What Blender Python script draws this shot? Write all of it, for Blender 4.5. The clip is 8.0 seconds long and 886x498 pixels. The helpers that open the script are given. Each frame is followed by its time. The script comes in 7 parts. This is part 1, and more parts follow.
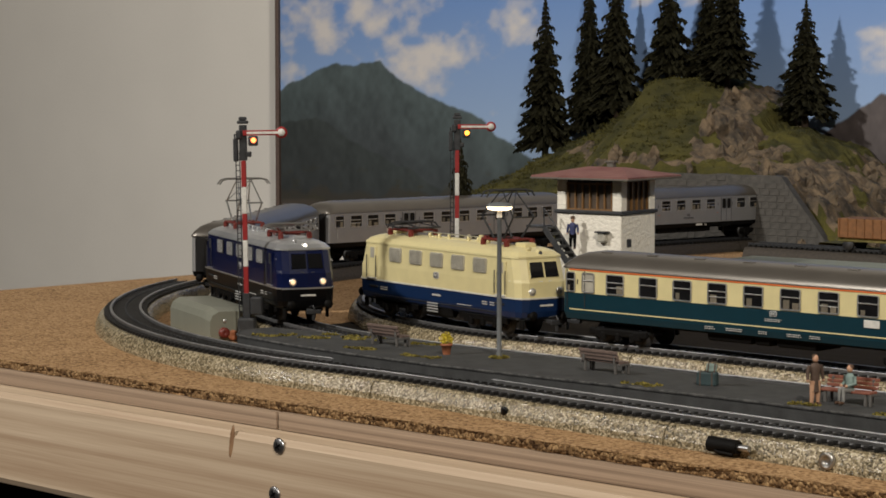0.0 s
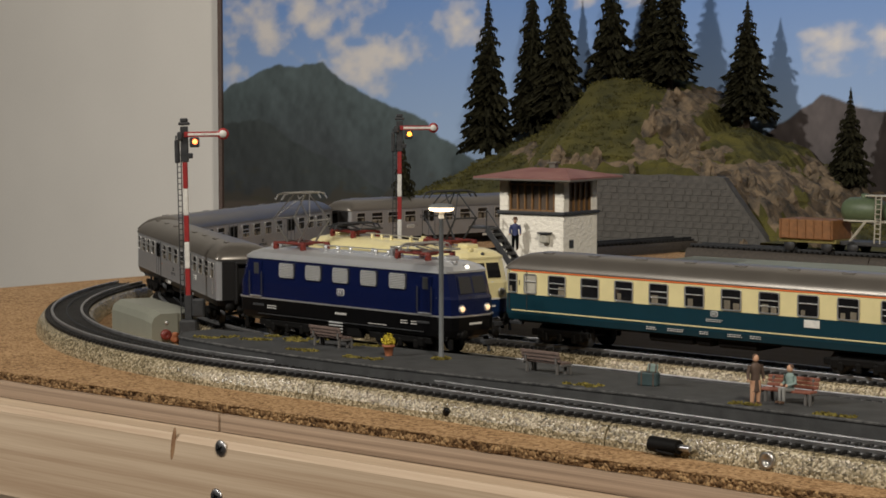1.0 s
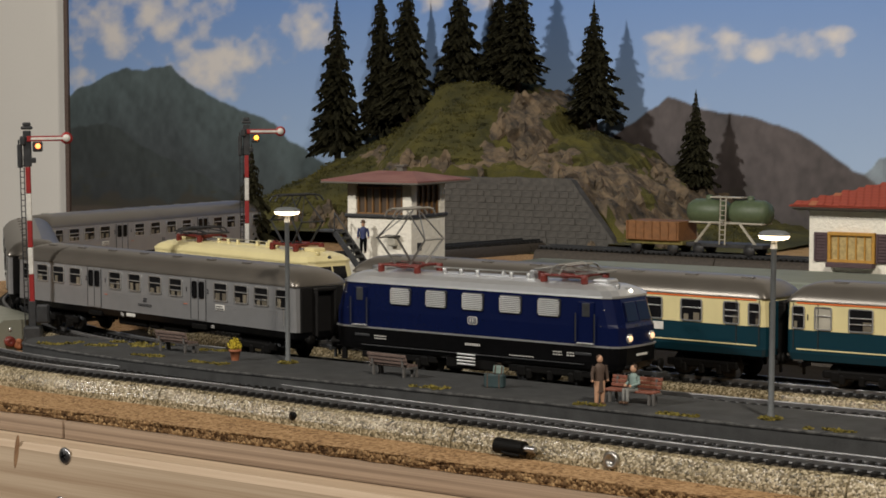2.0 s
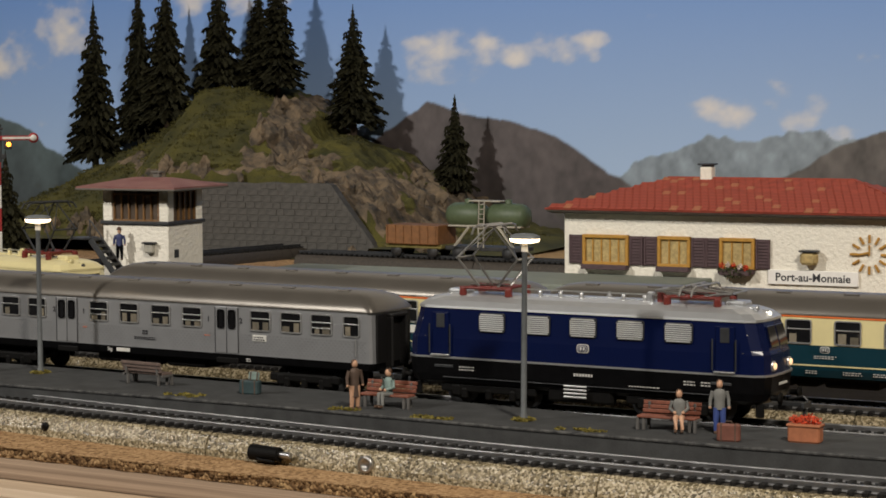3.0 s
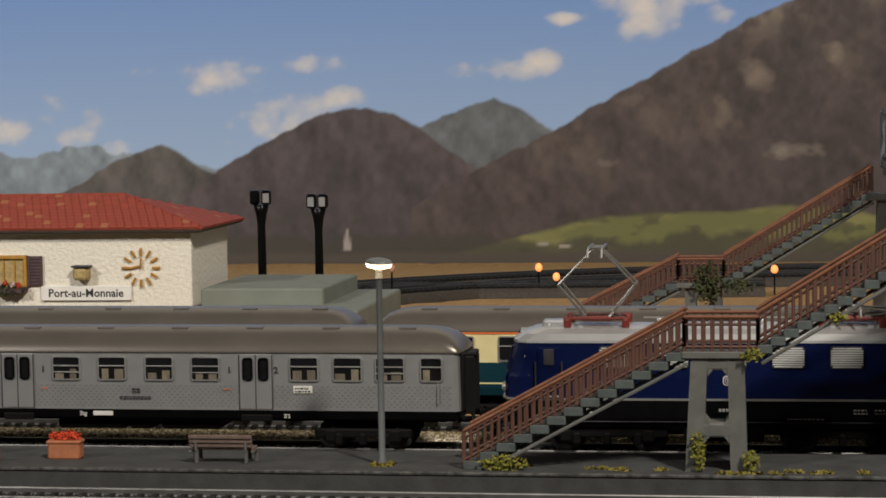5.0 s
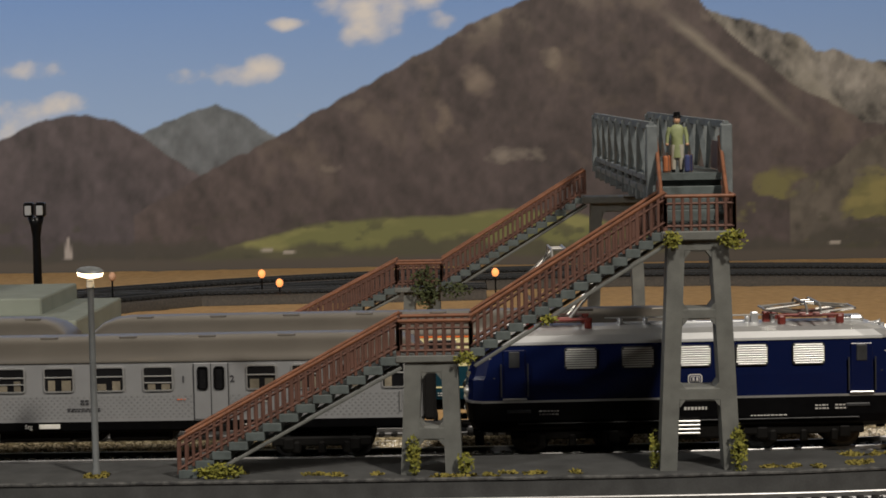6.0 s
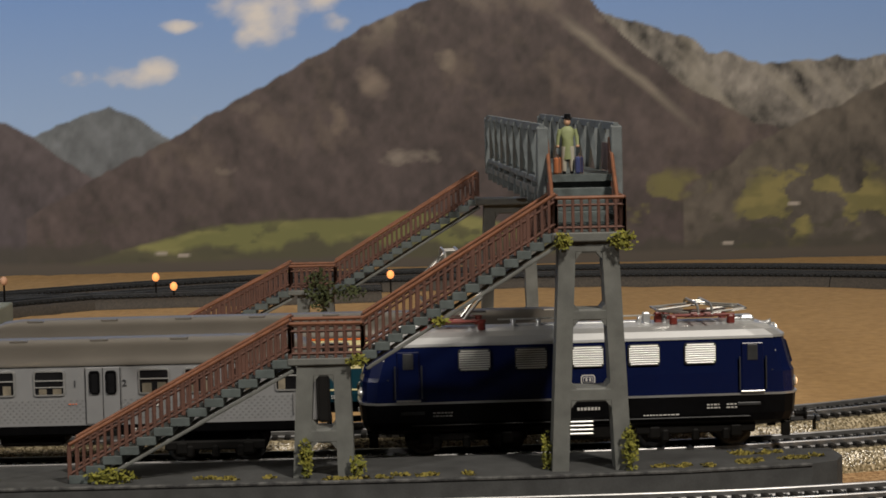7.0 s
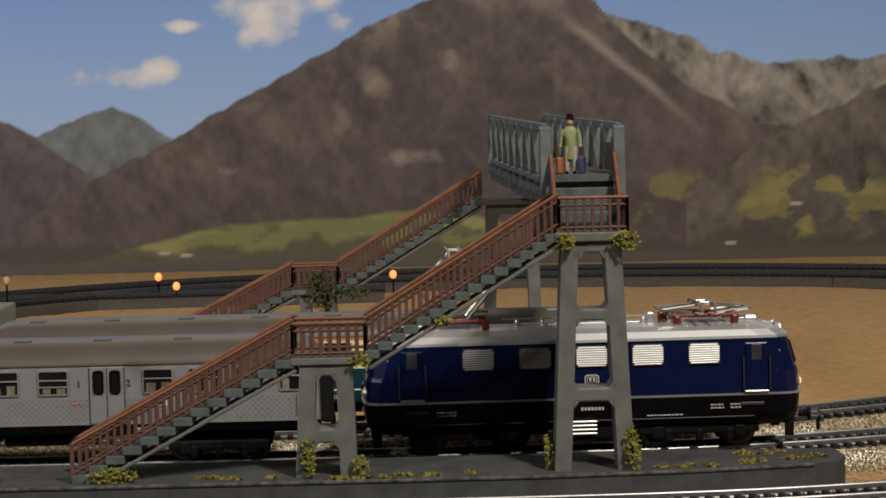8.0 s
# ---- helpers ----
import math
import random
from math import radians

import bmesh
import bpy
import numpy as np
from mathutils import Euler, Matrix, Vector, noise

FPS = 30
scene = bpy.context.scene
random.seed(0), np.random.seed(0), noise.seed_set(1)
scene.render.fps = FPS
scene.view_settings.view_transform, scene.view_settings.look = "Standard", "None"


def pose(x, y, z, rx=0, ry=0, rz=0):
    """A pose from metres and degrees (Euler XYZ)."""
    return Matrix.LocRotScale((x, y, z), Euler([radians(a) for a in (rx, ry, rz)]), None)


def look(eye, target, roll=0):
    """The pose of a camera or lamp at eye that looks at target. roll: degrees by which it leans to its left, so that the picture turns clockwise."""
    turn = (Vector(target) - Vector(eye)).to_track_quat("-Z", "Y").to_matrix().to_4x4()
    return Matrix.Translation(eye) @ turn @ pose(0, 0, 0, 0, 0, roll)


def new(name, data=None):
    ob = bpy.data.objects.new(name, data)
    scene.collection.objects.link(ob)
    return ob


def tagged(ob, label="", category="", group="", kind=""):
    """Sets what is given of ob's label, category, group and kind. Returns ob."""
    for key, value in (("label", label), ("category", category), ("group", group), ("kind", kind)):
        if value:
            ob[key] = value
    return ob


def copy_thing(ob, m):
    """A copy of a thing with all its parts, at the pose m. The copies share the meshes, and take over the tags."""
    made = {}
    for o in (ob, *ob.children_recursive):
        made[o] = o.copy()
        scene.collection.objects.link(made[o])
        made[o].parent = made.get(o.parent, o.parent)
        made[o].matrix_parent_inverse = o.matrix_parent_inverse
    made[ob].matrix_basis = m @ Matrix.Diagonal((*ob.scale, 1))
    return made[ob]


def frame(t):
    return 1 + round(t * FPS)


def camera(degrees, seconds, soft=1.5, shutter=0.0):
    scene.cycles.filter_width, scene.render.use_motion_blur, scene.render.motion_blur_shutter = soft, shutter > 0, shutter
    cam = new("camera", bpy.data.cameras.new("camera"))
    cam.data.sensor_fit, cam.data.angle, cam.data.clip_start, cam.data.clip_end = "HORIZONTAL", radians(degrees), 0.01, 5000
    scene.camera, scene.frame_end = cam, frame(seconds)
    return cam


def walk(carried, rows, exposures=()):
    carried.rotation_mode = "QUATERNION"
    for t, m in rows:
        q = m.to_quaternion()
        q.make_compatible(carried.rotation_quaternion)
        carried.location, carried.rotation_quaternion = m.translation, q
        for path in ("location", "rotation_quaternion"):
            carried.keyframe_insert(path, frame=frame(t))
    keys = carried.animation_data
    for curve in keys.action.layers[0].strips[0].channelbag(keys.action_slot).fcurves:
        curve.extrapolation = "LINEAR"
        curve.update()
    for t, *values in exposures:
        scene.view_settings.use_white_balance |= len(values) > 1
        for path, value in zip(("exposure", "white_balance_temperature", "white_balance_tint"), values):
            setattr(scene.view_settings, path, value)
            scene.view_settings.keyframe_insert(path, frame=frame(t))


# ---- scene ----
# A model railway (scale 1:87) on a table; rail tops lie at z = 0, x runs along the station tracks.
LENS = 23.56
cam = camera(LENS, 8.0, soft=1.7)


def view(yaw):
    """Tripod head: turned to yaw (degrees to the right of +y), the lens a little before the pan axis."""
    a = radians(yaw)
    eye = Matrix.Translation((0.0485 * math.sin(a), 0.0485 * math.cos(a), 0.1585))
    lean = Matrix.Translation((0, 0.86, 0)) @ Matrix.Rotation(0.034, 4, "X") @ Matrix.Translation((0, -0.86, 0))
    return lean @ eye @ pose(0, 0, 0, 0, 0, -yaw) @ pose(0, 0, 0, 90 - 5.75) @ pose(0, 0, 0, 0, 0, -1.197)


YAWS = [(0.0, -39.46), (0.5, -38.76), (1.0, -37.957), (1.2, -37.521), (2.3, -32.209), (2.5, -30.992), (3.0, -27.658),
        (3.5, -23.446), (4.0, -18.512), (4.2, -16.389), (5.3, -6.217), (5.5, -4.592), (6.0, -1.505), (6.5, 0.539),
        (7.0, 1.253), (7.5, 1.297), (8.0, 1.184)]
walk(cam, [(t, view(a)) for t, a in YAWS])

# ---- light: a ceiling lamp on the east side and a tall standing lamp far to the front left of the table ----
world = bpy.data.worlds.new("room_air")
scene.world = world
world.use_nodes = True
world.node_tree.nodes["Background"].inputs[0].default_value = (0.9, 0.85, 0.8, 1)
world.node_tree.nodes["Background"].inputs[1].default_value = 0.003


def room_lamp(name, at, target, size, watts, colour, spread=180):
    data = bpy.data.lights.new(name, "AREA")
    data.shape, data.size, data.energy, data.color = "DISK", size, watts, colour
    data.spread = radians(spread)
    ob = new(name, data)
    ob.matrix_basis = look(at, target)
    return ob


room_lamp("ceiling_lamp_light", (0.56, -0.22, 1.28), (-0.15, 1.3, 0.0), 0.15, 30, (1.0, 0.91, 0.79))
room_lamp("standing_lamp_light", (-1.90, -1.00, 1.50), (-1.05, 1.6, 0.05), 0.16, 11, (1.0, 0.95, 0.88), 84)
scene.view_settings.exposure = 0.0


# ---- materials ----
def mat(name, rgb, rough=0.6, metal=0.0, vary=0.12, scale=300.0, bump=0.1, fine=2500.0, rgb2=None, spec=0.5, coat=0.0,
        random_tint=0.0, depth=0.0004, contrast=0.5):
    """Colour with stains at two scales and a fine relief; scale in 1/m."""
    m = bpy.data.materials.new(name)
    m.use_nodes = True
    nt = m.node_tree
    b = nt.nodes["Principled BSDF"]
    b.inputs["Roughness"].default_value, b.inputs["Metallic"].default_value = rough, metal
    b.inputs["Specular IOR Level"].default_value = spec
    b.inputs["Coat Weight"].default_value = coat
    tc = nt.nodes.new("ShaderNodeTexCoord")
    n1, n2 = nt.nodes.new("ShaderNodeTexNoise"), nt.nodes.new("ShaderNodeTexNoise")
    for n, s, d in ((n1, scale, 4), (n2, fine, 3)):
        n.inputs["Scale"].default_value, n.inputs["Detail"].default_value = s, d
        nt.links.new(tc.outputs["Object"], n.inputs["Vector"])
    mixn = nt.nodes.new("ShaderNodeMath")
    mixn.operation = "MULTIPLY_ADD"
    nt.links.new(n2.outputs["Fac"], mixn.inputs[0])
    mixn.inputs[1].default_value = 0.4
    nt.links.new(n1.outputs["Fac"], mixn.inputs[2])
    ramp = nt.nodes.new("ShaderNodeValToRGB")
    dark = tuple(c * (1 - vary) for c in rgb)
    light = tuple(min(1, c * (1 + vary)) for c in (rgb2 or rgb))
    if rgb2:
        dark = rgb
        light = rgb2
    ramp.color_ramp.elements[0].color, ramp.color_ramp.elements[1].color = (*dark, 1), (*light, 1)
    ramp.color_ramp.elements[0].position = 0.7 - contrast / 2
    ramp.color_ramp.elements[1].position = 0.7 + contrast / 2
    nt.links.new(mixn.outputs[0], ramp.inputs["Fac"])
    colour = ramp.outputs["Color"]
    if random_tint:
        info, mul = nt.nodes.new("ShaderNodeObjectInfo"), nt.nodes.new("ShaderNodeHueSaturation")
        mr = nt.nodes.new("ShaderNodeMapRange")
        mr.inputs["To Min"].default_value, mr.inputs["To Max"].default_value = 1 - random_tint, 1 + random_tint
        nt.links.new(info.outputs["Random"], mr.inputs["Value"])
        nt.links.new(mr.outputs["Result"], mul.inputs["Value"])
        nt.links.new(colour, mul.inputs["Color"])
        colour = mul.outputs["Color"]
    nt.links.new(colour, b.inputs["Base Color"])
    if bump:
        bp = nt.nodes.new("ShaderNodeBump")
        bp.inputs["Strength"].default_value, bp.inputs["Distance"].default_value = bump, depth
        nt.links.new(mixn.outputs[0], bp.inputs["Height"])
        nt.links.new(bp.outputs["Normal"], b.inputs["Normal"])
    return m


def glow(name, rgb, strength):
    m = bpy.data.materials.new(name)
    m.use_nodes = True
    b = m.node_tree.nodes["Principled BSDF"]
    b.inputs["Base Color"].default_value = (*rgb, 1)
    b.inputs["Emission Color"].default_value = (*rgb, 1)
    b.inputs["Emission Strength"].default_value = strength
    return m


def speckle(name, stops, scale, rough, bump, depth, spec=0.5):
    """Loose grains: Voronoi cells, each with a colour of its own."""
    m = bpy.data.materials.new(name)
    m.use_nodes = True
    nt = m.node_tree
    b = nt.nodes["Principled BSDF"]
    b.inputs["Roughness"].default_value, b.inputs["Specular IOR Level"].default_value = rough, spec
    tc, v, n = (nt.nodes.new(k) for k in ("ShaderNodeTexCoord", "ShaderNodeTexVoronoi", "ShaderNodeTexNoise"))
    v.inputs["Scale"].default_value, n.inputs["Scale"].default_value, n.inputs["Detail"].default_value = scale, scale * 0.05, 4
    for q in (v, n):
        nt.links.new(tc.outputs["Object"], q.inputs["Vector"])
    sep = nt.nodes.new("ShaderNodeSeparateColor")
    nt.links.new(v.outputs["Color"], sep.inputs["Color"])
    ramp = nt.nodes.new("ShaderNodeValToRGB")
    el = ramp.color_ramp.elements
    while len(el) < len(stops):
        el.new(0.5)
    for e, (p, c) in zip(el, stops):
        e.position, e.color = p, (*c, 1)
    add = nt.nodes.new("ShaderNodeMath")
    add.operation = "MULTIPLY_ADD"
    add.inputs[1].default_value, add.inputs[2].default_value = 0.5, -0.25
    nt.links.new(n.outputs["Fac"], add.inputs[0])
    tot = nt.nodes.new("ShaderNodeMath")
    nt.links.new(sep.outputs["Red"], tot.inputs[0])
    nt.links.new(add.outputs[0], tot.inputs[1])
    nt.links.new(tot.outputs[0], ramp.inputs["Fac"])
    nt.links.new(ramp.outputs["Color"], b.inputs["Base Color"])
    bp = nt.nodes.new("ShaderNodeBump")
    bp.inputs["Strength"].default_value, bp.inputs["Distance"].default_value = bump, depth
    inv = nt.nodes.new("ShaderNodeMath")
    inv.operation = "SUBTRACT"
    inv.inputs[0].default_value = 1.0
    nt.links.new(v.outputs["Distance"], inv.inputs[1])
    nt.links.new(inv.outputs[0], bp.inputs["Height"])
    nt.links.new(bp.outputs["Normal"], b.inputs["Normal"])
    return m


def wood(name, light, dark, stretch=(3, 60, 60), rough=0.6):
    """Planed softwood with long grain along x."""
    m = mat(name, dark, rough, vary=0.1, bump=0.12, rgb2=light, scale=1.0, fine=9.0, contrast=0.6)
    nt = m.node_tree
    mp = nt.nodes.new("ShaderNodeMapping")
    mp.inputs["Scale"].default_value = stretch
    tc = next(n for n in nt.nodes if n.type == "TEX_COORD")
    nt.links.new(tc.outputs["Object"], mp.inputs["Vector"])
    for n in [n for n in nt.nodes if n.type == "TEX_NOISE"]:
        nt.links.new(mp.outputs["Vector"], n.inputs["Vector"])
        n.inputs["Distortion"].default_value = 0.6
    return m


def sheen(name, rgb, rough, metal):
    return mat(name, rgb, rough, metal, vary=0.06, scale=120, bump=0.03, fine=3000)


M_BALLAST = speckle("printed_ballast", [(0.0, (0.05, 0.041, 0.024)), (0.3, (0.165, 0.134, 0.078)), (0.6, (0.26, 0.212, 0.126)), (0.95, (0.53, 0.455, 0.315))], 1250, 0.24, 0.6, 0.0004, 0.8)
M_BED_DARK = mat("dark_ballast", (0.022, 0.018, 0.015), 0.7, rgb2=(0.065, 0.053, 0.04), scale=700, bump=0.3)
# darkened so its colour also holds the shade between rails and under trains
M_BALLAST_SHADE = mat("dark_shaded_bed", (0.016, 0.013, 0.010), 0.85, spec=0.04, vary=0.3, scale=500, bump=0.3)
M_BED_TOP = mat("dusty_track_bed", (0.040, 0.035, 0.029), 0.7, spec=0.2, rgb2=(0.085, 0.074, 0.058), scale=600, bump=0.3)
M_RAIL = mat("dark_steel_rail", (0.33, 0.33, 0.335), 0.44, 0.85, vary=0.25, scale=150, bump=0.05)
M_SLEEPER = mat("black_sleeper", (0.013, 0.0125, 0.012), 0.5, 0.0, spec=0.15, vary=0.3, scale=800, bump=0.1, random_tint=0.2)
M_CORK = speckle("pressed_cork", [(0.0, (0.14, 0.075, 0.033)), (0.3, (0.30, 0.178, 0.084)), (0.65, (0.40, 0.25, 0.125)), (1.0, (0.50, 0.325, 0.17))], 760, 0.85, 0.4, 0.0008, 0.2)
M_CORK_EDGE = speckle("torn_cork_edge", [(0.0, (0.06, 0.03, 0.012)), (0.4, (0.19, 0.108, 0.048)), (0.8, (0.34, 0.21, 0.10)), (1.0, (0.42, 0.27, 0.13))], 620, 0.9, 1.0, 0.002, 0.2)
M_PINE = wood("planed_pine", (0.66, 0.53, 0.385), (0.33, 0.215, 0.13), (1.8, 60, 150))
M_PLY = wood("plywood_edge", (0.48, 0.36, 0.26), (0.15, 0.10, 0.065), (1.2, 10, 420))
M_KNOT = mat("brown_resin", (0.20, 0.10, 0.05), 0.7, rgb2=(0.34, 0.20, 0.10), scale=500, bump=0.1)
M_STEEL = mat("zinc_plated_steel", (0.45, 0.45, 0.46), 0.35, 1.0, vary=0.2)
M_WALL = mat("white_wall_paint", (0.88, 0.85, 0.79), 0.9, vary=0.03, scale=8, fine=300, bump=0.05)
# dark stand-in for the unlit room out of view: cuts bounced light
M_ROOM = mat("bounce_cut_room", (0.05, 0.045, 0.04), 0.9, vary=0.05, scale=8, fine=300, bump=0.05)
M_PLATFORM = mat("grey_painted_platform", (0.047, 0.0485, 0.0495), 0.85, spec=0.3, vary=0.28, scale=120, bump=0.15, fine=1500)
M_PLATFORM_EDGE = mat("worn_platform_edge", (0.030, 0.031, 0.033), 0.8, spec=0.3, rgb2=(0.10, 0.10, 0.098), scale=320, contrast=0.3, bump=0.2)
M_BLUE = sheen("cobalt_blue_paint", (0.0022, 0.0062, 0.040), 0.27, 0.0)
M_BLACK = mat("black_paint", (0.0035, 0.0035, 0.004), 0.30, spec=0.15, vary=0.3, bump=0.04)
M_FRAME_BLACK = mat("matt_black_plastic", (0.0035, 0.0032, 0.003), 0.65, spec=0.15, vary=0.4, scale=600, bump=0.1)
M_SILVER = sheen("silver_roof_paint", (0.52, 0.53, 0.54), 0.34, 0.65)
M_SILVER_BODY = sheen("brushed_silver_paint", (0.37, 0.375, 0.385), 0.36, 0.55)
M_CHROME = sheen("bright_metal_trim", (0.62, 0.62, 0.61), 0.34, 0.8)
M_PANTO = sheen("steel_rod", (0.40, 0.39, 0.37), 0.32, 0.85)
M_LOUVRE = sheen("louvre_metal", (0.66, 0.67, 0.66), 0.36, 0.55)
M_CREAM = sheen("cream_paint", (0.68, 0.60, 0.32), 0.35, 0.0)
M_OCEAN = sheen("ocean_blue_paint", (0.006, 0.022, 0.075), 0.35, 0.0)
M_TEAL = sheen("petrol_blue_paint", (0.004, 0.030, 0.045), 0.33, 0.0)
M_ORANGE = sheen("orange_line_paint", (0.75, 0.16, 0.03), 0.5, 0.0)
M_ROOF_GREY = mat("grey_coach_roof", (0.135, 0.122, 0.105), 0.33, 0.45, vary=0.12, scale=40, bump=0.05)
M_COACH_END = mat("black_coach_end", (0.006, 0.0055, 0.0055), 0.6, spec=0.3, vary=0.2)
M_GLASS = mat("dark_coach_window", (0.010, 0.010, 0.011), 0.09, vary=0.3, scale=90, bump=0.0)
# pale tone for the light showing through and off the coach windows
M_INSIDE = mat("pale_pane_patch", (0.145, 0.125, 0.09), 0.7, vary=0.3, scale=250, random_tint=0.35)
M_BLIND = mat("drawn_window_blind", (0.38, 0.36, 0.30), 0.6, vary=0.2, scale=200)
M_RED = mat("red_insulator_base", (0.14, 0.020, 0.014), 0.45, vary=0.2)
M_SIGNAL_RED = mat("signal_red_paint", (0.27, 0.016, 0.016), 0.5, vary=0.15, scale=300)
M_SIGNAL_WHITE = mat("signal_white_paint", (0.62, 0.61, 0.57), 0.55, vary=0.15, scale=300)
M_SIGN = mat("white_sign_board", (0.82, 0.80, 0.76), 0.5, vary=0.05, scale=200, bump=0.02)
M_WHITE = mat("white_lettering", (0.50, 0.49, 0.47), 0.6, vary=0.05, bump=0)
M_DARK_TEXT = mat("dark_lettering", (0.03, 0.03, 0.035), 0.6, vary=0.05, bump=0)
M_GREY_IRON = mat("dark_grey_iron", (0.035, 0.037, 0.04), 0.5, 0.2, vary=0.3)
M_LAMP_POLE = mat("grey_lamp_pole", (0.13, 0.14, 0.145), 0.5, 0.1, vary=0.15, scale=200)
M_LAMP_GLOW = glow("lamp_glow", (1.0, 0.76, 0.48), 5.0)
M_HEADLIGHT = glow("headlight_glow", (1.0, 0.64, 0.36), 1.0)
M_TOPLIGHT = glow("top_light_glow", (1.0, 0.92, 0.75), 2.6)
M_AMBER = glow("signal_amber_glow", (1.0, 0.33, 0.03), 6.0)
M_RED_GLOW = glow("signal_red_glow", (1.0, 0.18, 0.05), 5.0)
M_YARD_GLOW = glow("yard_light_glow", (1.0, 0.36, 0.11), 1.0)
M_BRIDGE = mat("grey_concrete_plastic", (0.105, 0.109, 0.102), 0.65, vary=0.25, scale=150, bump=0.12)
M_BRIDGE_DARK = mat("dark_steel_blue_girder", (0.11, 0.125, 0.13), 0.6, vary=0.25, scale=200, bump=0.1)
M_RUST = mat("red_brown_railing", (0.090, 0.041, 0.029), 0.6, vary=0.25, scale=200, bump=0.1)
M_RUST_EDGE = mat("worn_orange_handrail", (0.17, 0.068, 0.034), 0.5, vary=0.3, scale=250, bump=0.1)
M_STEP = mat("grey_green_step", (0.065, 0.08, 0.08), 0.7, vary=0.25, scale=300)
M_MOSS = mat("yellow_green_moss", (0.10, 0.09, 0.014), 0.95, rgb2=(0.24, 0.19, 0.04), scale=600, bump=0.3)
M_LEAF = mat("green_foliage", (0.07, 0.085, 0.012), 0.9, rgb2=(0.24, 0.22, 0.03), scale=500, bump=0.2)
M_DARK_LEAF = mat("dark_green_foliage", (0.02, 0.028, 0.01), 0.9, rgb2=(0.06, 0.07, 0.02), scale=400, bump=0.2)
M_NEEDLE = mat("spruce_needles", (0.008, 0.008, 0.0045), 0.95, spec=0.15, rgb2=(0.032, 0.030, 0.014), scale=220, bump=0.3)
M_BARK = mat("brown_bark", (0.05, 0.033, 0.022), 0.9, vary=0.3, scale=300)
M_GRASS_HILL = mat("flocked_hill", (0.020, 0.022, 0.004), 0.95, rgb2=(0.105, 0.092, 0.016), scale=36, bump=0.5, fine=700, depth=0.002)
M_ROCK = mat("plaster_rock", (0.030, 0.028, 0.024), 0.9, rgb2=(0.21, 0.15, 0.09), scale=70, bump=0.6, fine=300, depth=0.003)
M_STONEWALL = mat("grey_stone_wall", (0.045, 0.043, 0.040), 0.9, rgb2=(0.105, 0.098, 0.088), scale=180, bump=0.5, fine=900)
M_MEADOW = mat("dry_grass_mat", (0.28, 0.16, 0.058), 0.95, rgb2=(0.47, 0.29, 0.115), scale=160, bump=0.5, fine=1300, contrast=0.7, depth=0.0012)
M_GREEN_FLOCK = mat("green_flock", (0.09, 0.09, 0.025), 0.95, rgb2=(0.22, 0.18, 0.06), scale=120, bump=0.4)
M_PLASTER = mat("white_roughcast", (0.82, 0.78, 0.68), 0.9, vary=0.06, scale=350, bump=0.9, fine=900, depth=0.0012)
M_ROOF_RED = mat("red_tile_roof", (0.29, 0.05, 0.028), 0.75, vary=0.25, scale=180, bump=0.2)
M_ROOF_MAROON = mat("faded_maroon_roof", (0.17, 0.06, 0.055), 0.75, rgb2=(0.26, 0.13, 0.11), scale=60, bump=0.2)
M_EAVE = mat("grey_eave", (0.11, 0.10, 0.085), 0.8, vary=0.15)
M_YELLOW_WOOD = mat("honey_yellow_frame", (0.42, 0.22, 0.035), 0.6, vary=0.2, scale=300)
M_CURTAIN = mat("yellowish_curtain", (0.40, 0.30, 0.13), 0.8, vary=0.3, scale=450)
M_SHUTTER = mat("purple_brown_shutter", (0.075, 0.045, 0.05), 0.7, vary=0.2)
M_OCHRE_FRAME = mat("brown_window_bar", (0.17, 0.085, 0.025), 0.6, vary=0.2)
M_TOWER_GLASS = mat("grey_tower_glass", (0.085, 0.065, 0.05), 0.15, vary=0.25, scale=80)
M_SLAB = mat("grey_green_slab", (0.20, 0.22, 0.185), 0.8, vary=0.1, scale=60)
M_BENCH_WOOD = mat("red_brown_bench_wood", (0.19, 0.065, 0.04), 0.6, vary=0.25, scale=400)
M_BENCH_GREY = mat("grey_brown_bench_wood", (0.13, 0.09, 0.075), 0.65, vary=0.25, scale=400)
M_BENCH_LEG = mat("grey_bench_leg", (0.10, 0.095, 0.09), 0.7, vary=0.2)
M_TERRA = mat("terracotta", (0.36, 0.13, 0.06), 0.7, vary=0.2, scale=300)
M_YELLOW_FLOWER = mat("yellow_flowers", (0.30, 0.28, 0.02), 0.9, rgb2=(0.75, 0.55, 0.05), scale=900, bump=0.2)
M_RED_FLOWER = mat("orange_red_flowers", (0.55, 0.06, 0.02), 0.9, vary=0.3, scale=900)
M_WHITE_FLOWER = mat("white_flowers", (0.6, 0.5, 0.45), 0.9, vary=0.2, scale=900)
M_COVER = mat("grey_green_plastic_cover", (0.21, 0.215, 0.175), 0.4, vary=0.06, scale=60, bump=0.02)
M_TANK = mat("dull_green_tank", (0.075, 0.105, 0.055), 0.5, vary=0.15)
M_WAGON_BROWN = mat("rusty_brown_wagon", (0.19, 0.085, 0.03), 0.7, vary=0.25)
M_SKIN = mat("painted_skin", (0.52, 0.30, 0.19), 0.6, vary=0.08)
M_HAIR = mat("painted_hair", (0.09, 0.05, 0.03), 0.6)
M_COAT_GREEN = mat("sage_green_coat", (0.22, 0.25, 0.12), 0.6, vary=0.12, scale=500)
M_NAVY = mat("navy_cloth", (0.025, 0.035, 0.11), 0.6, vary=0.15)
M_BROWN_CLOTH = mat("brown_cloth", (0.085, 0.055, 0.04), 0.7, vary=0.2)
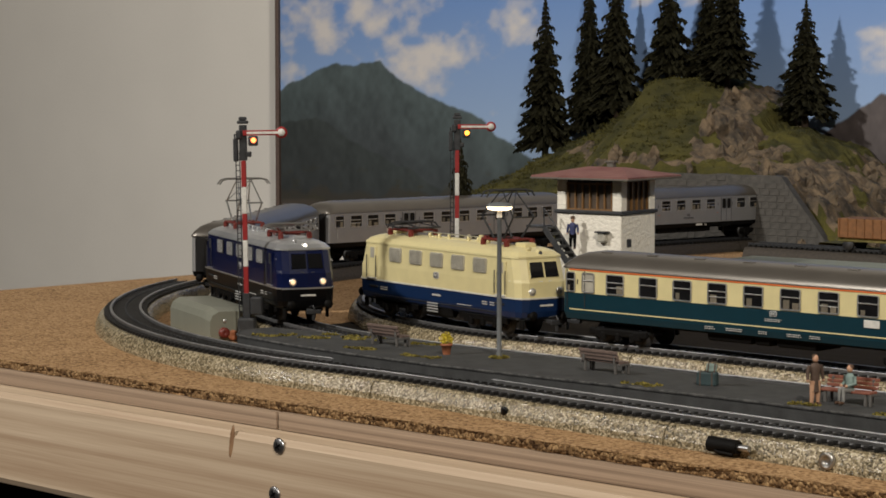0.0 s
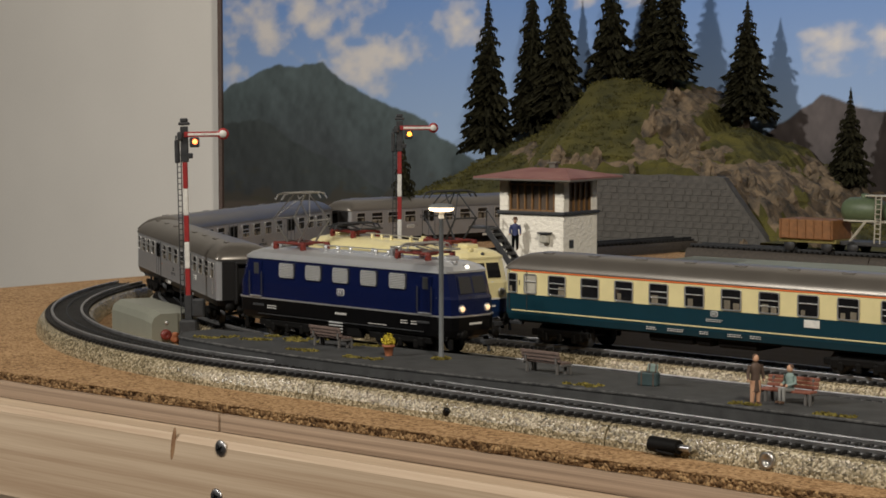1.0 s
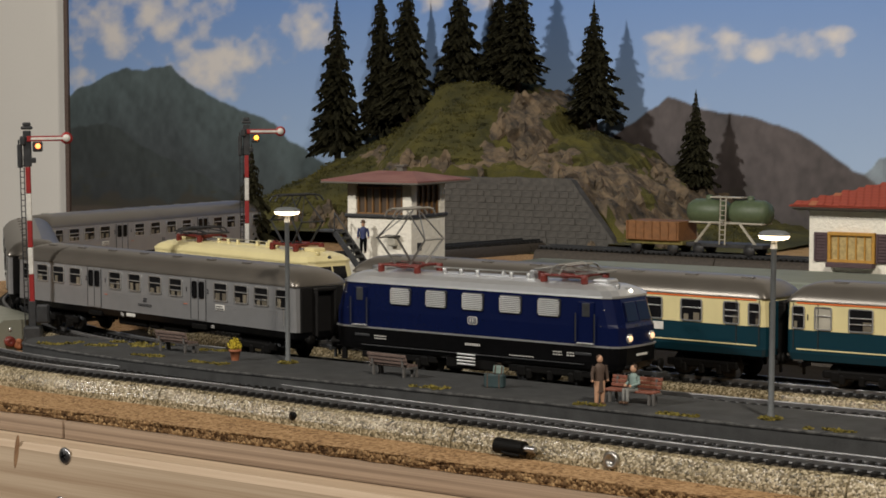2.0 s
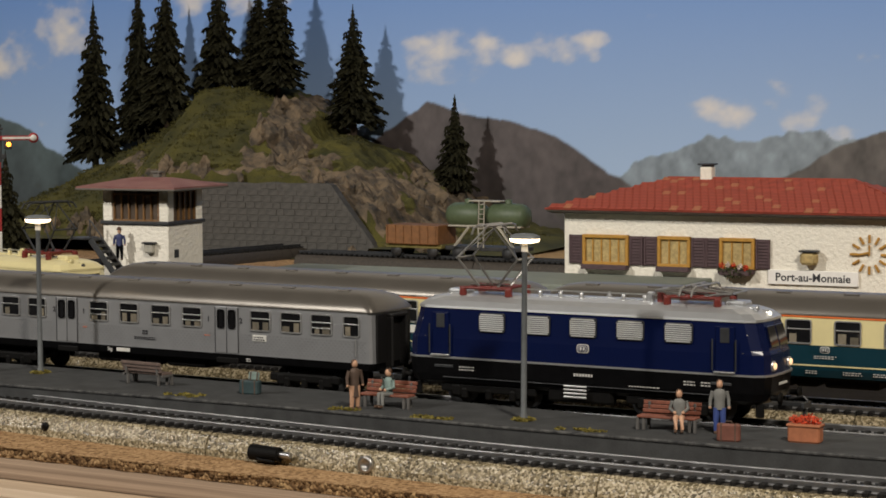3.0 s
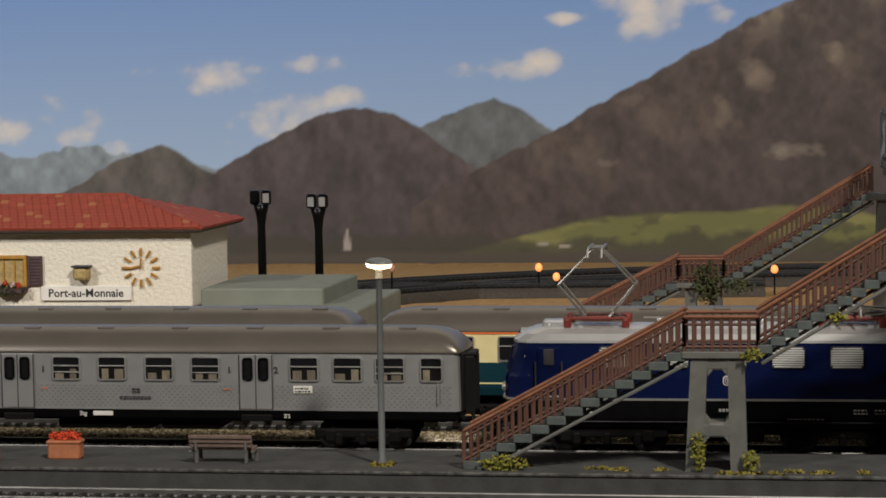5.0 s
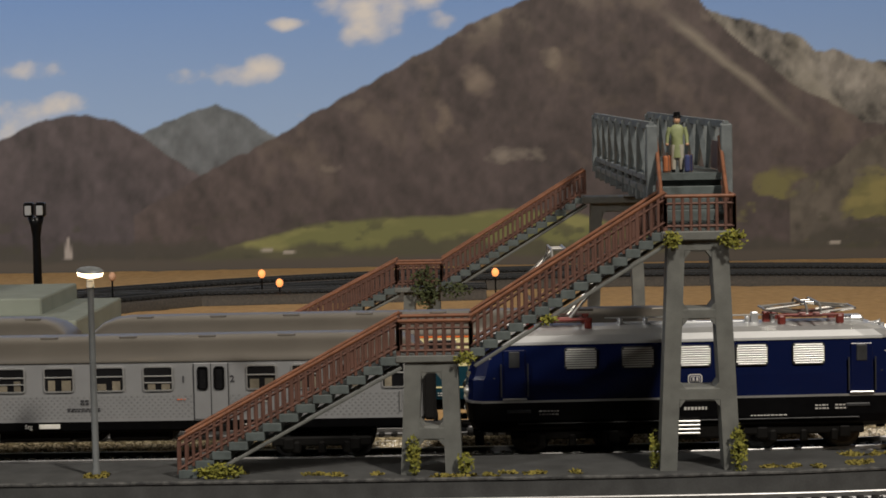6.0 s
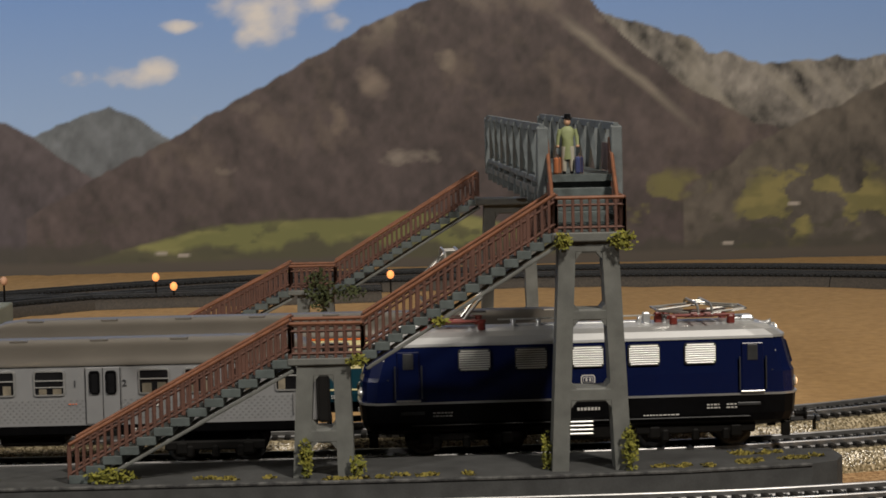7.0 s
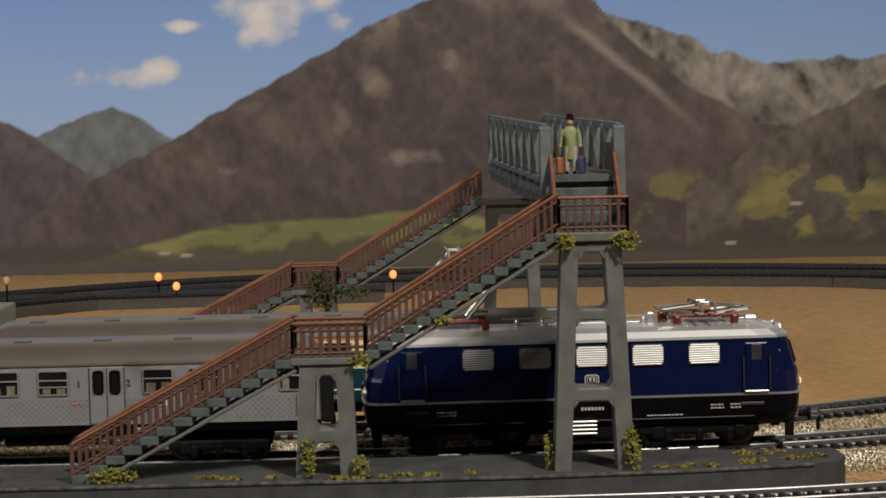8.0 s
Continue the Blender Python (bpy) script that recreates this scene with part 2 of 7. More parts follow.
M_GREY_CLOTH = mat("grey_cloth", (0.16, 0.16, 0.15), 0.7, vary=0.2)
M_TEAL_CLOTH = mat("pale_teal_cloth", (0.19, 0.26, 0.24), 0.7, vary=0.2)
M_JEANS = mat("blue_trousers", (0.04, 0.07, 0.24), 0.7, vary=0.2)
M_CASE = mat("tan_leather_case", (0.35, 0.12, 0.05), 0.5, vary=0.2)
M_BROWN_CASE = mat("brown_suitcase", (0.17, 0.065, 0.045), 0.6, vary=0.2)
M_TEAL_BAG = mat("dark_teal_bag", (0.03, 0.055, 0.06), 0.6, vary=0.2)


# ---- mesh helpers ----
class Shape:
    """Vertices, faces and a material slot for each face."""

    def __init__(self):
        self.v, self.f, self.s, self.smooth = [], [], [], []

    def add(self, verts, faces, slot=0, smooth=False):
        k = len(self.v)
        self.v += [tuple(p) for p in verts]
        for q in faces:
            self.f.append(tuple(i + k for i in q))
            self.s.append(slot)
            self.smooth.append(smooth)
        return self

    def loft(self, loops, slot=0, caps=True, smooth=False, closed=True):
        n, verts, faces = len(loops[0]), [p for l in loops for p in l], []
        for j in range(len(loops) - 1):
            for i in range(n if closed else n - 1):
                a, b = j * n + i, j * n + (i + 1) % n
                faces.append((a, b, b + n, a + n))
        self.add(verts, faces, slot, smooth)
        if caps:
            self.add(loops[0], [tuple(reversed(range(n)))], slot)
            self.add(loops[-1], [tuple(range(n))], slot)
        return self

    def box(self, c, s, b=None, slot=0, turn=None):
        """A box round c of size s with chamfered edges."""
        hx, hy, hz = (q / 2 for q in s)
        b = min(hx, hy, hz) * 0.25 if b is None else min(b, 0.9 * min(hx, hy, hz))

        def ring(z, i):
            x, y = hx - i, hy - i
            return [(-x + b, -y, z), (x - b, -y, z), (x, -y + b, z), (x, y - b, z), (x - b, y, z), (-x + b, y, z), (-x, y - b, z), (-x, -y + b, z)]
        loops = [ring(-hz, b * 0.6), ring(-hz + b, 0), ring(hz - b, 0), ring(hz, b * 0.6)]
        m = Matrix.Translation(c) @ (turn if turn else Matrix.Identity(4))
        return self.loft([[m @ Vector(p) for p in l] for l in loops], slot)

    def prism(self, outline, z0, z1, slot=0):
        return self.loft([[(x, y, z0) for x, y in outline], [(x, y, z1) for x, y in outline]], slot)

    def tube(self, path, r, n=6, slot=0, caps=True):
        """A round bar along a path; r may be a list."""
        path = [Vector(p) for p in path]
        loops = []
        for i, p in enumerate(path):
            d = (path[min(i + 1, len(path) - 1)] - path[max(i - 1, 0)]).normalized()
            u = d.cross(Vector((0, 0, 1)) if abs(d.z) < 0.9 else Vector((1, 0, 0))).normalized()
            w = d.cross(u)
            q = r[i] if isinstance(r, (list, tuple)) else r
            loops.append([p + q * (math.cos(a) * u + math.sin(a) * w) for a in (2 * math.pi * k / n for k in range(n))])
        return self.loft(loops, slot, caps, smooth=n > 5)

    def lathe(self, profile, n=12, at=(0, 0, 0), slot=0, axis="z"):
        loops = []
        for r, z in profile:
            l = []
            for k in range(n):
                a = 2 * math.pi * k / n
                p = (r * math.cos(a), r * math.sin(a), z)
                p = p if axis == "z" else ((p[0], p[2], p[1]) if axis == "y" else (p[2], p[0], p[1]))
                l.append((p[0] + at[0], p[1] + at[1], p[2] + at[2]))
            loops.append(l)
        return self.loft(loops, slot, True, True)

    def ball(self, c, r, n=8, m=6, slot=0):
        rx, ry, rz = r if isinstance(r, tuple) else (r, r, r)
        loops = []
        for j in range(m + 1):
            a = math.pi * (0.03 + 0.94 * j / m) - math.pi / 2
            loops.append([(c[0] + rx * math.cos(a) * math.cos(2 * math.pi * k / n), c[1] + ry * math.cos(a) * math.sin(2 * math.pi * k / n), c[2] + rz * math.sin(a)) for k in range(n)])
        return self.loft(loops, slot, True, True)

    def mesh(self, name, *mats):
        me = bpy.data.meshes.new(name)
        me.from_pydata(self.v, [], self.f)
        for m in mats:
            me.materials.append(m)
        me.polygons.foreach_set("material_index", self.s)
        me.polygons.foreach_set("use_smooth", self.smooth)
        me.update()
        return me


def part(name, shape, material, parent=None, label="", at=None):
    mats = material if isinstance(material, tuple) else (material,)
    ob = new(name, shape if isinstance(shape, bpy.types.Mesh) else shape.mesh(name, *mats))
    if parent:
        ob.parent = parent
    if at is not None:
        ob.matrix_basis = at
    if label:
        tagged(ob, label)
    return ob


def thing(name, label, category, at=None, group="", kind=""):
    ob = new(name)
    ob.empty_display_size = 0.01
    if at is not None:
        ob.matrix_basis = at
    return tagged(ob, label, category, group, kind)


def structure(name, shape, material, label, category="", at=None):
    return tagged(part(name, shape, material, None, "", at), label, category or name.split("_")[0], "", "structure")


def rounded(hx, hy, r, n=4):
    out = []
    for cx, cy, a0 in ((hx - r, hy - r, 0), (-hx + r, hy - r, 90), (-hx + r, -hy + r, 180), (hx - r, -hy + r, 270)):
        out += [(cx + r * math.cos(radians(a0 + 90 * k / n)), cy + r * math.sin(radians(a0 + 90 * k / n))) for k in range(n + 1)]
    return out


# ---- track lines in plan ----
def arc(cx, cy, r, a0, a1, n=26):
    """Degrees from -y, growing to the right."""
    return [(cx + r * math.sin(radians(a0 + (a1 - a0) * k / n)), cy - r * math.cos(radians(a0 + (a1 - a0) * k / n))) for k in range(n + 1)]


class Line:
    """A smooth line through points in plan, measured by arc length with zero where x = 0."""

    def __init__(self, pts):
        p = np.array(pts, float)
        s = np.r_[0, np.cumsum(np.hypot(*np.diff(p, axis=0).T))]
        fine = np.arange(0, s[-1], 0.004)
        q = np.c_[np.interp(fine, s, p[:, 0]), np.interp(fine, s, p[:, 1])]
        k = np.hanning(25)
        k /= k.sum()
        pad = np.pad(q, ((12, 12), (0, 0)), mode="reflect", reflect_type="odd")
        q = np.c_[np.convolve(pad[:, 0], k, "valid"), np.convolve(pad[:, 1], k, "valid")]
        s = np.r_[0, np.cumsum(np.hypot(*np.diff(q, axis=0).T))]
        front = np.where(q[:, 1] < 1.15)[0]
        s0 = np.interp(0.0, q[front, 0], s[front]) if len(front) > 1 else 0.0
        self.q, self.s = q, s - s0

    def at(self, s):
        return Vector((np.interp(s, self.s, self.q[:, 0]), np.interp(s, self.s, self.q[:, 1]), 0))

    def tangent(self, s):
        return (self.at(s + 0.004) - self.at(s - 0.004)).normalized()

    def seat(self, s, half):
        """The pose of a vehicle whose bogies stand half before and behind s."""
        a, b = self.at(s - half), self.at(s + half)
        m = (a + b) / 2
        return pose(m.x, m.y, 0, 0, 0, math.degrees(math.atan2(b.y - a.y, b.x - a.x)))


TRACK_M = Line([(-0.995, 1.93), (-1.04, 1.70), (-1.085, 1.47), (-1.118, 1.33), (-1.126, 1.25), (-1.113, 1.165), (-1.075, 1.085), (-1.018, 1.015), (-0.95, 0.9605)] + arc(-0.70, 1.2335, 0.36, -30, -3) + [(-0.65, 0.869), (-0.5, 0.858), (-0.34, 0.852), (-0.1, 0.849), (0.03, 0.8495)] + arc(0.07, 1.21, 0.36, 0, 80))
TRACK_N = Line([(-1.145, 1.26)] + arc(-0.70, 1.2265, 0.4374, -84, -5) + [(-0.66, 0.7865), (-0.58, 0.774), (-0.5, 0.7645), (-0.38, 0.749), (-0.28, 0.742), (-0.12, 0.741), (0.04, 0.741)] + arc(0.07, 1.1785, 0.4374, 0, 80))
TRACK_L = Line(arc(-0.70, 1.2325, 0.286, -70, -5) + [(-0.60, 0.9405), (-0.5, 0.929), (-0.34, 0.921), (-0.1, 0.919), (0.03, 0.9195)] + arc(0.07, 1.2055, 0.286, 0, 80))


def swept(shape, line, s0, s1, profile, step=0.008, slot=0, closed=True):
    """A profile of (side, z) points swept along a line."""
    loops = []
    n = max(2, int((s1 - s0) / step))
    for k in range(n + 1):
        s = s0 + (s1 - s0) * k / n
        p, t = line.at(s), line.tangent(s)
        side = Vector((-t.y, t.x, 0))
        loops.append([p + side * a + Vector((0, 0, z)) for a, z in profile])
    return shape.loft([list(reversed(l)) for l in loops], slot, True, False, closed)


def lay_track(name, line, s0, s1, label, z=0.0, single_sleepers=False, piece=0.18, bed_mat=None):
    """Tin-plate track: speckled bed in pieces, dark top, sleepers, two rails and a row of studs."""
    root = thing(name, label, "track", kind="structure")
    half = [(-0.0185, -0.0123), (-0.0182, -0.0095), (-0.0175, -0.0075), (-0.0166, -0.0057), (-0.0155, -0.0043), (-0.0141, -0.0034)]
    bed = half + [(-a, z) for a, z in reversed(half)]
    a = s0
    while a < s1 - 0.02:
        b = min(a + piece, s1)
        part("track_bed", swept(Shape(), line, a + 0.0004, b - 0.0004, bed), bed_mat or M_BALLAST, root)
        a = b
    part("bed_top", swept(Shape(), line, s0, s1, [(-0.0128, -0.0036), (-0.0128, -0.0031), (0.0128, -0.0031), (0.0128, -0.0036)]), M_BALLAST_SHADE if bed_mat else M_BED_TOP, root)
    for side in (-1, 1):
        c = side * 0.0088
        part("rail", swept(Shape(), line, s0, s1, [(c - 0.0011, -0.0026), (c - 0.0005, -0.002), (c - 0.0008, -0.0003), (c - 0.0006, 0.0), (c + 0.0006, 0.0), (c + 0.0008, -0.0003), (c + 0.0005, -0.002), (c + 0.0011, -0.0026)], 0.006), M_GREY_IRON if bed_mat else M_RAIL, root)
    one = Shape().box((0, 0, -0.0026), (0.0024, 0.0262, 0.0020), 0.0004).mesh("sleeper", M_SLEEPER)
    joined = Shape()
    studs = Shape()
    n = int((s1 - s0) / 0.0052)
    for k in range(n):
        s = s0 + 0.003 + k * 0.0052
        p, t = line.at(s), line.tangent(s)
        turn = math.degrees(math.atan2(t.y, t.x))
        if single_sleepers and k < 296:
            part("sleeper", one, None, root, "", pose(p.x, p.y, 0, 0, 0, turn))
        else:
            joined.box((p.x, p.y, -0.0026), (0.0024, 0.0262, 0.0020), 0.0004, 0, pose(0, 0, 0, 0, 0, turn))
        studs.box((p.x, p.y, -0.0012), (0.0009, 0.0009, 0.0014), 0.0002)
    if joined.v:
        tagged(part("sleepers", joined, M_SLEEPER, root), kind="stuff")
    tagged(part("contact_studs", studs, M_GREY_IRON, root), kind="stuff")
    root.location.z = z
    return root


# ---- the room ----
structure("wall_north", Shape().box((-0.3, 2.06, 0.35), (5.2, 0.1, 2.5), 0.002), M_WALL, "plain off-white painted room wall behind the layout", "wall")
# unseen side walls, floor and ceiling are coloured dark to hold down bounced light
structure("wall_west", Shape().box((-2.95, -0.1, 0.35), (0.1, 4.2, 2.5), 0.002), M_ROOM, "unseen room wall, darkened to cut bounced light", "wall")
structure("wall_east", Shape().box((2.35, -0.1, 0.35), (0.1, 4.2, 2.5), 0.002), M_ROOM, "unseen room wall, darkened to cut bounced light", "wall")
structure("wall_south", Shape().box((-0.3, -2.25, 0.35), (5.2, 0.1, 2.5), 0.002), M_ROOM, "unseen room wall, darkened to cut bounced light", "wall")
structure("floor", Shape().box((-0.3, -0.1, -0.95), (5.4, 4.5, 0.1), 0.002), M_BROWN_CLOTH, "dark brown room floor under the table", "floor")
structure("ceiling", Shape().box((-0.3, -0.1, 1.65), (5.4, 4.5, 0.1), 0.002), M_ROOM, "unseen room ceiling, darkened to cut bounced light", "ceiling")


# ---- the table: cork on plywood on pine beams ----
def front_y(x):
    return 0.7195 - 0.0745 * (x + 0.476)


def make_table():
    root = thing("layout_table", "cork-covered plywood table top on planed pine beams", "table")
    x0, x1 = -1.24, 1.5
    cork = Shape()
    xs = [x0 + (x1 - x0) * k / 260 for k in range(261)]
    front = [(x, front_y(x) + 0.0011 * noise.noise((x * 90, 3.1, 0)) + 0.0006 * noise.noise((x * 300, 1.1, 0))) for x in xs]
    back = [(x1, 1.99), (-1.52, 1.99), (-1.52, 1.66), (x0 + 0.012, 1.62), (x0 + 0.014, 1.2), (x0, 1.0)]
    cork.prism(front + back, -0.0165, -0.0122)
    part("cork_sheet", cork, M_CORK, root, "speckled brown pressed cork sheet")
    rough = Shape()
    loops = []
    for x in xs:
        y = front_y(x)
        loops.append([(x, y - 0.0009 + 0.0018 * noise.noise((x * 160, z * 400, 0)), z) for z in (-0.0164, -0.0154, -0.0143, -0.0132, -0.0124)])
    rough.loft([list(l) for l in loops], 0, False, False, False)
    part("cork_edge", rough, M_CORK_EDGE, root, "torn crumbly edge of the cork")
    for a, b in ((x0, -0.7043), (-0.7027, x1)):
        ply = Shape()
        ply.prism([(a, front_y(a) - 0.0035), (b, front_y(b) - 0.0035), (b, front_y(b) + 0.2), (a, front_y(a) + 0.2)], -0.0246, -0.0167)
        part("plywood_sheet", ply, M_PLY, root, "layered plywood edge")
    deck = Shape().prism([(x0, 1.0), (x1, 0.80), (x1, 1.99), (-1.52, 1.99), (-1.52, 1.66), (x0 + 0.012, 1.62)], -0.0246, -0.0167)
    part("plywood_sheet", deck, M_PLY, root)
    ang = math.degrees(math.atan(-0.0745))
    m = 0.02
    part("pine_beam", Shape().box((0, 0, 0), (2.93, 0.034, 0.0478), 0.0030), M_PINE, root, "planed pine beam with fine grain", pose(m, front_y(m) - 0.0030, -0.0489, 0, 0, ang))
    for x, z in ((-0.6851, -0.0281), (-0.6882, -0.0503)):
        sc = Shape().lathe([(0.0002, 0.0), (0.0036, 0.0), (0.0038, 0.0005), (0.0031, 0.0010), (0.0002, 0.0010)], 14, axis="y")
        sc.box((0, 0.0011, 0), (0.0036, 0.0006, 0.0008), 0.0001, 1).box((0, 0.0011, 0), (0.0008, 0.0006, 0.0036), 0.0001, 1)
        part("screw", sc, (M_STEEL, M_BLACK), root, "zinc cross-head screw", pose(x, front_y(x) - 0.0200, z, 0, 30, 180 + ang))
    part("dark_knot", Shape().lathe([(0.0002, 0), (0.0015, 0), (0.0012, 0.0001), (0.0002, 0.00015)], 12, axis="y"), M_KNOT, root, "brown resin streak in the beam", pose(-0.7178, front_y(-0.7178) - 0.0200, -0.0300, 0, -10, 180 + ang) @ Matrix.Diagonal((1.1, 1, 5.6, 1)))
    # added black panel stands in for the darkness below the table
    part("apron", Shape().box((0.13, 0.90, -0.27), (2.6, 0.012, 0.48), 0.001), M_COACH_END, root, "added black panel for the dark space under the table")
    for x in (-1.1, 1.3):
        part("table_leg", Shape().box((x, 1.2, -0.46), (0.06, 0.06, 0.87), 0.003), M_PINE, root)


make_table()


# ---- printed backdrop: sky, clouds and mountains, on a flat panel before the wall ----
def fractal(x, z, seed, f, octaves=5):
    """Smooth value noise in numpy."""
    out, amp = np.zeros_like(x), 1.0
    rng = np.random.RandomState(seed)
    for _ in range(octaves):
        g = rng.rand(256, 256)
        u, w = x * f, z * f
        i, j = np.floor(u).astype(int), np.floor(w).astype(int)
        a, b = u - i, w - j
        a, b = a * a * (3 - 2 * a), b * b * (3 - 2 * b)
        g00, g10 = g[i % 256, j % 256], g[(i + 1) % 256, j % 256]
        g01, g11 = g[i % 256, (j + 1) % 256], g[(i + 1) % 256, (j + 1) % 256]
        out += amp * ((g00 * (1 - a) + g10 * a) * (1 - b) + (g01 * (1 - a) + g11 * a) * b - 0.5)
        f, amp = f * 2, amp * 0.5
    return out


def make_backdrop():
    x0, x1, z0, z1, nx, nz = -1.864, 1.2, -0.03, 0.46, 1300, 300
    gx, gz = np.meshgrid(np.linspace(x0, x1, nx), np.linspace(z0, z1, nz))
    h = np.clip((gz - 0.02) / 0.3, 0, 1)[..., None]
    # sky: pale near the hills, deeper blue above and to the east
    col = (1 - h) * np.array([0.42, 0.56, 0.76]) + h * np.array([0.085, 0.24, 0.66])

    def blend(mask, rgb):
        nonlocal col
        m = np.clip(mask, 0, 1)[..., None]
        col = col * (1 - m) + m * np.asarray(rgb)

    ragged = fractal(gx, gz * 1.5, 3, 22, 6) * 0.9
    puffs = [(-1.80, 0.215, 0.09, 0.045), (-1.71, 0.225, 0.09, 0.05), (-1.63, 0.165, 0.07, 0.04), (-1.50, 0.215, 0.06, 0.035), (-1.84, 0.152, 0.03, 0.018), (-1.56, 0.18, 0.06, 0.03),
             (-1.02, 0.178, 0.055, 0.028), (-0.91, 0.180, 0.06, 0.018), (-0.86, 0.188, 0.03, 0.010), (-0.72, 0.116, 0.05, 0.016), (-0.655, 0.122, 0.035, 0.022), (-0.60, 0.095, 0.03, 0.010),
             (-0.49, 0.163, 0.05, 0.018), (-0.425, 0.172, 0.035, 0.012), (-0.43, 0.125, 0.055, 0.022), (-0.395, 0.138, 0.03, 0.014), (-0.235, 0.163, 0.045, 0.012), (-0.21, 0.172, 0.02, 0.012),
             (-0.115, 0.217, 0.045, 0.03), (-0.09, 0.235, 0.05, 0.03), (-0.05, 0.21, 0.016, 0.010), (-0.19, 0.208, 0.015, 0.006), (-1.3, 0.25, 0.12, 0.03), (0.6, 0.26, 0.12, 0.03)]
    cloud = np.full_like(gx, -1.0)
    for cx, cz, rx, rz in puffs:
        cloud = np.maximum(cloud, 1 - ((gx - cx) / rx) ** 2 - ((gz - cz) / rz) ** 2)
    billow = fractal(gx, gz * 1.4, 5, 34, 5)
    soft = np.clip((np.maximum(cloud, -1.2) + 1.7 * billow - 0.02) * 0.6, 0, 1) * (cloud > -1.15)
    blend(soft * 0.75, (0.62, 0.60, 0.61))
    blend(np.clip((cloud + 1.8 * billow - 0.3) * 0.7, 0, 1) * 0.7, (0.84, 0.79, 0.74))

    def ridge(pts, seed, rough, base_rgb, top_rgb, tex, fall=0.10):
        px, pz = zip(*pts)
        top = np.interp(gx, px, pz, left=-1, right=-1) + rough * fractal(gx, gx * 0 + 0.3, seed, 40)
        inside = np.clip((top - gz) * 450 + 0.5, 0, 1)
        d = np.clip((top - gz) / fall, 0, 1)[..., None]
        t = (1 + 1.5 * tex * (fractal(gx + 0.4 * gz, gz * 0.6, seed + 1, 45) + 0.9 * fractal(gx, gz * 0.7, seed + 2, 150, 3)))[..., None]
        rgb = ((1 - d) * np.asarray(top_rgb) + d * np.asarray(base_rgb)) * t
        nonlocal col
        m = inside[..., None]
        col = col * (1 - m) + m * np.clip(rgb, 0, 1)
        return inside, top

    ridge([(-1.9, 0.12), (-1.86, 0.132), (-1.794, 0.159), (-1.73, 0.166), (-1.701, 0.164), (-1.641, 0.128), (-1.598, 0.115), (-1.548, 0.099), (-1.499, 0.065), (-1.42, 0.03)], 11, 0.006, (0.055, 0.066, 0.072), (0.085, 0.115, 0.12), 0.2)
    ridge([(-1.9, 0.095), (-1.861, 0.093), (-1.804, 0.101), (-1.748, 0.07), (-1.676, 0.045), (-1.60, 0.012)], 21, 0.006, (0.036, 0.041, 0.044), (0.045, 0.056, 0.056), 0.2)
    ridge([(-0.86, 0.04), (-0.829, 0.058), (-0.782, 0.08), (-0.726, 0.092), (-0.647, 0.098), (-0.608, 0.091), (-0.5, 0.08), (-0.43, 0.05)], 31, 0.010, (0.13, 0.16, 0.18), (0.23, 0.28, 0.33), 0.3)
    ridge([(-1.2, 0.05), (-1.105, 0.088), (-1.039, 0.129), (-0.987, 0.112), (-0.937, 0.106), (-0.882, 0.087), (-0.835, 0.058), (-0.77, 0.02)], 41, 0.005, (0.065, 0.055, 0.055), (0.085, 0.07, 0.07), 0.3)
    ridge([(-0.70, 0.03), (-0.664, 0.055), (-0.608, 0.087), (-0.563, 0.099), (-0.52, 0.076), (-0.45, 0.03)], 51, 0.005, (0.085, 0.075, 0.075), (0.105, 0.095, 0.09), 0.35)
    ridge([(-0.36, 0.09), (-0.324, 0.113), (-0.284, 0.128), (-0.253, 0.139), (-0.234, 0.13), (-0.211, 0.115), (-0.16, 0.08)], 61, 0.006, (0.090, 0.095, 0.105), (0.135, 0.15, 0.165), 0.3)
    ridge([(-0.56, 0.04), (-0.514, 0.071), (-0.466, 0.102), (-0.413, 0.124), (-0.371, 0.132), (-0.345, 0.124), (-0.324, 0.113), (-0.284, 0.085), (-0.2, 0.03)], 71, 0.005, (0.062, 0.050, 0.056), (0.080, 0.063, 0.067), 0.32)
    far, _ = ridge([(0.1, 0.10), (0.187, 0.214), (0.232, 0.201), (0.268, 0.187), (0.283, 0.174), (0.333, 0.168), (0.389, 0.167), (0.445, 0.171), (0.6, 0.19), (1.2, 0.12)], 81, 0.008, (0.11, 0.10, 0.09), (0.20, 0.185, 0.165), 0.7)
    streak = fractal(gx + 0.9 * gz, gz * 0.25, 82, 60)
    blend(far * np.clip(streak * 2.2, 0, 1) * 0.45, (0.36, 0.33, 0.27))
    big, top = ridge([(-0.33, 0.04), (-0.25, 0.085), (-0.181, 0.117), (-0.115, 0.153), (-0.048, 0.192), (-0.008, 0.213), (0.052, 0.235), (0.11, 0.252), (0.172, 0.232), (0.19, 0.212), (0.26, 0.145), (0.36, 0.10), (0.5, 0.04)], 91, 0.006, (0.061, 0.046, 0.046), (0.075, 0.056, 0.054), 0.34, 0.2)
    crag = fractal(gx * 1.2 + 0.5 * gz, gz * 0.7, 95, 26) + 0.6 * fractal(gx, gz, 96, 90, 3)
    blend(big * np.clip((crag - 0.18) * 2.0, 0, 1) * np.clip((gz - 0.03) / 0.06, 0, 1) * 0.26, (0.22, 0.17, 0.13))
    blend(big * np.clip((0.035 - (top - gz)) / 0.03, 0, 1) * np.clip(crag * 2 + 0.3, 0, 1) * np.clip((gz - 0.17) / 0.04, 0, 1) * 0.45, (0.34, 0.29, 0.23))
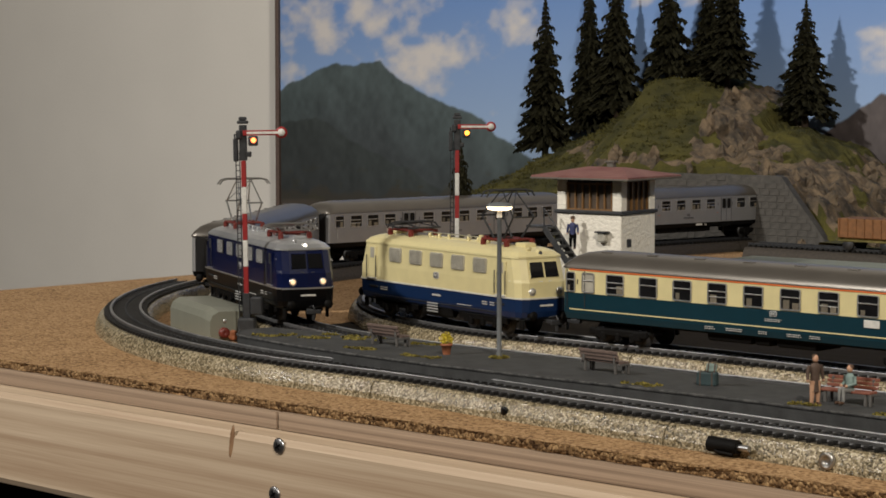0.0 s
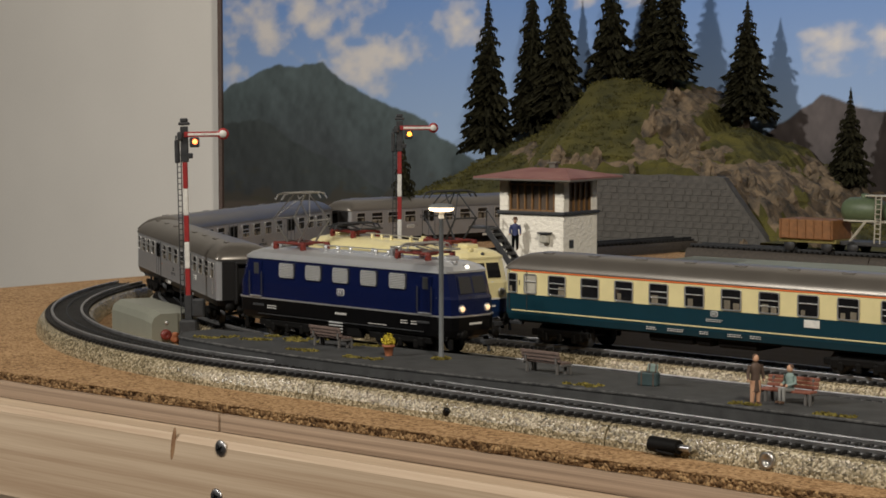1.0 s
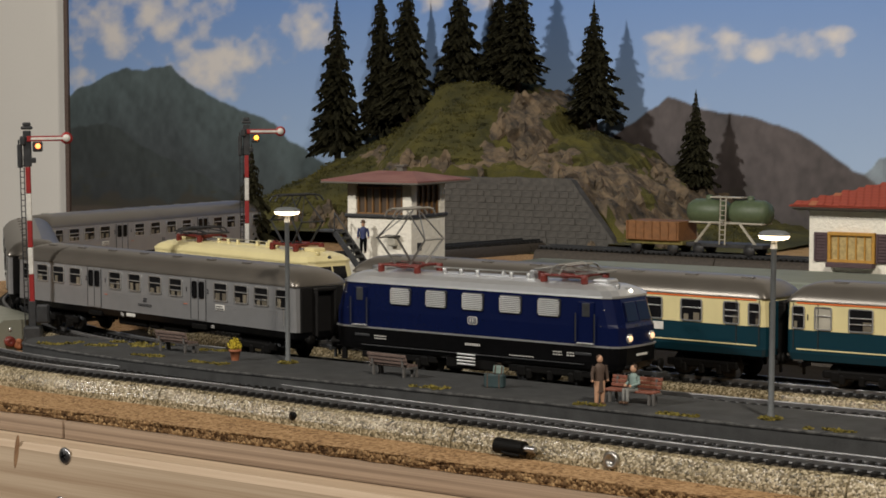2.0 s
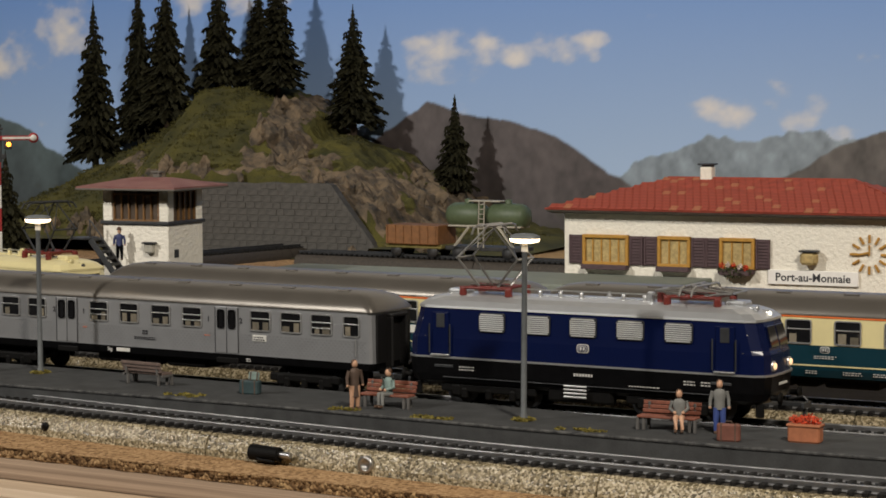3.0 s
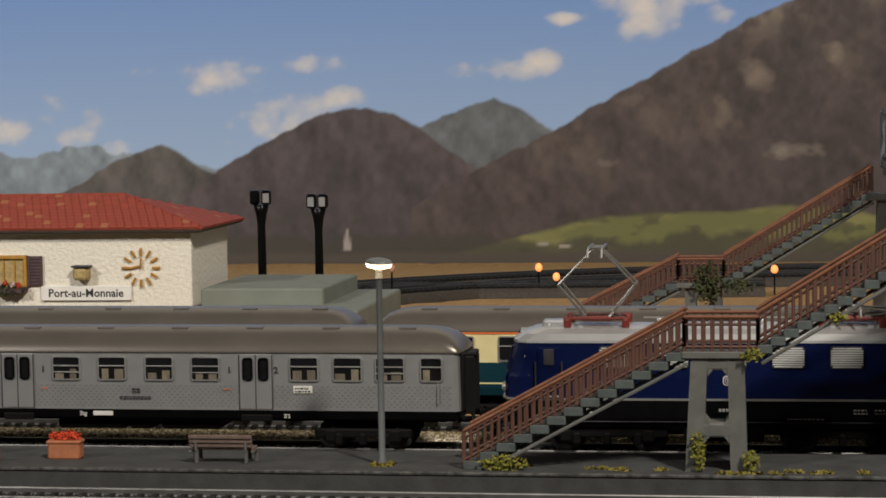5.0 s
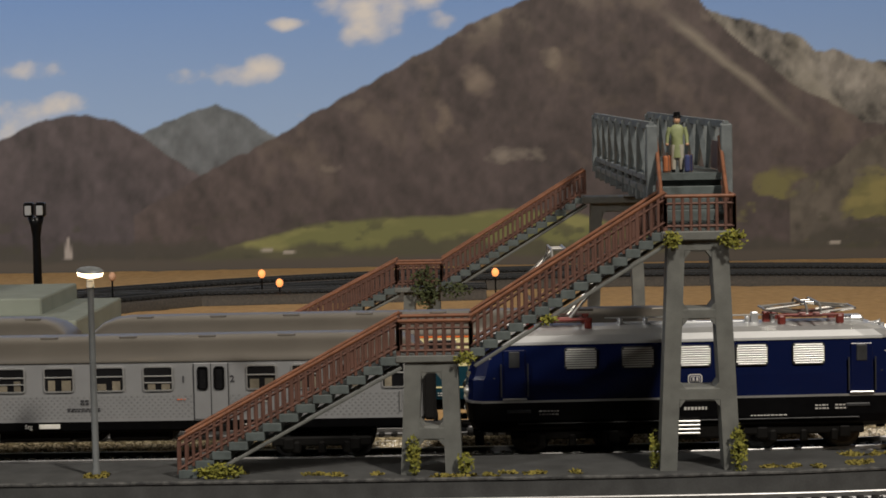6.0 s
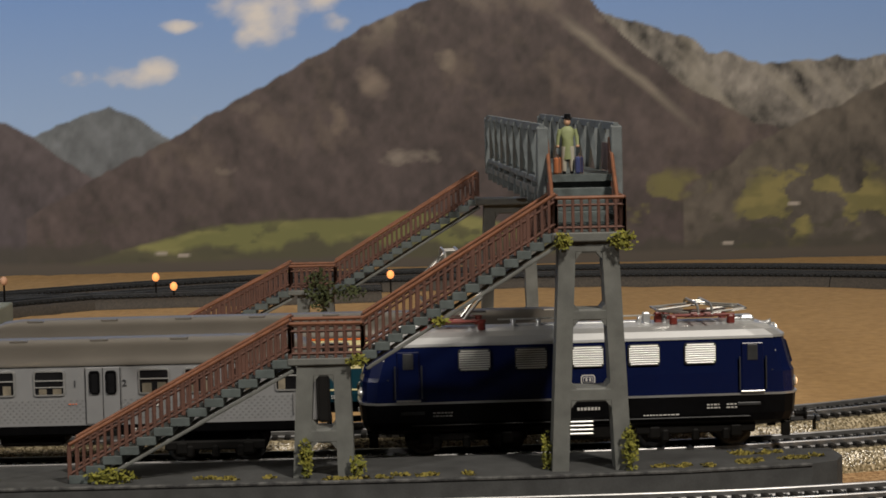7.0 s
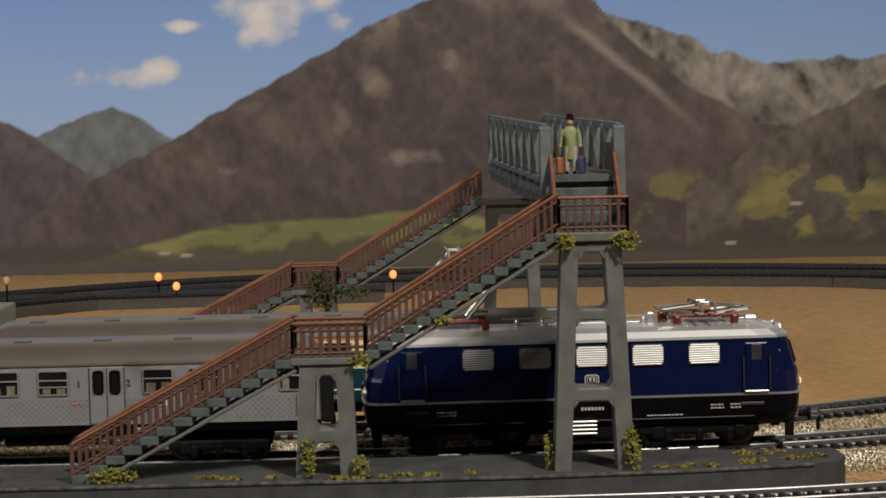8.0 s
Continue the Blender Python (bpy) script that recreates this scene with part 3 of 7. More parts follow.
    for cx, cz, rx, rz, rgb, w in [(-0.017, 0.163, 0.012, 0.018, (0.30, 0.24, 0.19), 0.35), (0.007, 0.087, 0.026, 0.012, (0.40, 0.35, 0.29), 0.65), (0.05, 0.172, 0.012, 0.012, (0.36, 0.30, 0.23), 0.5),
                                   (-0.145, 0.08, 0.013, 0.007, (0.36, 0.30, 0.25), 0.5), (-0.05, 0.116, 0.01, 0.015, (0.28, 0.22, 0.17), 0.5), (-0.123, 0.14, 0.02, 0.008, (0.25, 0.20, 0.16), 0.5)]:
        blend((1 - ((gx - cx) / rx) ** 2 - ((gz - cz) / rz) ** 2 + 4.2 * ragged + 0.8 * crag - 0.35) * w * 0.7, rgb)
    gully = np.abs((gx - 0.165) - (0.20 - gz) * 1.15 + 0.008 * ragged)
    blend(np.clip(1 - gully / 0.010, 0, 1) * np.clip((0.215 - gz) / 0.02, 0, 1) * np.clip((gz - 0.10) / 0.05, 0, 1) * 0.55, (0.38, 0.34, 0.27))
    ridge([(0.26, 0.05), (0.353, 0.107), (0.389, 0.121), (0.444, 0.148), (0.6, 0.21), (1.2, 0.25)], 101, 0.006, (0.075, 0.065, 0.055), (0.095, 0.08, 0.065), 0.4)
    # meadows and dark woods at the foot
    lens = np.interp(gx, [-0.30, -0.238, -0.151, 0.011, 0.077, 0.16], [-0.003, 0.012, 0.032, 0.040, 0.034, 0.012], left=-1, right=-1)
    blend(np.clip((lens - gz + 0.004 * ragged) * 260, 0, 1), (0.155, 0.16, 0.055))
    blend(np.clip((lens - gz + 0.004 * ragged) * 260, 0, 1) * np.clip(fractal(gx, gz * 2.5, 111, 30) * 1.6, 0, 1), (0.26, 0.25, 0.09))
    east = np.clip((fractal(gx, gz * 1.5, 113, 17) + 0.10) * 5, 0, 1) * np.clip((gx - 0.19) / 0.05, 0, 1) * np.clip((0.075 + 0.04 * ragged - gz) / 0.02, 0, 1)
    east = east * np.clip((fractal(gx, gz * 1.2, 119, 46) + 0.10) * 7, 0, 1)
    blend(east * 0.85, (0.17, 0.155, 0.05))
    blend(east * np.clip(fractal(gx, gz * 2, 121, 38) * 3, 0, 1) * 0.6, (0.27, 0.23, 0.08))
    low = np.clip((0.014 + 0.016 * fractal(gx, gz * 0 + 0.7, 115, 34) - gz) / 0.006, 0, 1)
    blend(low * 0.8, (0.05, 0.045, 0.035))
    woods = np.clip((fractal(gx, gz * 2, 117, 55) - 0.22) * 5, 0, 1) * np.clip((0.045 - gz) / 0.02, 0, 1)
    blend(woods * 0.6, (0.05, 0.048, 0.03))
    base = np.clip((0.0 - gz + 0.004 * ragged) / 0.004, 0, 1)
    blend(base, (0.075, 0.062, 0.05))
    # church spire and farm walls, tiny and pale
    blend(np.clip((0.022 - gz) / 0.003, 0, 1) * np.clip((0.0015 + 0.16 * (0.022 - gz) - np.abs(gx + 0.39)) / 0.0015, 0, 1) * np.clip((gz - 0.0) / 0.002, 0, 1), (0.36, 0.32, 0.30))
    for cx, cz in ((-0.21, 0.006), (-0.19, 0.004), (0.30, 0.004), (0.36, 0.038)):
        blend(np.clip((0.006 - np.abs(gx - cx)) / 0.002, 0, 1) * np.clip((0.002 - np.abs(gz - cz)) / 0.001, 0, 1), (0.36, 0.32, 0.28))
    verts = np.stack([gx, np.full_like(gx, 1.95), gz], -1).reshape(-1, 3)
    i, j = np.meshgrid(np.arange(nx - 1), np.arange(nz - 1))
    k = (j * nx + i).ravel()
    quads = np.stack([k, k + 1, k + nx + 1, k + nx], -1)
    me = bpy.data.meshes.new("backdrop")
    me.vertices.add(len(verts))
    me.vertices.foreach_set("co", verts.ravel())
    me.loops.add(quads.size)
    me.loops.foreach_set("vertex_index", quads.ravel())
    me.polygons.add(len(quads))
    me.polygons.foreach_set("loop_start", np.arange(0, quads.size, 4))
    me.update(calc_edges=True)
    ink = me.color_attributes.new("print", "FLOAT_COLOR", "POINT")
    ink.data.foreach_set("color", np.c_[col.reshape(-1, 3), np.ones(len(verts))].astype(np.float32).ravel())
    m = mat("printed_paper", (0.5, 0.5, 0.5), 0.55, vary=0.02, scale=30, bump=0.03)
    nt = m.node_tree
    at = nt.nodes.new("ShaderNodeVertexColor")
    at.layer_name = "print"
    nt.links.new(at.outputs["Color"], nt.nodes["Principled BSDF"].inputs["Base Color"])
    me.materials.append(m)
    root = tagged(new("backdrop", me), "printed panorama of blue sky, clouds and brown mountains", "backdrop", kind="structure")
    part("panel_board", Shape().box(((x0 + x1) / 2, 1.9575, (z0 + z1) / 2), (x1 - x0, 0.012, z1 - z0), 0.001), M_SIGNAL_WHITE, root)
    part("edge_strip", Shape().box((x0 - 0.0035, 1.955, (z0 + z1) / 2), (0.006, 0.018, z1 - z0), 0.001), M_BENCH_GREY, root, "narrow brown wooden edge strip")


make_backdrop()

# ---- tracks ----
lay_track("track_near", TRACK_N, -1.22, 0.55, "near three-rail tin-plate track with speckled ballast", single_sleepers=True)
lay_track("track_middle", TRACK_M, -1.20, 0.50, "middle three-rail tin-plate track with speckled ballast")
lay_track("track_back", TRACK_M, -1.93, -1.201, "dark track running back to the hill", bed_mat=M_BED_DARK)
lay_track("track_far", TRACK_L, -1.00, 0.42, "far three-rail tin-plate track with speckled ballast")
for name, r in (("track_loop_inner", 0.53), ("track_loop_outer", 0.60)):
    ring = Line([(-0.32, 1.10)] + [(0.09 + r * math.cos(radians(a)), 1.18 + r * math.sin(radians(a))) for a in range(190, -30, -6)])
    lay_track(name, ring, ring.s[0] + 0.02, ring.s[-1] - 0.02, "dark curved track at the back of the layout", bed_mat=M_BED_DARK)


# ---- vehicles ----
def plan(a, w, nose, tip, n=4):
    """Plan outline of a body: half length a, half width w, tapering over nose to the half width tip."""
    pts = []
    for sx in (1, -1):
        seg = [(a - nose, w), (a - nose * 0.45, w * 0.93 + tip * 0.07), (a - nose * 0.14, (w + tip) / 2 * 0.98), (a, tip * 0.85), (a + 0.0006, 0)]
        half = seg + [(x, -y) for x, y in reversed(seg[:-1])]
        pts += [(x * sx, y * sx) for x, y in half]
    return pts


def stack(levels):
    """Loops of a body from (z, half length, half width, nose, tip) levels."""
    return [[(x, y, z) for x, y in plan(a, w, nose, tip)] for z, a, w, nose, tip in levels]


def bogie(parent, x, wheels, r, length, width=0.026):
    s = Shape()
    for side in (-1, 1):
        y = side * width / 2
        s.box((x, y, r + 0.001), (length, 0.0022, 0.0035), 0.0006)
        for wx in wheels:
            s.box((x + wx, y, r), (0.005, 0.003, 0.005), 0.0008)
        for k in (-0.25, 0.0, 0.25):
            s.box((x + k * length, y * 1.04, r - 0.0012), (0.003, 0.0022, 0.0045), 0.0006)
    s.box((x, 0, r + 0.003), (length * 0.7, width * 0.8, 0.003), 0.0006)
    b = part("bogie", s, M_FRAME_BLACK, parent, "black bogie with axle boxes and springs")
    out = []
    for wx in wheels:
        q = Shape().tube([(0, -0.011, 0), (0, 0.011, 0)], 0.0010, 6)
        for side in (-1, 1):
            q.lathe([(0.0006, -0.0012), (r * 0.7, -0.0012), (r, -0.001), (r, 0.0007), (r + 0.0008, 0.0009), (r + 0.0008, 0.0014), (0.0006, 0.0014)], 16, (0, side * 0.0086, 0), axis="y")
            for k in range(4):
                q.box((r * 0.5 * math.cos(k * 1.571), side * 0.0103, r * 0.5 * math.sin(k * 1.571)), (0.0016, 0.0006, 0.0016), 0.0002)
        out.append(part("wheelset", q, M_GREY_IRON, b, "", pose(x + wx, 0, r)))
    return out


def coupler(parent, x, sgn):
    s = Shape().box((x + sgn * 0.005, 0, 0.0085), (0.010, 0.0022, 0.0018)).box((x + sgn * 0.0102, 0, 0.0085), (0.0016, 0.0085, 0.0022)).box((x + sgn * 0.0095, 0, 0.0062), (0.0012, 0.0014, 0.005))
    s.tube([(x + sgn * 0.0030, 0, 0.0105), (x + sgn * 0.0090, 0, 0.0118), (x + sgn * 0.0108, 0, 0.0102)], 0.0004, 5)
    part("coupler", s, M_GREY_IRON, parent, "metal hook and loop coupler")


def buffers(parent, x, sgn, z=0.0118, dy=0.0108):
    for side in (-1, 1):
        part("buffer", Shape().lathe([(0.0012, 0), (0.0012, 0.0034), (0.0024, 0.0035), (0.0026, 0.0042), (0.0008, 0.0045)], 12, axis="x"), M_FRAME_BLACK, parent, "", pose(x, side * dy, z) @ (pose(0, 0, 0) if sgn > 0 else pose(0, 0, 0, 0, 0, 180)))


def pantograph(parent, x, raised, body, arm):
    base = Shape()
    for side in (-1, 1):
        base.tube([(x - 0.0125, side * 0.0085, 0.0502), (x + 0.0125, side * 0.0085, 0.0502)], 0.0007, 6)
        for k in (-1, 1):
            base.box((x + k * 0.011, side * 0.0085, 0.0484), (0.0028, 0.0028, 0.0036), 0.0006)
    for k in (-1, 0, 1):
        base.tube([(x + k * 0.0085, -0.0085, 0.0503), (x + k * 0.0085, 0.0085, 0.0503)], 0.0007, 6)
    base.box((x, 0, 0.0498), (0.012, 0.008, 0.002), 0.0006)
    b = part("pantograph_base", base, M_RED, parent, "dark red pantograph base on insulators")
    s = Shape()
    top = 0.0770 if raised else 0.0548
    knee = (0.0628, 0.0146) if raised else (0.0523, 0.017)
    for sx in (-1, 1):
        for side in (-1, 1):
            lower = [(x + sx * 0.0045, side * 0.0060, 0.0508), (x + sx * knee[1], side * 0.0070, knee[0])]
            upper = [lower[1], (x + sx * 0.0016, side * 0.0042, top - 0.001)]
            s.tube(lower, [0.00062, 0.00050], 5).tube(upper, [0.00045, 0.00036], 5)
        s.tube([(x + sx * knee[1], -0.0078, knee[0]), (x + sx * knee[1], 0.0078, knee[0])], 0.0005, 5)
        s.tube([(x + sx * knee[1], -0.0070, knee[0]), (x + sx * 0.0016, 0.0042, top - 0.001)], 0.00026, 4)
        s.tube([(x + sx * 0.0026, -0.0105, top), (x + sx * 0.0026, 0.0105, top)], 0.0006, 5)
        for side in (-1, 1):
            s.tube([(x + sx * 0.0026, side * 0.0105, top), (x + sx * 0.0026, side * 0.0140, top - 0.0008), (x + sx * 0.0026, side * 0.0160, top - 0.0034)], 0.0005, 5)
    for side in (-1, 1):
        s.box((x, side * 0.0042, top - 0.0004), (0.006, 0.001, 0.0010), 0.0002)
    for k in range(4):
        s.tube([(x - 0.010 + k * 0.002, -0.003, 0.0512), (x + 0.006 + k * 0.001, -0.003, 0.0512)], 0.0004, 4)
    part("pantograph_frame", s, arm, b, "thin folded metal rods" if not raised else "thin raised metal rods")


def bars(parent, x, z, side, w, rows, material, thick=0.0007, gap=0.0012, name="lettering"):
    """Writing too small to read, as plain bars on a body side."""
    s = Shape()
    rng = random.Random(round(x * 1e5) + rows)
    for r in range(rows):
        a = -w / 2
        while a < w / 2 - 0.0004:
            q = rng.uniform(0.0005, 0.0014)
            s.box((x + a + q / 2, side, z - r * gap), (min(q, w / 2 - a), 0.0003, thick), 0.00005)
            a += q + 0.0004
    part(name, s, material, parent)


def emblem(parent, x, side, z, w, h, ring, ground):
    """A small rounded plate: nested rims as parts and two strokes."""
    sy = 1 if side > 0 else -1
    plate = None
    for k, (sw, sh, m) in enumerate(((w, h, ring), (w * 0.84, h * 0.78, ground), (w * 0.70, h * 0.60, ring), (w * 0.60, h * 0.46, ground))):
        y = side + sy * 0.00014 * k
        s = Shape().loft([[(x + a, y - 0.0002, z + b) for a, b in rounded(sw / 2, sh / 2, sh * 0.3)], [(x + a, y + 0.0002, z + b) for a, b in rounded(sw / 2, sh / 2, sh * 0.3)]][::-sy])
        if plate is None:
            plate = part("emblem", s, m, parent, "small rounded plate with two strokes")
        else:
            part("emblem_layer", s, m, plate)
    for k in (-1, 1):
        part("emblem_stroke", Shape().box((x + k * w * 0.13, side + sy * 0.0007, z), (w * 0.15, 0.0003, h * 0.34), 0.00005), ring, plate)


def make_loco(name, body_mat, skirt_mat, roof_mat, line_mat, label, lit, raised_front, win_mat, arm_mat):
    root = thing(name, label, "locomotive")
    L = 0.0823
    part("skirt", Shape().loft(stack([(0.0088, L - 0.0045, 0.0135, 0.010, 0.0115), (0.0105, L - 0.0015, 0.0158, 0.010, 0.0125), (0.0135, L - 0.0002, 0.0166, 0.011, 0.0126), (0.0203, L + 0.0004, 0.0168, 0.012, 0.0126)]), 0, True), skirt_mat, root, "lower body side")
    part("waist_line", Shape().loft(stack([(0.0203, L + 0.0008, 0.0171, 0.012, 0.0128), (0.0211, L + 0.0009, 0.0171, 0.012, 0.0128)])), line_mat, root, "thin pale line round the body")
    part("body", Shape().loft(stack([(0.0211, L, 0.0168, 0.012, 0.0126), (0.0290, L - 0.0002, 0.0168, 0.0125, 0.0125), (0.0305, L - 0.0009, 0.0167, 0.0125, 0.0120), (0.0418, L - 0.0040, 0.0161, 0.0125, 0.0116)]), 0, True), body_mat, root)
    part("roof", Shape().loft(stack([(0.0418, L - 0.0036, 0.0165, 0.0125, 0.0120), (0.0428, L - 0.0036, 0.0163, 0.0125, 0.0119), (0.0450, L - 0.0065, 0.0145, 0.013, 0.0100), (0.0466, L - 0.0110, 0.0110, 0.013, 0.0075), (0.0474, L - 0.0170, 0.0060, 0.013, 0.0040)]), 0, True), roof_mat, root, "rounded roof")
    under = Shape().box((0, 0, 0.0095), (0.13, 0.020, 0.006), 0.001)
    for k in (-1, 1):
        under.box((0.0, k * 0.0125, 0.0078), (0.030, 0.005, 0.006), 0.001)
    part("underframe", under, M_FRAME_BLACK, root)
    steps = Shape()
    for k in range(4):
        steps.box((-0.001, -0.0172, 0.0075 + 0.0015 * k), (0.0105, 0.0008, 0.0007), 0.0002)
    part("battery_grille", steps, M_LOUVRE, root, "small slatted metal grille")
    sets = bogie(root, 0.0435, (-0.0155, 0.0155), 0.0066, 0.046) + bogie(root, -0.0435, (-0.0155, 0.0155), 0.0066, 0.046)
    # engine-room windows with louvres, doors, rails
    for side in (-1, 1):
        y = side * 0.01655
        for k in range(5):
            x = 0.0213 * (k - 2) + 0.0025
            w = Shape()
            out = rounded(0.0061, 0.0041, 0.0011)
            w.loft([[(x + a, y - 0.0006, 0.0365 + b) for a, b in out], [(x + a, y + 0.0006, 0.0365 + b) for a, b in out]][::-side])
            pane = part("louvre_window", w, M_BLIND if win_mat is M_BLIND else M_GREY_IRON, root, "rounded window with horizontal louvres")
            slats = Shape()
            for j in range(9):
                slats.box((x, y + side * 0.0007, 0.0331 + 0.00085 * j), (0.0116 if 0 < j < 8 else 0.0104, 0.0007, 0.00055), 0.0001)
            part("slat", slats, win_mat, pane)
        for sx in (-1, 1):
            dx = sx * 0.0650
            door = Shape().box((dx, y + side * 0.0001, 0.0308), (0.0082, 0.0006, 0.0185), 0.0002)
            d = part("cab_door", door, body_mat, root, "flush cab door")
            part("door_window", Shape().box((dx, y + side * 0.0004, 0.0365), (0.0040, 0.0005, 0.0060), 0.0002), M_BLIND if win_mat is M_BLIND else M_GREY_IRON, d)
            for hx in (-0.0050, 0.0050):
                part("hand_rail", Shape().tube([(dx + hx, y + side * 0.0012, 0.0225), (dx + hx, y + side * 0.0012, 0.0350)], 0.00033, 5), M_GREY_IRON, d, "thin upright hand rail")
            part("door_sill", Shape().box((dx, y + side * 0.0008, 0.0217), (0.009, 0.0012, 0.0007), 0.0001), line_mat, d)
            num = part("cab_digit", Shape().box((sx * 0.0738, y - side * 0.0007, 0.0360), (0.0009, 0.0004, 0.0022), 0.0001), M_WHITE, root)
            grip = Shape().box((sx * 0.0635, side * 0.0169, 0.0170), (0.009, 0.0006, 0.0012), 0.0002)
            part("step_plate", grip, M_GREY_IRON, root)
        emblem(root, 0.0025, side * 0.0170, 0.0279, 0.0054, 0.0036, M_WHITE, body_mat if body_mat is not M_CREAM else M_DARK_TEXT)
        bars(root, 0.0025, 0.0168, side * 0.0170, 0.0085, 1, M_WHITE, 0.0011)
        bars(root, 0.050, 0.0170, side * 0.0170, 0.0052, 2, M_WHITE, 0.0005)
        bars(root, 0.0570, 0.0170, side * 0.0170, 0.0042, 2, M_WHITE, 0.0005)
        bars(root, -0.0520, 0.0170, side * 0.0170, 0.0080, 2, M_WHITE, 0.0005)
        bars(root, 0.030, 0.0136, side * 0.0169, 0.0135, 1, M_WHITE, 0.0004)
        part("skirt_seam", Shape().box((0, side * 0.0168, 0.0123), (0.128, 0.0005, 0.0004), 0.0001), M_GREY_IRON, root)
    # cab fronts
    for sx in (-1, 1):
        f = lambda z: sx * (L - 0.0009 - (z - 0.0305) * 0.27 + 0.0003)
        for side in (-1, 1):
            g = Shape()
            zs = (0.0318, 0.0398)
            ys = (0.0006 * side, 0.0092 * side)
            quad = [(f(zs[0]), ys[0], zs[0]), (f(zs[0]) + sx * 0.0001, ys[1], zs[0]), (f(zs[1]) + sx * 0.0001, ys[1] * 0.95, zs[1]), (f(zs[1]), ys[0], zs[1])]
            back = [(p[0] - sx * 0.0012, p[1], p[2]) for p in quad]
            g.loft([back, quad] if side * sx > 0 else [list(reversed(back)), list(reversed(quad))])
            g2 = [(p[0] + sx * 0.0005, p[1], p[2]) for p in quad]
            part("cab_window", Shape().loft([back, g2] if side * sx > 0 else [list(reversed(back)), list(reversed(g2))]), M_GLASS, root, "dark cab window")
            rimr = Shape().tube(quad + [quad[0]], 0.00038, 4)
            part("window_rim", rimr, body_mat, root)
            lamp = Shape().lathe([(0.0004, -0.001), (0.0021, -0.001), (0.0021, 0.0012), (0.0015, 0.0014), (0.0004, 0.0012)], 12, axis="x")
            turn = pose(0, 0, 0) if sx > 0 else pose(0, 0, 0, 0, 0, 180)
            hl = part("headlight", lamp, M_CHROME, root, "round headlight", pose(sx * (L - 0.0006), side * 0.0088, 0.0243) @ turn)
            part("headlight_lens", Shape().lathe([(0.0003, 0.0012), (0.0015, 0.0013), (0.0012, 0.0019), (0.0003, 0.0021)], 10, axis="x"), M_HEADLIGHT if lit and sx > 0 else M_BLIND, hl)
        tl = part("top_light", Shape().lathe([(0.0004, -0.002), (0.0018, -0.002), (0.0018, 0.001), (0.0013, 0.0012), (0.0003, 0.001)], 12, axis="x"), roof_mat, root, "round top headlight", pose(sx * (L - 0.0062), 0, 0.0441) @ (pose(0, 0, 0) if sx > 0 else pose(0, 0, 0, 0, 0, 180)))
        part("top_lens", Shape().lathe([(0.0003, 0.001), (0.0013, 0.0012), (0.0010, 0.0018), (0.0003, 0.0020)], 10, axis="x"), M_TOPLIGHT if lit and sx > 0 else M_GREY_IRON, tl)
        buffers(root, sx * L, sx)
        coupler(root, sx * (L + 0.0005), sx)
        for side in (-1, 1):
            part("front_rail", Shape().tube([(sx * (L + 0.0002), side * 0.002, 0.0296), (sx * (L - 0.0022), side * 0.0118, 0.0296), (sx * (L - 0.010), side * 0.0168, 0.0296)], 0.0003, 4), line_mat if body_mat is M_CREAM else M_GREY_IRON, root)
            part("step_iron", Shape().box((sx * (L - 0.004), side * 0.0125, 0.0066), (0.0035, 0.0012, 0.0055), 0.0004), M_FRAME_BLACK, root)
        part("front_plate", Shape().box((sx * (L + 0.0010), 0, 0.0168), (0.0004, 0.0086, 0.0010), 0.0001), M_SIGNAL_WHITE, root)
    # roof gear
    roofm = roof_mat
    for x in np.linspace(-0.024, 0.034, 7):
        part("insulator", Shape().lathe([(0.0014, 0.046), (0.0014, 0.0472), (0.0008, 0.0476), (0.0013, 0.0482), (0.0008, 0.0488), (0.0011, 0.0496), (0.0003, 0.0500)], 8, (float(x), 0.0035 * (1 if int(x * 1000) % 2 else -1), 0)), roofm, root)
    for x in (0.027, 0.0315):
        part("roof_switch", Shape().box((x, -0.003, 0.0492), (0.0028, 0.0028, 0.0042), 0.0004), roofm if x < 0.03 else M_RED, root)
    part("roof_cable", Shape().tube([(-0.030, -0.004, 0.0502), (0.036, -0.004, 0.0502)], 0.0003, 4), M_CHROME, root)
    part("roof_walk", Shape().box((0, 0.0, 0.0476), (0.050, 0.006, 0.0006), 0.0001), roofm, root)
    for sx in (-1, 1):
        part("roof_box", Shape().box((sx * 0.0640, 0, 0.0474), (0.009, 0.0085, 0.0034), 0.0008), roofm, root)
        part("horn", Shape().lathe([(0.0004, 0), (0.0006, 0.003), (0.0013, 0.0045), (0.0003, 0.0044)], 8, (sx * 0.0700, -0.005, 0.0466), axis="x"), roofm, root)
    pantograph(root, 0.0475, raised_front, roof_mat, arm_mat)
    pantograph(root, -0.0475, not raised_front, roof_mat, arm_mat)
    return root, sets


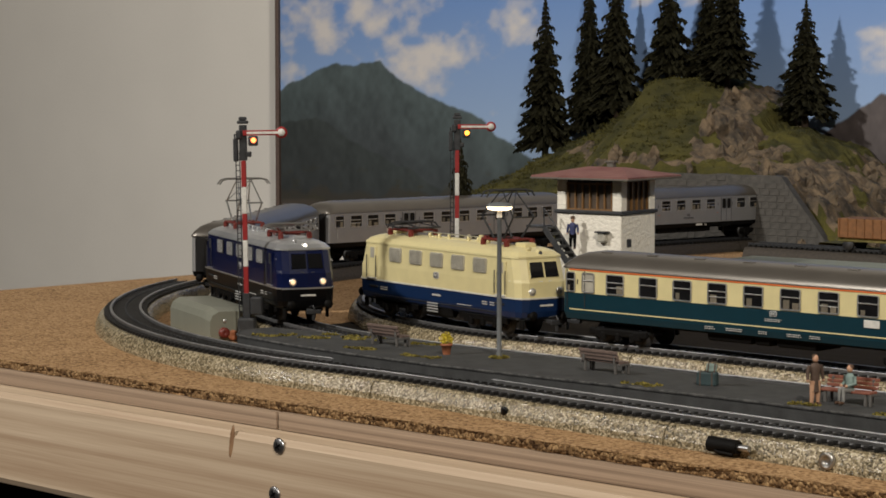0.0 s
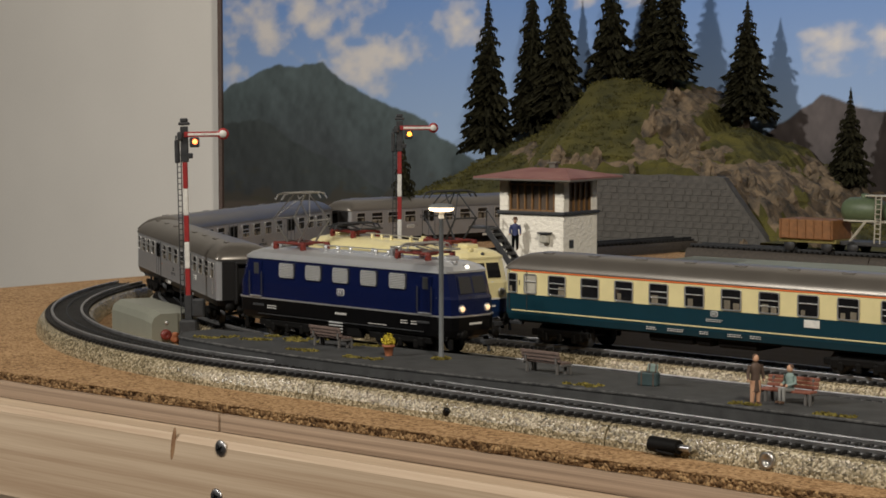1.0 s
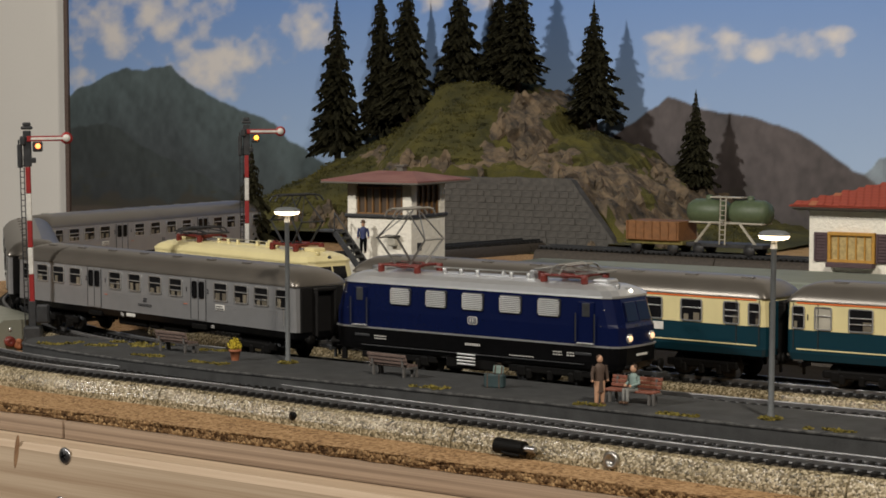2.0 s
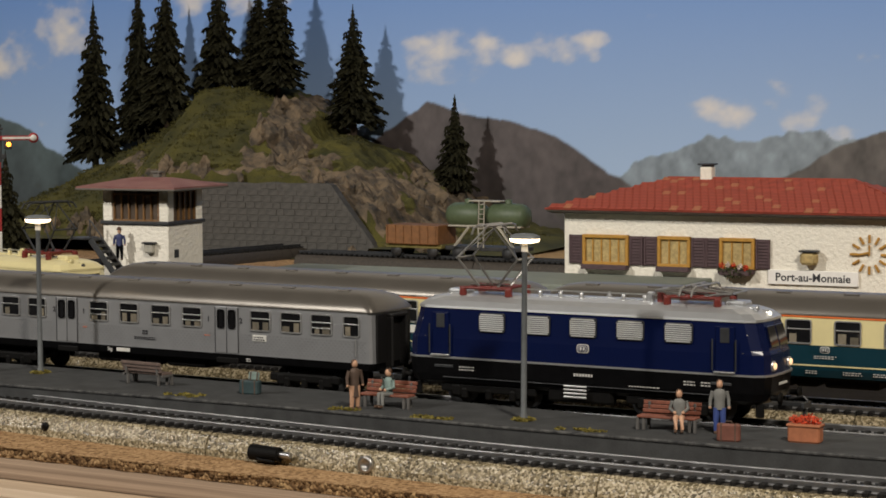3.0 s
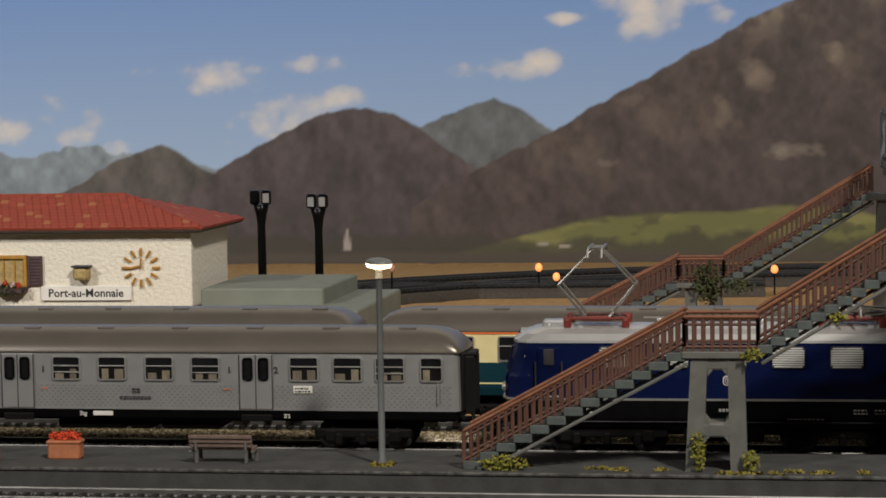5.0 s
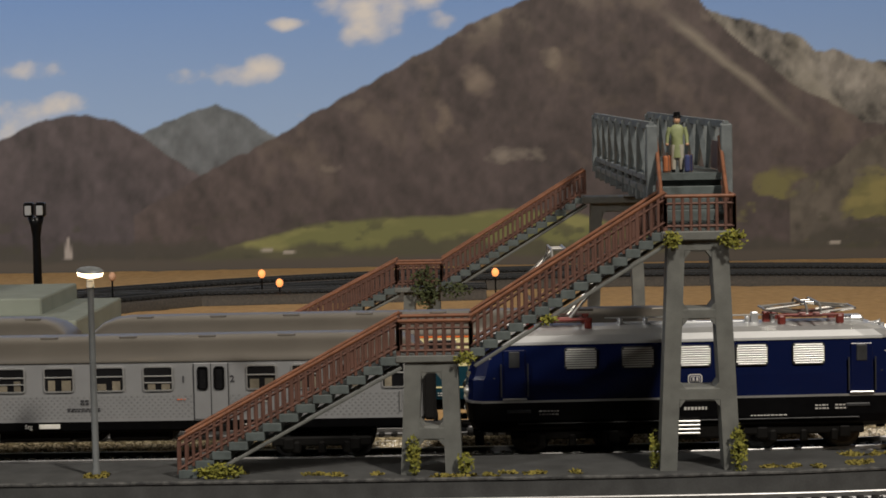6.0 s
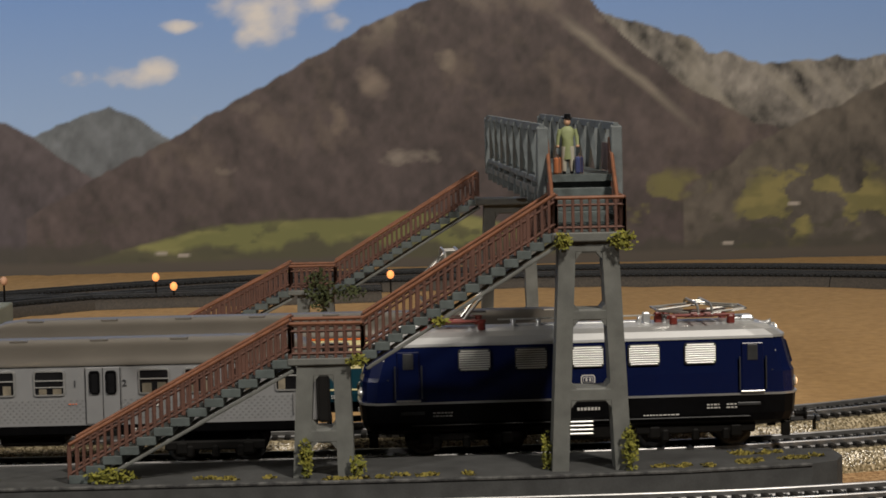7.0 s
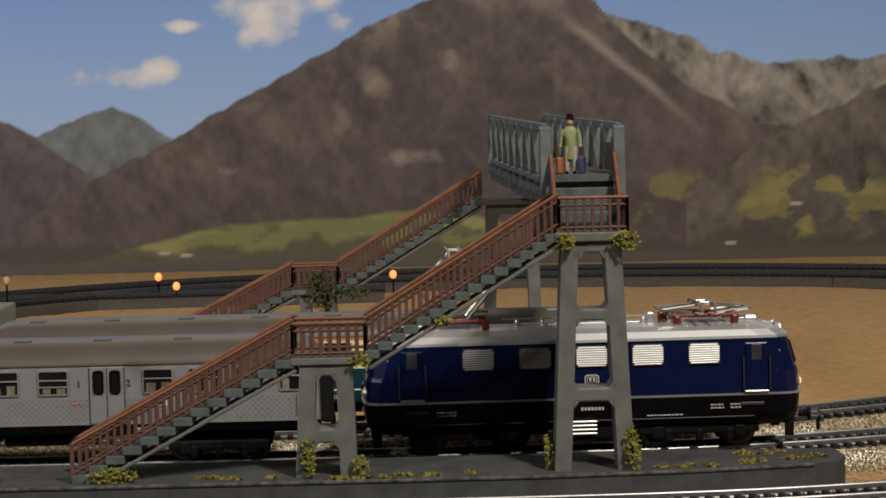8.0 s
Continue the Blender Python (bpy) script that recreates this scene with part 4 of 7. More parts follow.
def coach_window(root, x, z, w, h, side, y, kind, rim):
    yy = side * y
    out = rounded(w / 2, h / 2, 0.0011, 3)
    ylow, yhigh = sorted((yy - side * 0.0006, yy + side * 0.00015))
    pane = Shape().loft([[(x + a, ylow, z + b) for a, b in out], [(x + a, yhigh, z + b) for a, b in out]][::-side])
    p = part("window", pane, M_BLIND if kind == "blind" else M_GLASS, root, "dark window with drawn blind" if kind == "blind" else "dark coach window")
    s = Shape()
    n = len(out)
    inner = rounded(w / 2 - 0.00055, h / 2 - 0.00055, 0.0007, 3)
    for k in range(n):
        q = [(x + out[k][0], z + out[k][1]), (x + out[(k + 1) % n][0], z + out[(k + 1) % n][1]), (x + inner[(k + 1) % n][0], z + inner[(k + 1) % n][1]), (x + inner[k][0], z + inner[k][1])]
        y0, y1 = yy, yy + side * 0.0006
        s.loft([[(a, y0, b) for a, b in q], [(a, y1, b) for a, b in q]][::side])
    if kind != "narrow":
        s.box((x, yy + side * 0.0004, z + h * 0.10), (w - 0.0008, 0.0005, 0.0005), 0.0001)
    if kind == "two":
        s.box((x, yy + side * 0.0004, z - h * 0.16), (w - 0.0008, 0.0005, 0.0004), 0.0001)
    part("window_rim", s, rim, p, "bright metal window rim")
    # pale patches on the solid pane imitate seats and light seen through it
    if kind in ("one", "two"):
        rng = random.Random(round(x * 1e4) + 7)
        for k in (-1, 1):
            if rng.random() < 0.72:
                bw, bh = w * rng.uniform(0.20, 0.36), h * rng.uniform(0.22, 0.44)
                part("seat_back", Shape().box((x + k * w * rng.uniform(0.20, 0.26), yy + side * 0.00018, z - h * 0.5 + 0.0006 + bh / 2), (bw, 0.0002, bh), 0.00005), M_INSIDE, p, "pale patch on the pane for seats and light seen through")


def make_coach(name, label, silver, vents):
    root = thing(name, label, "railway coach")
    L, w = (0.1275, 0.0163) if silver else (0.1245, 0.0163)
    side_mat = M_SILVER_BODY if silver else M_CREAM
    n, t = 0.004, 0.0150
    part("skirt", Shape().loft(stack([(0.0122, L - 0.001, w - 0.0008, n, t - 0.001), (0.0155, L, w, n, t)])), M_BLACK if silver else M_TEAL, root)
    if silver:
        part("body", Shape().loft(stack([(0.0155, L, w, n, t), (0.0378, L - 0.0006, w, n, t)])), side_mat, root, "silver coach side")
        tread = Shape()
        for k in range(110):
            for j in range(8):
                x = -L + 0.005 + k * (2 * L - 0.01) / 109 + (0.0011 if j % 2 else 0)
                for sd in (-1, 1):
                    tread.add([(x - 0.0008, sd * (w + 0.00005), 0.0170 + j * 0.0011), (x, sd * (w + 0.00005), 0.0165 + j * 0.0011), (x + 0.0008, sd * (w + 0.00005), 0.0170 + j * 0.0011), (x, sd * (w + 0.00022), 0.0175 + j * 0.0011)], [(0, 1, 3), (1, 2, 3)] if sd < 0 else [(3, 1, 0), (3, 2, 1)])
        tagged(part("embossed_pattern", tread, M_SILVER_BODY, root, "fine embossed scale pattern on the lower side"), kind="stuff")
    else:
        part("lower_body", Shape().loft(stack([(0.0155, L, w, n, t), (0.0258, L, w, n, t)])), M_TEAL, root, "petrol blue lower side")
        part("upper_body", Shape().loft(stack([(0.0258, L, w, n, t), (0.0385, L - 0.0006, w, n, t)])), side_mat, root, "cream upper side")
        for z, m, h in ((0.0172, M_CREAM, 0.0006), (0.0379, M_ORANGE, 0.0007)):
            for sd in (-1, 1):
                part("trim_line", Shape().box((0, sd * (w + 0.0001), z), (2 * L - 0.010, 0.0004, h), 0.0001), m, root)
    zr = 0.0378 if silver else 0.0385
    part("roof", Shape().loft(stack([(zr, L + 0.0004, w + 0.0005, n, t + 0.0003), (zr + 0.0008, L + 0.0004, w + 0.0004, n, t + 0.0003), (zr + 0.0035, L - 0.0015, w - 0.0012, 0.006, t - 0.002), (zr + 0.0062, L - 0.0045, w - 0.0040, 0.008, t - 0.005), (zr + 0.0080, L - 0.009, w - 0.0080, 0.010, t - 0.0085), (zr + 0.0088, L - 0.015, w - 0.0125, 0.012, t - 0.012)]), 0, True, True), M_ROOF_GREY, root, "rounded grey roof")
    if vents:
        for k in range(8):
            part("roof_vent", Shape().box((-L + 0.022 + k * 0.0302, -0.0060, zr + 0.0084), (0.0068, 0.0026, 0.0009), 0.0004), M_ROOF_GREY, root)
    for sx in (-1, 1):
        part("coach_end", Shape().box((sx * (L + 0.0002), 0, 0.0262), (0.0010, 0.0270, 0.0220), 0.0003), M_COACH_END if silver else M_TEAL, root, "dark coach end")
        gang = Shape()
        for k in (-1, 1):
            gang.box((sx * (L + 0.0020), k * 0.0058, 0.0245), (0.0042, 0.0016, 0.0225), 0.0006)
        gang.box((sx * (L + 0.0020), 0, 0.0362), (0.0042, 0.0130, 0.0018), 0.0006)
        part("gangway", gang, M_COACH_END, root, "black rubber gangway bellows")
        buffers(root, sx * L, sx, 0.0118, 0.0100)
        coupler(root, sx * (L + 0.001), sx)
    if silver:
        xs = [0.1165, 0.1005, 0.084, 0.067] + [0.028, 0.0095, -0.0095, -0.028] + [-0.067, -0.084, -0.1005, -0.1165]
        for sd in (-1, 1):
            for k, x in enumerate(xs):
                end = abs(x) > 0.11
                coach_window(root, x, 0.0315, 0.0088 if end else 0.0116, 0.0095, sd, w, "two" if k % 3 == 1 else "one", M_CHROME)
            for dx in (-0.048, 0.048):
                door = Shape().box((dx, sd * (w + 0.0001), 0.0265), (0.0130, 0.0005, 0.0212), 0.0002)
                d = part("double_door", door, M_SILVER_BODY, root, "flush silver double door")
                for k in (-1, 1):
                    coach_window(d, dx + k * 0.0031, 0.0315, 0.0040, 0.0088, sd, w + 0.0003, "narrow", M_BLACK)
                for k in (-1, 0, 1):
                    part("door_seam", Shape().box((dx + k * 0.0065, sd * (w + 0.0004), 0.0265), (0.0003, 0.0003, 0.0210), 0.00005), M_GREY_IRON, d)
                part("door_step", Shape().box((dx, sd * (w - 0.0008), 0.0125), (0.0125, 0.0022, 0.0026), 0.0004), M_FRAME_BLACK, d)
            bars(root, 0.0, 0.0235, sd * (w + 0.0003), 0.0030, 2, M_DARK_TEXT, 0.0007)
            bars(root, 0.0, 0.0205, sd * (w + 0.0003), 0.0130, 2, M_DARK_TEXT, 0.0004, 0.0008)
            for x in (-0.0365, 0.0365):
                bars(root, x, 0.0235, sd * (w + 0.0003), 0.0030, 1, M_ORANGE, 0.0003)
            part("destination_plate", Shape().box((0.0665, sd * (w + 0.0003), 0.0236), (0.0075, 0.0004, 0.0028), 0.0001), M_SIGNAL_WHITE, root, "small white route plate")
            bars(root, 0.0665, 0.0241, sd * (w + 0.0006), 0.0060, 2, M_DARK_TEXT, 0.0005, 0.0011)
            part("address_plate", Shape().box((-0.0135, sd * (w + 0.0001), 0.0139), (0.0080, 0.0004, 0.0017), 0.0001), M_SIGNAL_WHITE, root)
            bars(root, 0.060, 0.0138, sd * (w + 0.0001), 0.0022, 2, M_WHITE, 0.0005, 0.0009)
            part("end_rail", Shape().tube([(0.1190, sd * (w + 0.0008), 0.0185), (0.1190, sd * (w + 0.0008), 0.0260)], 0.0003, 5), M_CHROME, root)
            for txt, x in (("1", 0.0375), ("2", 0.0560), ("1", -0.0375), ("2", -0.0560)):
                writing(root, txt, 0.0034, pose(x, sd * (w + 0.00025), 0.0300, 90, 0, 0 if sd < 0 else 180), M_DARK_TEXT)
            writing(root, "Stg", 0.0024, pose(-0.0215, sd * (w + 0.0002), 0.0131, 90, 0, 0 if sd < 0 else 180), M_WHITE)
    else:
        xs = [-0.1185, -0.1065] + [-0.0885 + 0.0217 * k for k in range(9)] + [0.1065, 0.1185]
        for sd in (-1, 1):
            for k, x in enumerate(xs):
                end = abs(x) > 0.10
                coach_window(root, x, 0.0315, (0.0062 if abs(x) > 0.11 else 0.0085) if end else 0.0118, 0.0105, sd, w, "blind" if k in (1,) else ("two" if k % 3 == 2 else "one"), M_CHROME)
            for dx in (-0.1150, 0.1150):
                for k in (-1, 1):
                    part("door_seam", Shape().box((dx + k * 0.0060, sd * (w + 0.0002), 0.0275), (0.0003, 0.0004, 0.0205), 0.00005), M_GREY_IRON, root)
            emblem(root, 0.010, sd * (w + 0.0002), 0.0240, 0.0042, 0.0028, M_WHITE, M_TEAL)
            bars(root, 0.010, 0.0212, sd * (w + 0.0003), 0.0095, 2, M_WHITE, 0.0004, 0.0008)
            for x, q in ((-0.028, 0.006), (-0.013, 0.010), (0.004, 0.005), (0.022, 0.008), (0.034, 0.006)):
                bars(root, x, 0.0148, sd * (w + 0.0002), q, 2, M_WHITE, 0.0004, 0.0009)
            part("route_plate", Shape().box((0.0655, sd * (w + 0.0003), 0.0232), (0.0085, 0.0004, 0.0036), 0.0001), M_SIGNAL_WHITE, root, "small white route plate")
            writing(root, "1", 0.0036, pose(-0.1140, sd * (w + 0.00025), 0.0305, 90, 0, 0 if sd < 0 else 180), M_DARK_TEXT)
    boxes = Shape()
    for x, l in ((-0.020, 0.028), (0.020, 0.024), (0.0, 0.010)):
        boxes.box((x, 0, 0.0098), (l, 0.022, 0.0052), 0.001)
    boxes.box((0, 0, 0.0120), (2 * L - 0.012, 0.024, 0.0024), 0.0004)
    part("underframe", boxes, M_FRAME_BLACK, root, "black underframe with equipment boxes")
    sets = bogie(root, 0.089, (-0.0125, 0.0125), 0.0055, 0.038) + bogie(root, -0.089, (-0.0125, 0.0125), 0.0055, 0.038)
    return root, sets


def writing(parent, text, size, at, material, extrude=0.00008, align="CENTER", name="lettering"):
    cu = bpy.data.curves.new(name, "FONT")
    cu.body, cu.size, cu.extrude, cu.align_x, cu.resolution_u = text, size, extrude, align, 2
    cu.offset = 0.018 * size
    cu.materials.append(material)
    ob = new(name, cu)
    ob.parent = parent
    ob.matrix_basis = at
    return ob


BLUE_LOCO, BLUE_SETS = make_loco("electric_locomotive", M_BLUE, M_BLACK, M_SILVER, M_CHROME, "cobalt blue and black electric locomotive with silver roof", True, False, M_LOUVRE, M_PANTO)
CREAM_LOCO, _ = make_loco("electric_locomotive", M_CREAM, M_OCEAN, M_CREAM, M_SIGNAL_WHITE, "cream and ocean blue electric locomotive on the far track", False, True, M_BLIND, M_GREY_IRON)
CREAM_LOCO.matrix_basis = TRACK_L.seat(-0.785, 0.043)
SILVER_COACH, SILVER_SETS = make_coach("silver_coach", "silver commuter coach with embossed lower side and grey roof", True, True)
tagged(SILVER_COACH, group="coaches of the moving train")
COACHES = [SILVER_COACH] + [copy_thing(SILVER_COACH, pose(0, 0, 0)) for _ in range(2)]
EXPRESS, _ = make_coach("express_coach", "cream and petrol blue express coach with orange line", False, True)
tagged(EXPRESS, group="coaches of the standing train")
EXPRESS.matrix_basis = TRACK_L.seat(-0.561, 0.089)
for s in (-0.303, -0.045):
    copy_thing(EXPRESS, TRACK_L.seat(s, 0.089))


# ---- platform ----
ZP = 0.0035


def make_platform():
    front = [(-0.828, 0.834), (-0.815, 0.818), (-0.77, 0.806), (-0.72, 0.797), (-0.66, 0.790), (-0.60, 0.788), (-0.50, 0.785), (-0.38, 0.775), (-0.28, 0.7695), (0.0, 0.7675), (0.05, 0.768), (0.10, 0.7715), (0.145, 0.779)]
    back = [(0.158, 0.812), (0.10, 0.8155), (0.0, 0.8150), (-0.20, 0.8120), (-0.31, 0.8140), (-0.42, 0.828), (-0.52, 0.838), (-0.62, 0.847), (-0.71, 0.853), (-0.78, 0.855), (-0.826, 0.856)]
    end = [(0.155, 0.785), (0.159, 0.795)]
    fx = [p[0] for p in front]
    dense = [(fx[0] + (fx[-1] - fx[0]) * k / 200, float(np.interp(fx[0] + (fx[-1] - fx[0]) * k / 200, fx, [p[1] for p in front])) + 0.0004 * noise.noise((k * 0.3, 0, 0))) for k in range(201)]
    body = Shape().prism(dense + end + back, -0.0121, ZP)
    root = structure("platform", body, M_PLATFORM, "dark grey painted island platform with worn edge", "platform")
    edge = Shape()
    loops = [[(x, y - 0.0005, ZP - 0.0007), (x, y - 0.0006, ZP - 0.0001), (x, y, ZP + 0.0003), (x, y + 0.0009, ZP + 0.0003), (x, y + 0.0010, ZP - 0.0005)] for x, y in dense]
    edge.loft(loops, 0, True, False, True)
    part("edge_line", edge, M_PLATFORM_EDGE, root, "worn pale edge of the platform")


make_platform()


def tuft(bmesh_shape, c, r, h, n, rng, slot=0):
    """Loose flock: many small blades round c."""
    for _ in range(n):
        a, d = rng.uniform(0, 6.28), r * math.sqrt(rng.random())
        x, y = c[0] + d * math.cos(a), c[1] + d * math.sin(a)
        q, b, t = rng.uniform(0.0004, 0.0010), rng.uniform(0, 6.28), h * rng.uniform(0.4, 1.1) * (1 - 0.5 * d / r)
        dx, dy = q * math.cos(b), q * math.sin(b)
        lx, ly = rng.uniform(-0.001, 0.001), rng.uniform(-0.001, 0.001)
        bmesh_shape.add([(x - dx, y - dy, c[2]), (x + dx, y + dy, c[2]), (x + lx + dx * 0.4, y + ly + dy * 0.4, c[2] + t), (x + lx - dx * 0.6, y + ly - dy * 0.6, c[2] + t * 0.9)], [(0, 1, 2, 3)], slot)


def moss(name, spots, material, label, z):
    rng = random.Random(len(spots))
    s = Shape()
    for x, y, rx, ry in spots:
        for _ in range(8):
            tuft(s, (x + rng.uniform(-rx, rx), y + rng.uniform(-ry, ry), z), 0.0022, 0.0015, 20, rng)
    return tagged(part(name, s, material), label, "moss", "", "stuff")


moss("platform_moss", [(-0.775, 0.832, 0.016, 0.004), (-0.75, 0.842, 0.012, 0.003), (-0.80, 0.826, 0.010, 0.005), (-0.725, 0.814, 0.008, 0.002), (-0.68, 0.808, 0.011, 0.0015), (-0.545, 0.795, 0.008, 0.003), (-0.46, 0.788, 0.006, 0.002), (-0.415, 0.783, 0.010, 0.002),
                       (-0.35, 0.780, 0.010, 0.002), (0.097, 0.780, 0.016, 0.002), (0.122, 0.786, 0.006, 0.003), (0.145, 0.793, 0.008, 0.003), (0.130, 0.804, 0.010, 0.003), (-0.06, 0.778, 0.018, 0.002), (0.015, 0.776, 0.016, 0.002), (-0.015, 0.772, 0.012, 0.002), (-0.10, 0.782, 0.01, 0.002),
                       (-0.76, 0.850, 0.02, 0.003), (-0.71, 0.847, 0.01, 0.002)], M_MOSS, "yellow-green moss tufts on the platform", ZP)


# ---- platform lamps ----
def make_lamp():
    root = thing("platform_lamp", "grey lamp post with glowing mushroom head on the platform", "lamp", group="platform lamps")
    part("pole", Shape().lathe([(0.0016, 0), (0.0016, 0.002), (0.0012, 0.003), (0.0011, 0.0690), (0.0014, 0.0695)], 10), M_LAMP_POLE, root)
    neck = Shape().lathe([(0.0014, 0.0672), (0.0012, 0.0702), (0.0020, 0.0714)], 10)
    part("neck", neck, M_SIGNAL_WHITE, root)
    head = []
    for z, k in ((0.0724, 1.0), (0.0733, 0.96), (0.0741, 0.7), (0.0744, 0.3)):
        head.append([(a * k, b * k, z) for a, b in rounded(0.0062, 0.0038, 0.0036, 5)])
    part("shade", Shape().loft(head, 0, True, True), M_LAMP_POLE, root, "flat oval grey shade")
    low = []
    for z, k in ((0.0706, 0.55), (0.0711, 0.90), (0.0724, 0.99)):
        low.append([(a * k, b * k, z) for a, b in rounded(0.0062, 0.0038, 0.0036, 5)])
    part("diffuser", Shape().loft(low, 0, True, True), M_LAMP_GLOW, root, "glowing warm white diffuser")
    rng = random.Random(4)
    foot = Shape()
    for _ in range(12):
        a = rng.uniform(0, 6.28)
        tuft(foot, (0.0028 * math.cos(a), 0.0022 * math.sin(a), 0), 0.0022, 0.0018, 24, rng)
    tagged(part("moss_ring", foot, M_MOSS, root, "yellow moss round the foot"), kind="stuff")
    return root


LAMP = make_lamp()
LAMP.matrix_basis = pose(-0.6491, 0.8288, ZP, 0, 0, 25)
copy_thing(LAMP, pose(-0.3816, 0.7938, ZP, 0.5, 0.6, 15))
copy_thing(LAMP, pose(-0.1445, 0.7825, ZP, 0.5, 1.2, -58))


# ---- benches ----
def make_bench(seat_mat, label):
    root = thing("platform_bench", label, "bench", group="platform benches")
    for k in range(3):
        part("seat_plank", Shape().box((0, -0.0030 + 0.0022 * k, 0.0053), (0.0235, 0.0019, 0.0009), 0.0002), seat_mat, root)
    for k in range(3):
        part("back_plank", Shape().box((0, 0.0030 + 0.0006 * k, 0.0068 + 0.0016 * k), (0.0235, 0.0008, 0.0014), 0.0002), seat_mat, root)
    for x in (-0.0092, 0.0092):
        for y in (-0.0030, 0.0026):
            part("leg", Shape().box((x, y, 0.0025), (0.0012, 0.0012, 0.0050), 0.0002), M_BENCH_LEG, root)
        part("back_post", Shape().box((x, 0.0036, 0.0075), (0.0010, 0.0008, 0.0056), 0.0002), M_BENCH_LEG, root)
        part("arm_rest", Shape().box((x * 1.26, -0.0004, 0.0044), (0.0012, 0.0070, 0.0010), 0.0002), M_BENCH_LEG, root)
        part("side_leg", Shape().box((x * 1.26, -0.0034, 0.0021), (0.0012, 0.0012, 0.0042), 0.0002), M_BENCH_LEG, root)
    return root


GREY_BENCH = make_bench(M_BENCH_GREY, "weathered grey-brown slatted platform bench")
GREY_BENCH.matrix_basis = pose(-0.7228, 0.8335, ZP, 0, 0, 172)
copy_thing(GREY_BENCH, pose(-0.5805, 0.8180, ZP, 0, 0, 173))
copy_thing(GREY_BENCH, pose(-0.2035, 0.7850, ZP, 0, 0, 180))
RED_BENCH = make_bench(M_BENCH_WOOD, "red-brown slatted bench with seated figure")
RED_BENCH.matrix_basis = pose(-0.4480, 0.8025, ZP, 0, 0, 0)
copy_thing(RED_BENCH, pose(-0.3204, 0.7950, ZP, 0, 0, 2))


# ---- figures: one plain mesh each ----
def figure(name, label, at, coat, legs, head=None, seated=False, long_coat=False, hat=False):
    s = Shape()
    hip = 0.0050 if seated else 0.0098
    if seated:
        for k in (-1, 1):
            s.tube([(k * 0.0010, 0.0006, hip), (k * 0.0012, -0.0042, hip + 0.0004), (k * 0.0012, -0.0046, 0.0010)], [0.0013, 0.0011, 0.0008], 7, 1)
            s.box((k * 0.0012, -0.0055, 0.0005), (0.0012, 0.0026, 0.0010), 0.0003, 2)
    else:
        for k in (-1, 1):
            s.tube([(k * 0.0011, 0, hip), (k * 0.0013, -0.0001, 0.0050), (k * 0.0014, 0.0002, 0.0008)], [0.0014, 0.0011, 0.0008], 7, 1)
            s.box((k * 0.0014, -0.0006, 0.0005), (0.0013, 0.0028, 0.0010), 0.0003, 2)
    low = 0.0052 if long_coat else hip - 0.0006
    prof = [(low, 0.0023 if long_coat else 0.0019, 0.0016), (hip, 0.0021, 0.0014), (hip + 0.0030, 0.0021, 0.0013), (hip + 0.0055, 0.0027, 0.0014), (hip + 0.0068, 0.0018, 0.0010), (hip + 0.0073, 0.0008, 0.0007)]
    s.loft([[(rx * math.cos(a), ry * math.sin(a), z) for a in (2 * math.pi * k / 10 for k in range(10))] for z, rx, ry in prof], 0, True, True)
    for k in (-1, 1):
        hand = (k * 0.0016, -0.0032, hip + 0.0022) if seated else (k * 0.0036, -0.0004, hip + 0.0002)
        s.tube([(k * 0.0026, 0, hip + 0.0062), (k * 0.0034, 0.0002, hip + 0.0032), hand], [0.0009, 0.0008, 0.0006], 6, 0)
        s.ball(hand, 0.0007, 6, 4, 3)
    s.ball((0, -0.0001, hip + 0.0090), (0.00125, 0.0014, 0.0017), 9, 7, 3)
    s.ball((0, 0.0003, hip + 0.0097), (0.00135, 0.0014, 0.0012), 9, 5, 2)
    if hat:
        s.lathe([(0.0021, hip + 0.0100), (0.0021, hip + 0.0103), (0.0014, hip + 0.0104), (0.0013, hip + 0.0116), (0.0003, hip + 0.0118)], 10, (0, 0, 0), 2)
    ob = part(name, s, (coat, legs, head or M_HAIR, M_SKIN), None, "", at)
    return tagged(ob, label, "figurine")


figure("standing_figurine", "painted standing figurine in brown coat beside the red bench", pose(-0.4575, 0.7915, ZP, 0, 0, 60), M_BROWN_CLOTH, M_SKIN, long_coat=True)
figure("seated_figurine", "painted seated figurine in pale teal on the red bench", pose(-0.4465, 0.8005, ZP + 0.0006, 0, 0, -20), M_TEAL_CLOTH, M_GREY_CLOTH, seated=True)
figure("seated_figurine", "painted seated figurine in grey on the red bench", pose(-0.3155, 0.7930, ZP + 0.0006, 0, 0, 20), M_GREY_CLOTH, M_SKIN, seated=True)
figure("standing_figurine", "painted standing figurine in grey jacket and blue trousers", pose(-0.3005, 0.7965, ZP, 0, 0, 20), M_GREY_CLOTH, M_JEANS)


def make_case(name, at, size, material, label, category="suitcase"):
    root = thing(name, label, category, at)
    x, y, z = size
    part("body", Shape().box((0, 0, z / 2), size, 0.0006), material, root)
    part("handle", Shape().tube([(-x * 0.16, 0, z), (-x * 0.12, 0, z + 0.0009), (x * 0.12, 0, z + 0.0009), (x * 0.16, 0, z)], 0.00022, 5), M_BROWN_CLOTH, root)
    for k in (-1, 1):
        part("strap", Shape().box((k * x * 0.3, 0, z / 2), (0.0006, y * 1.06, z * 1.03), 0.0001), M_BROWN_CLOTH, root)
    return root


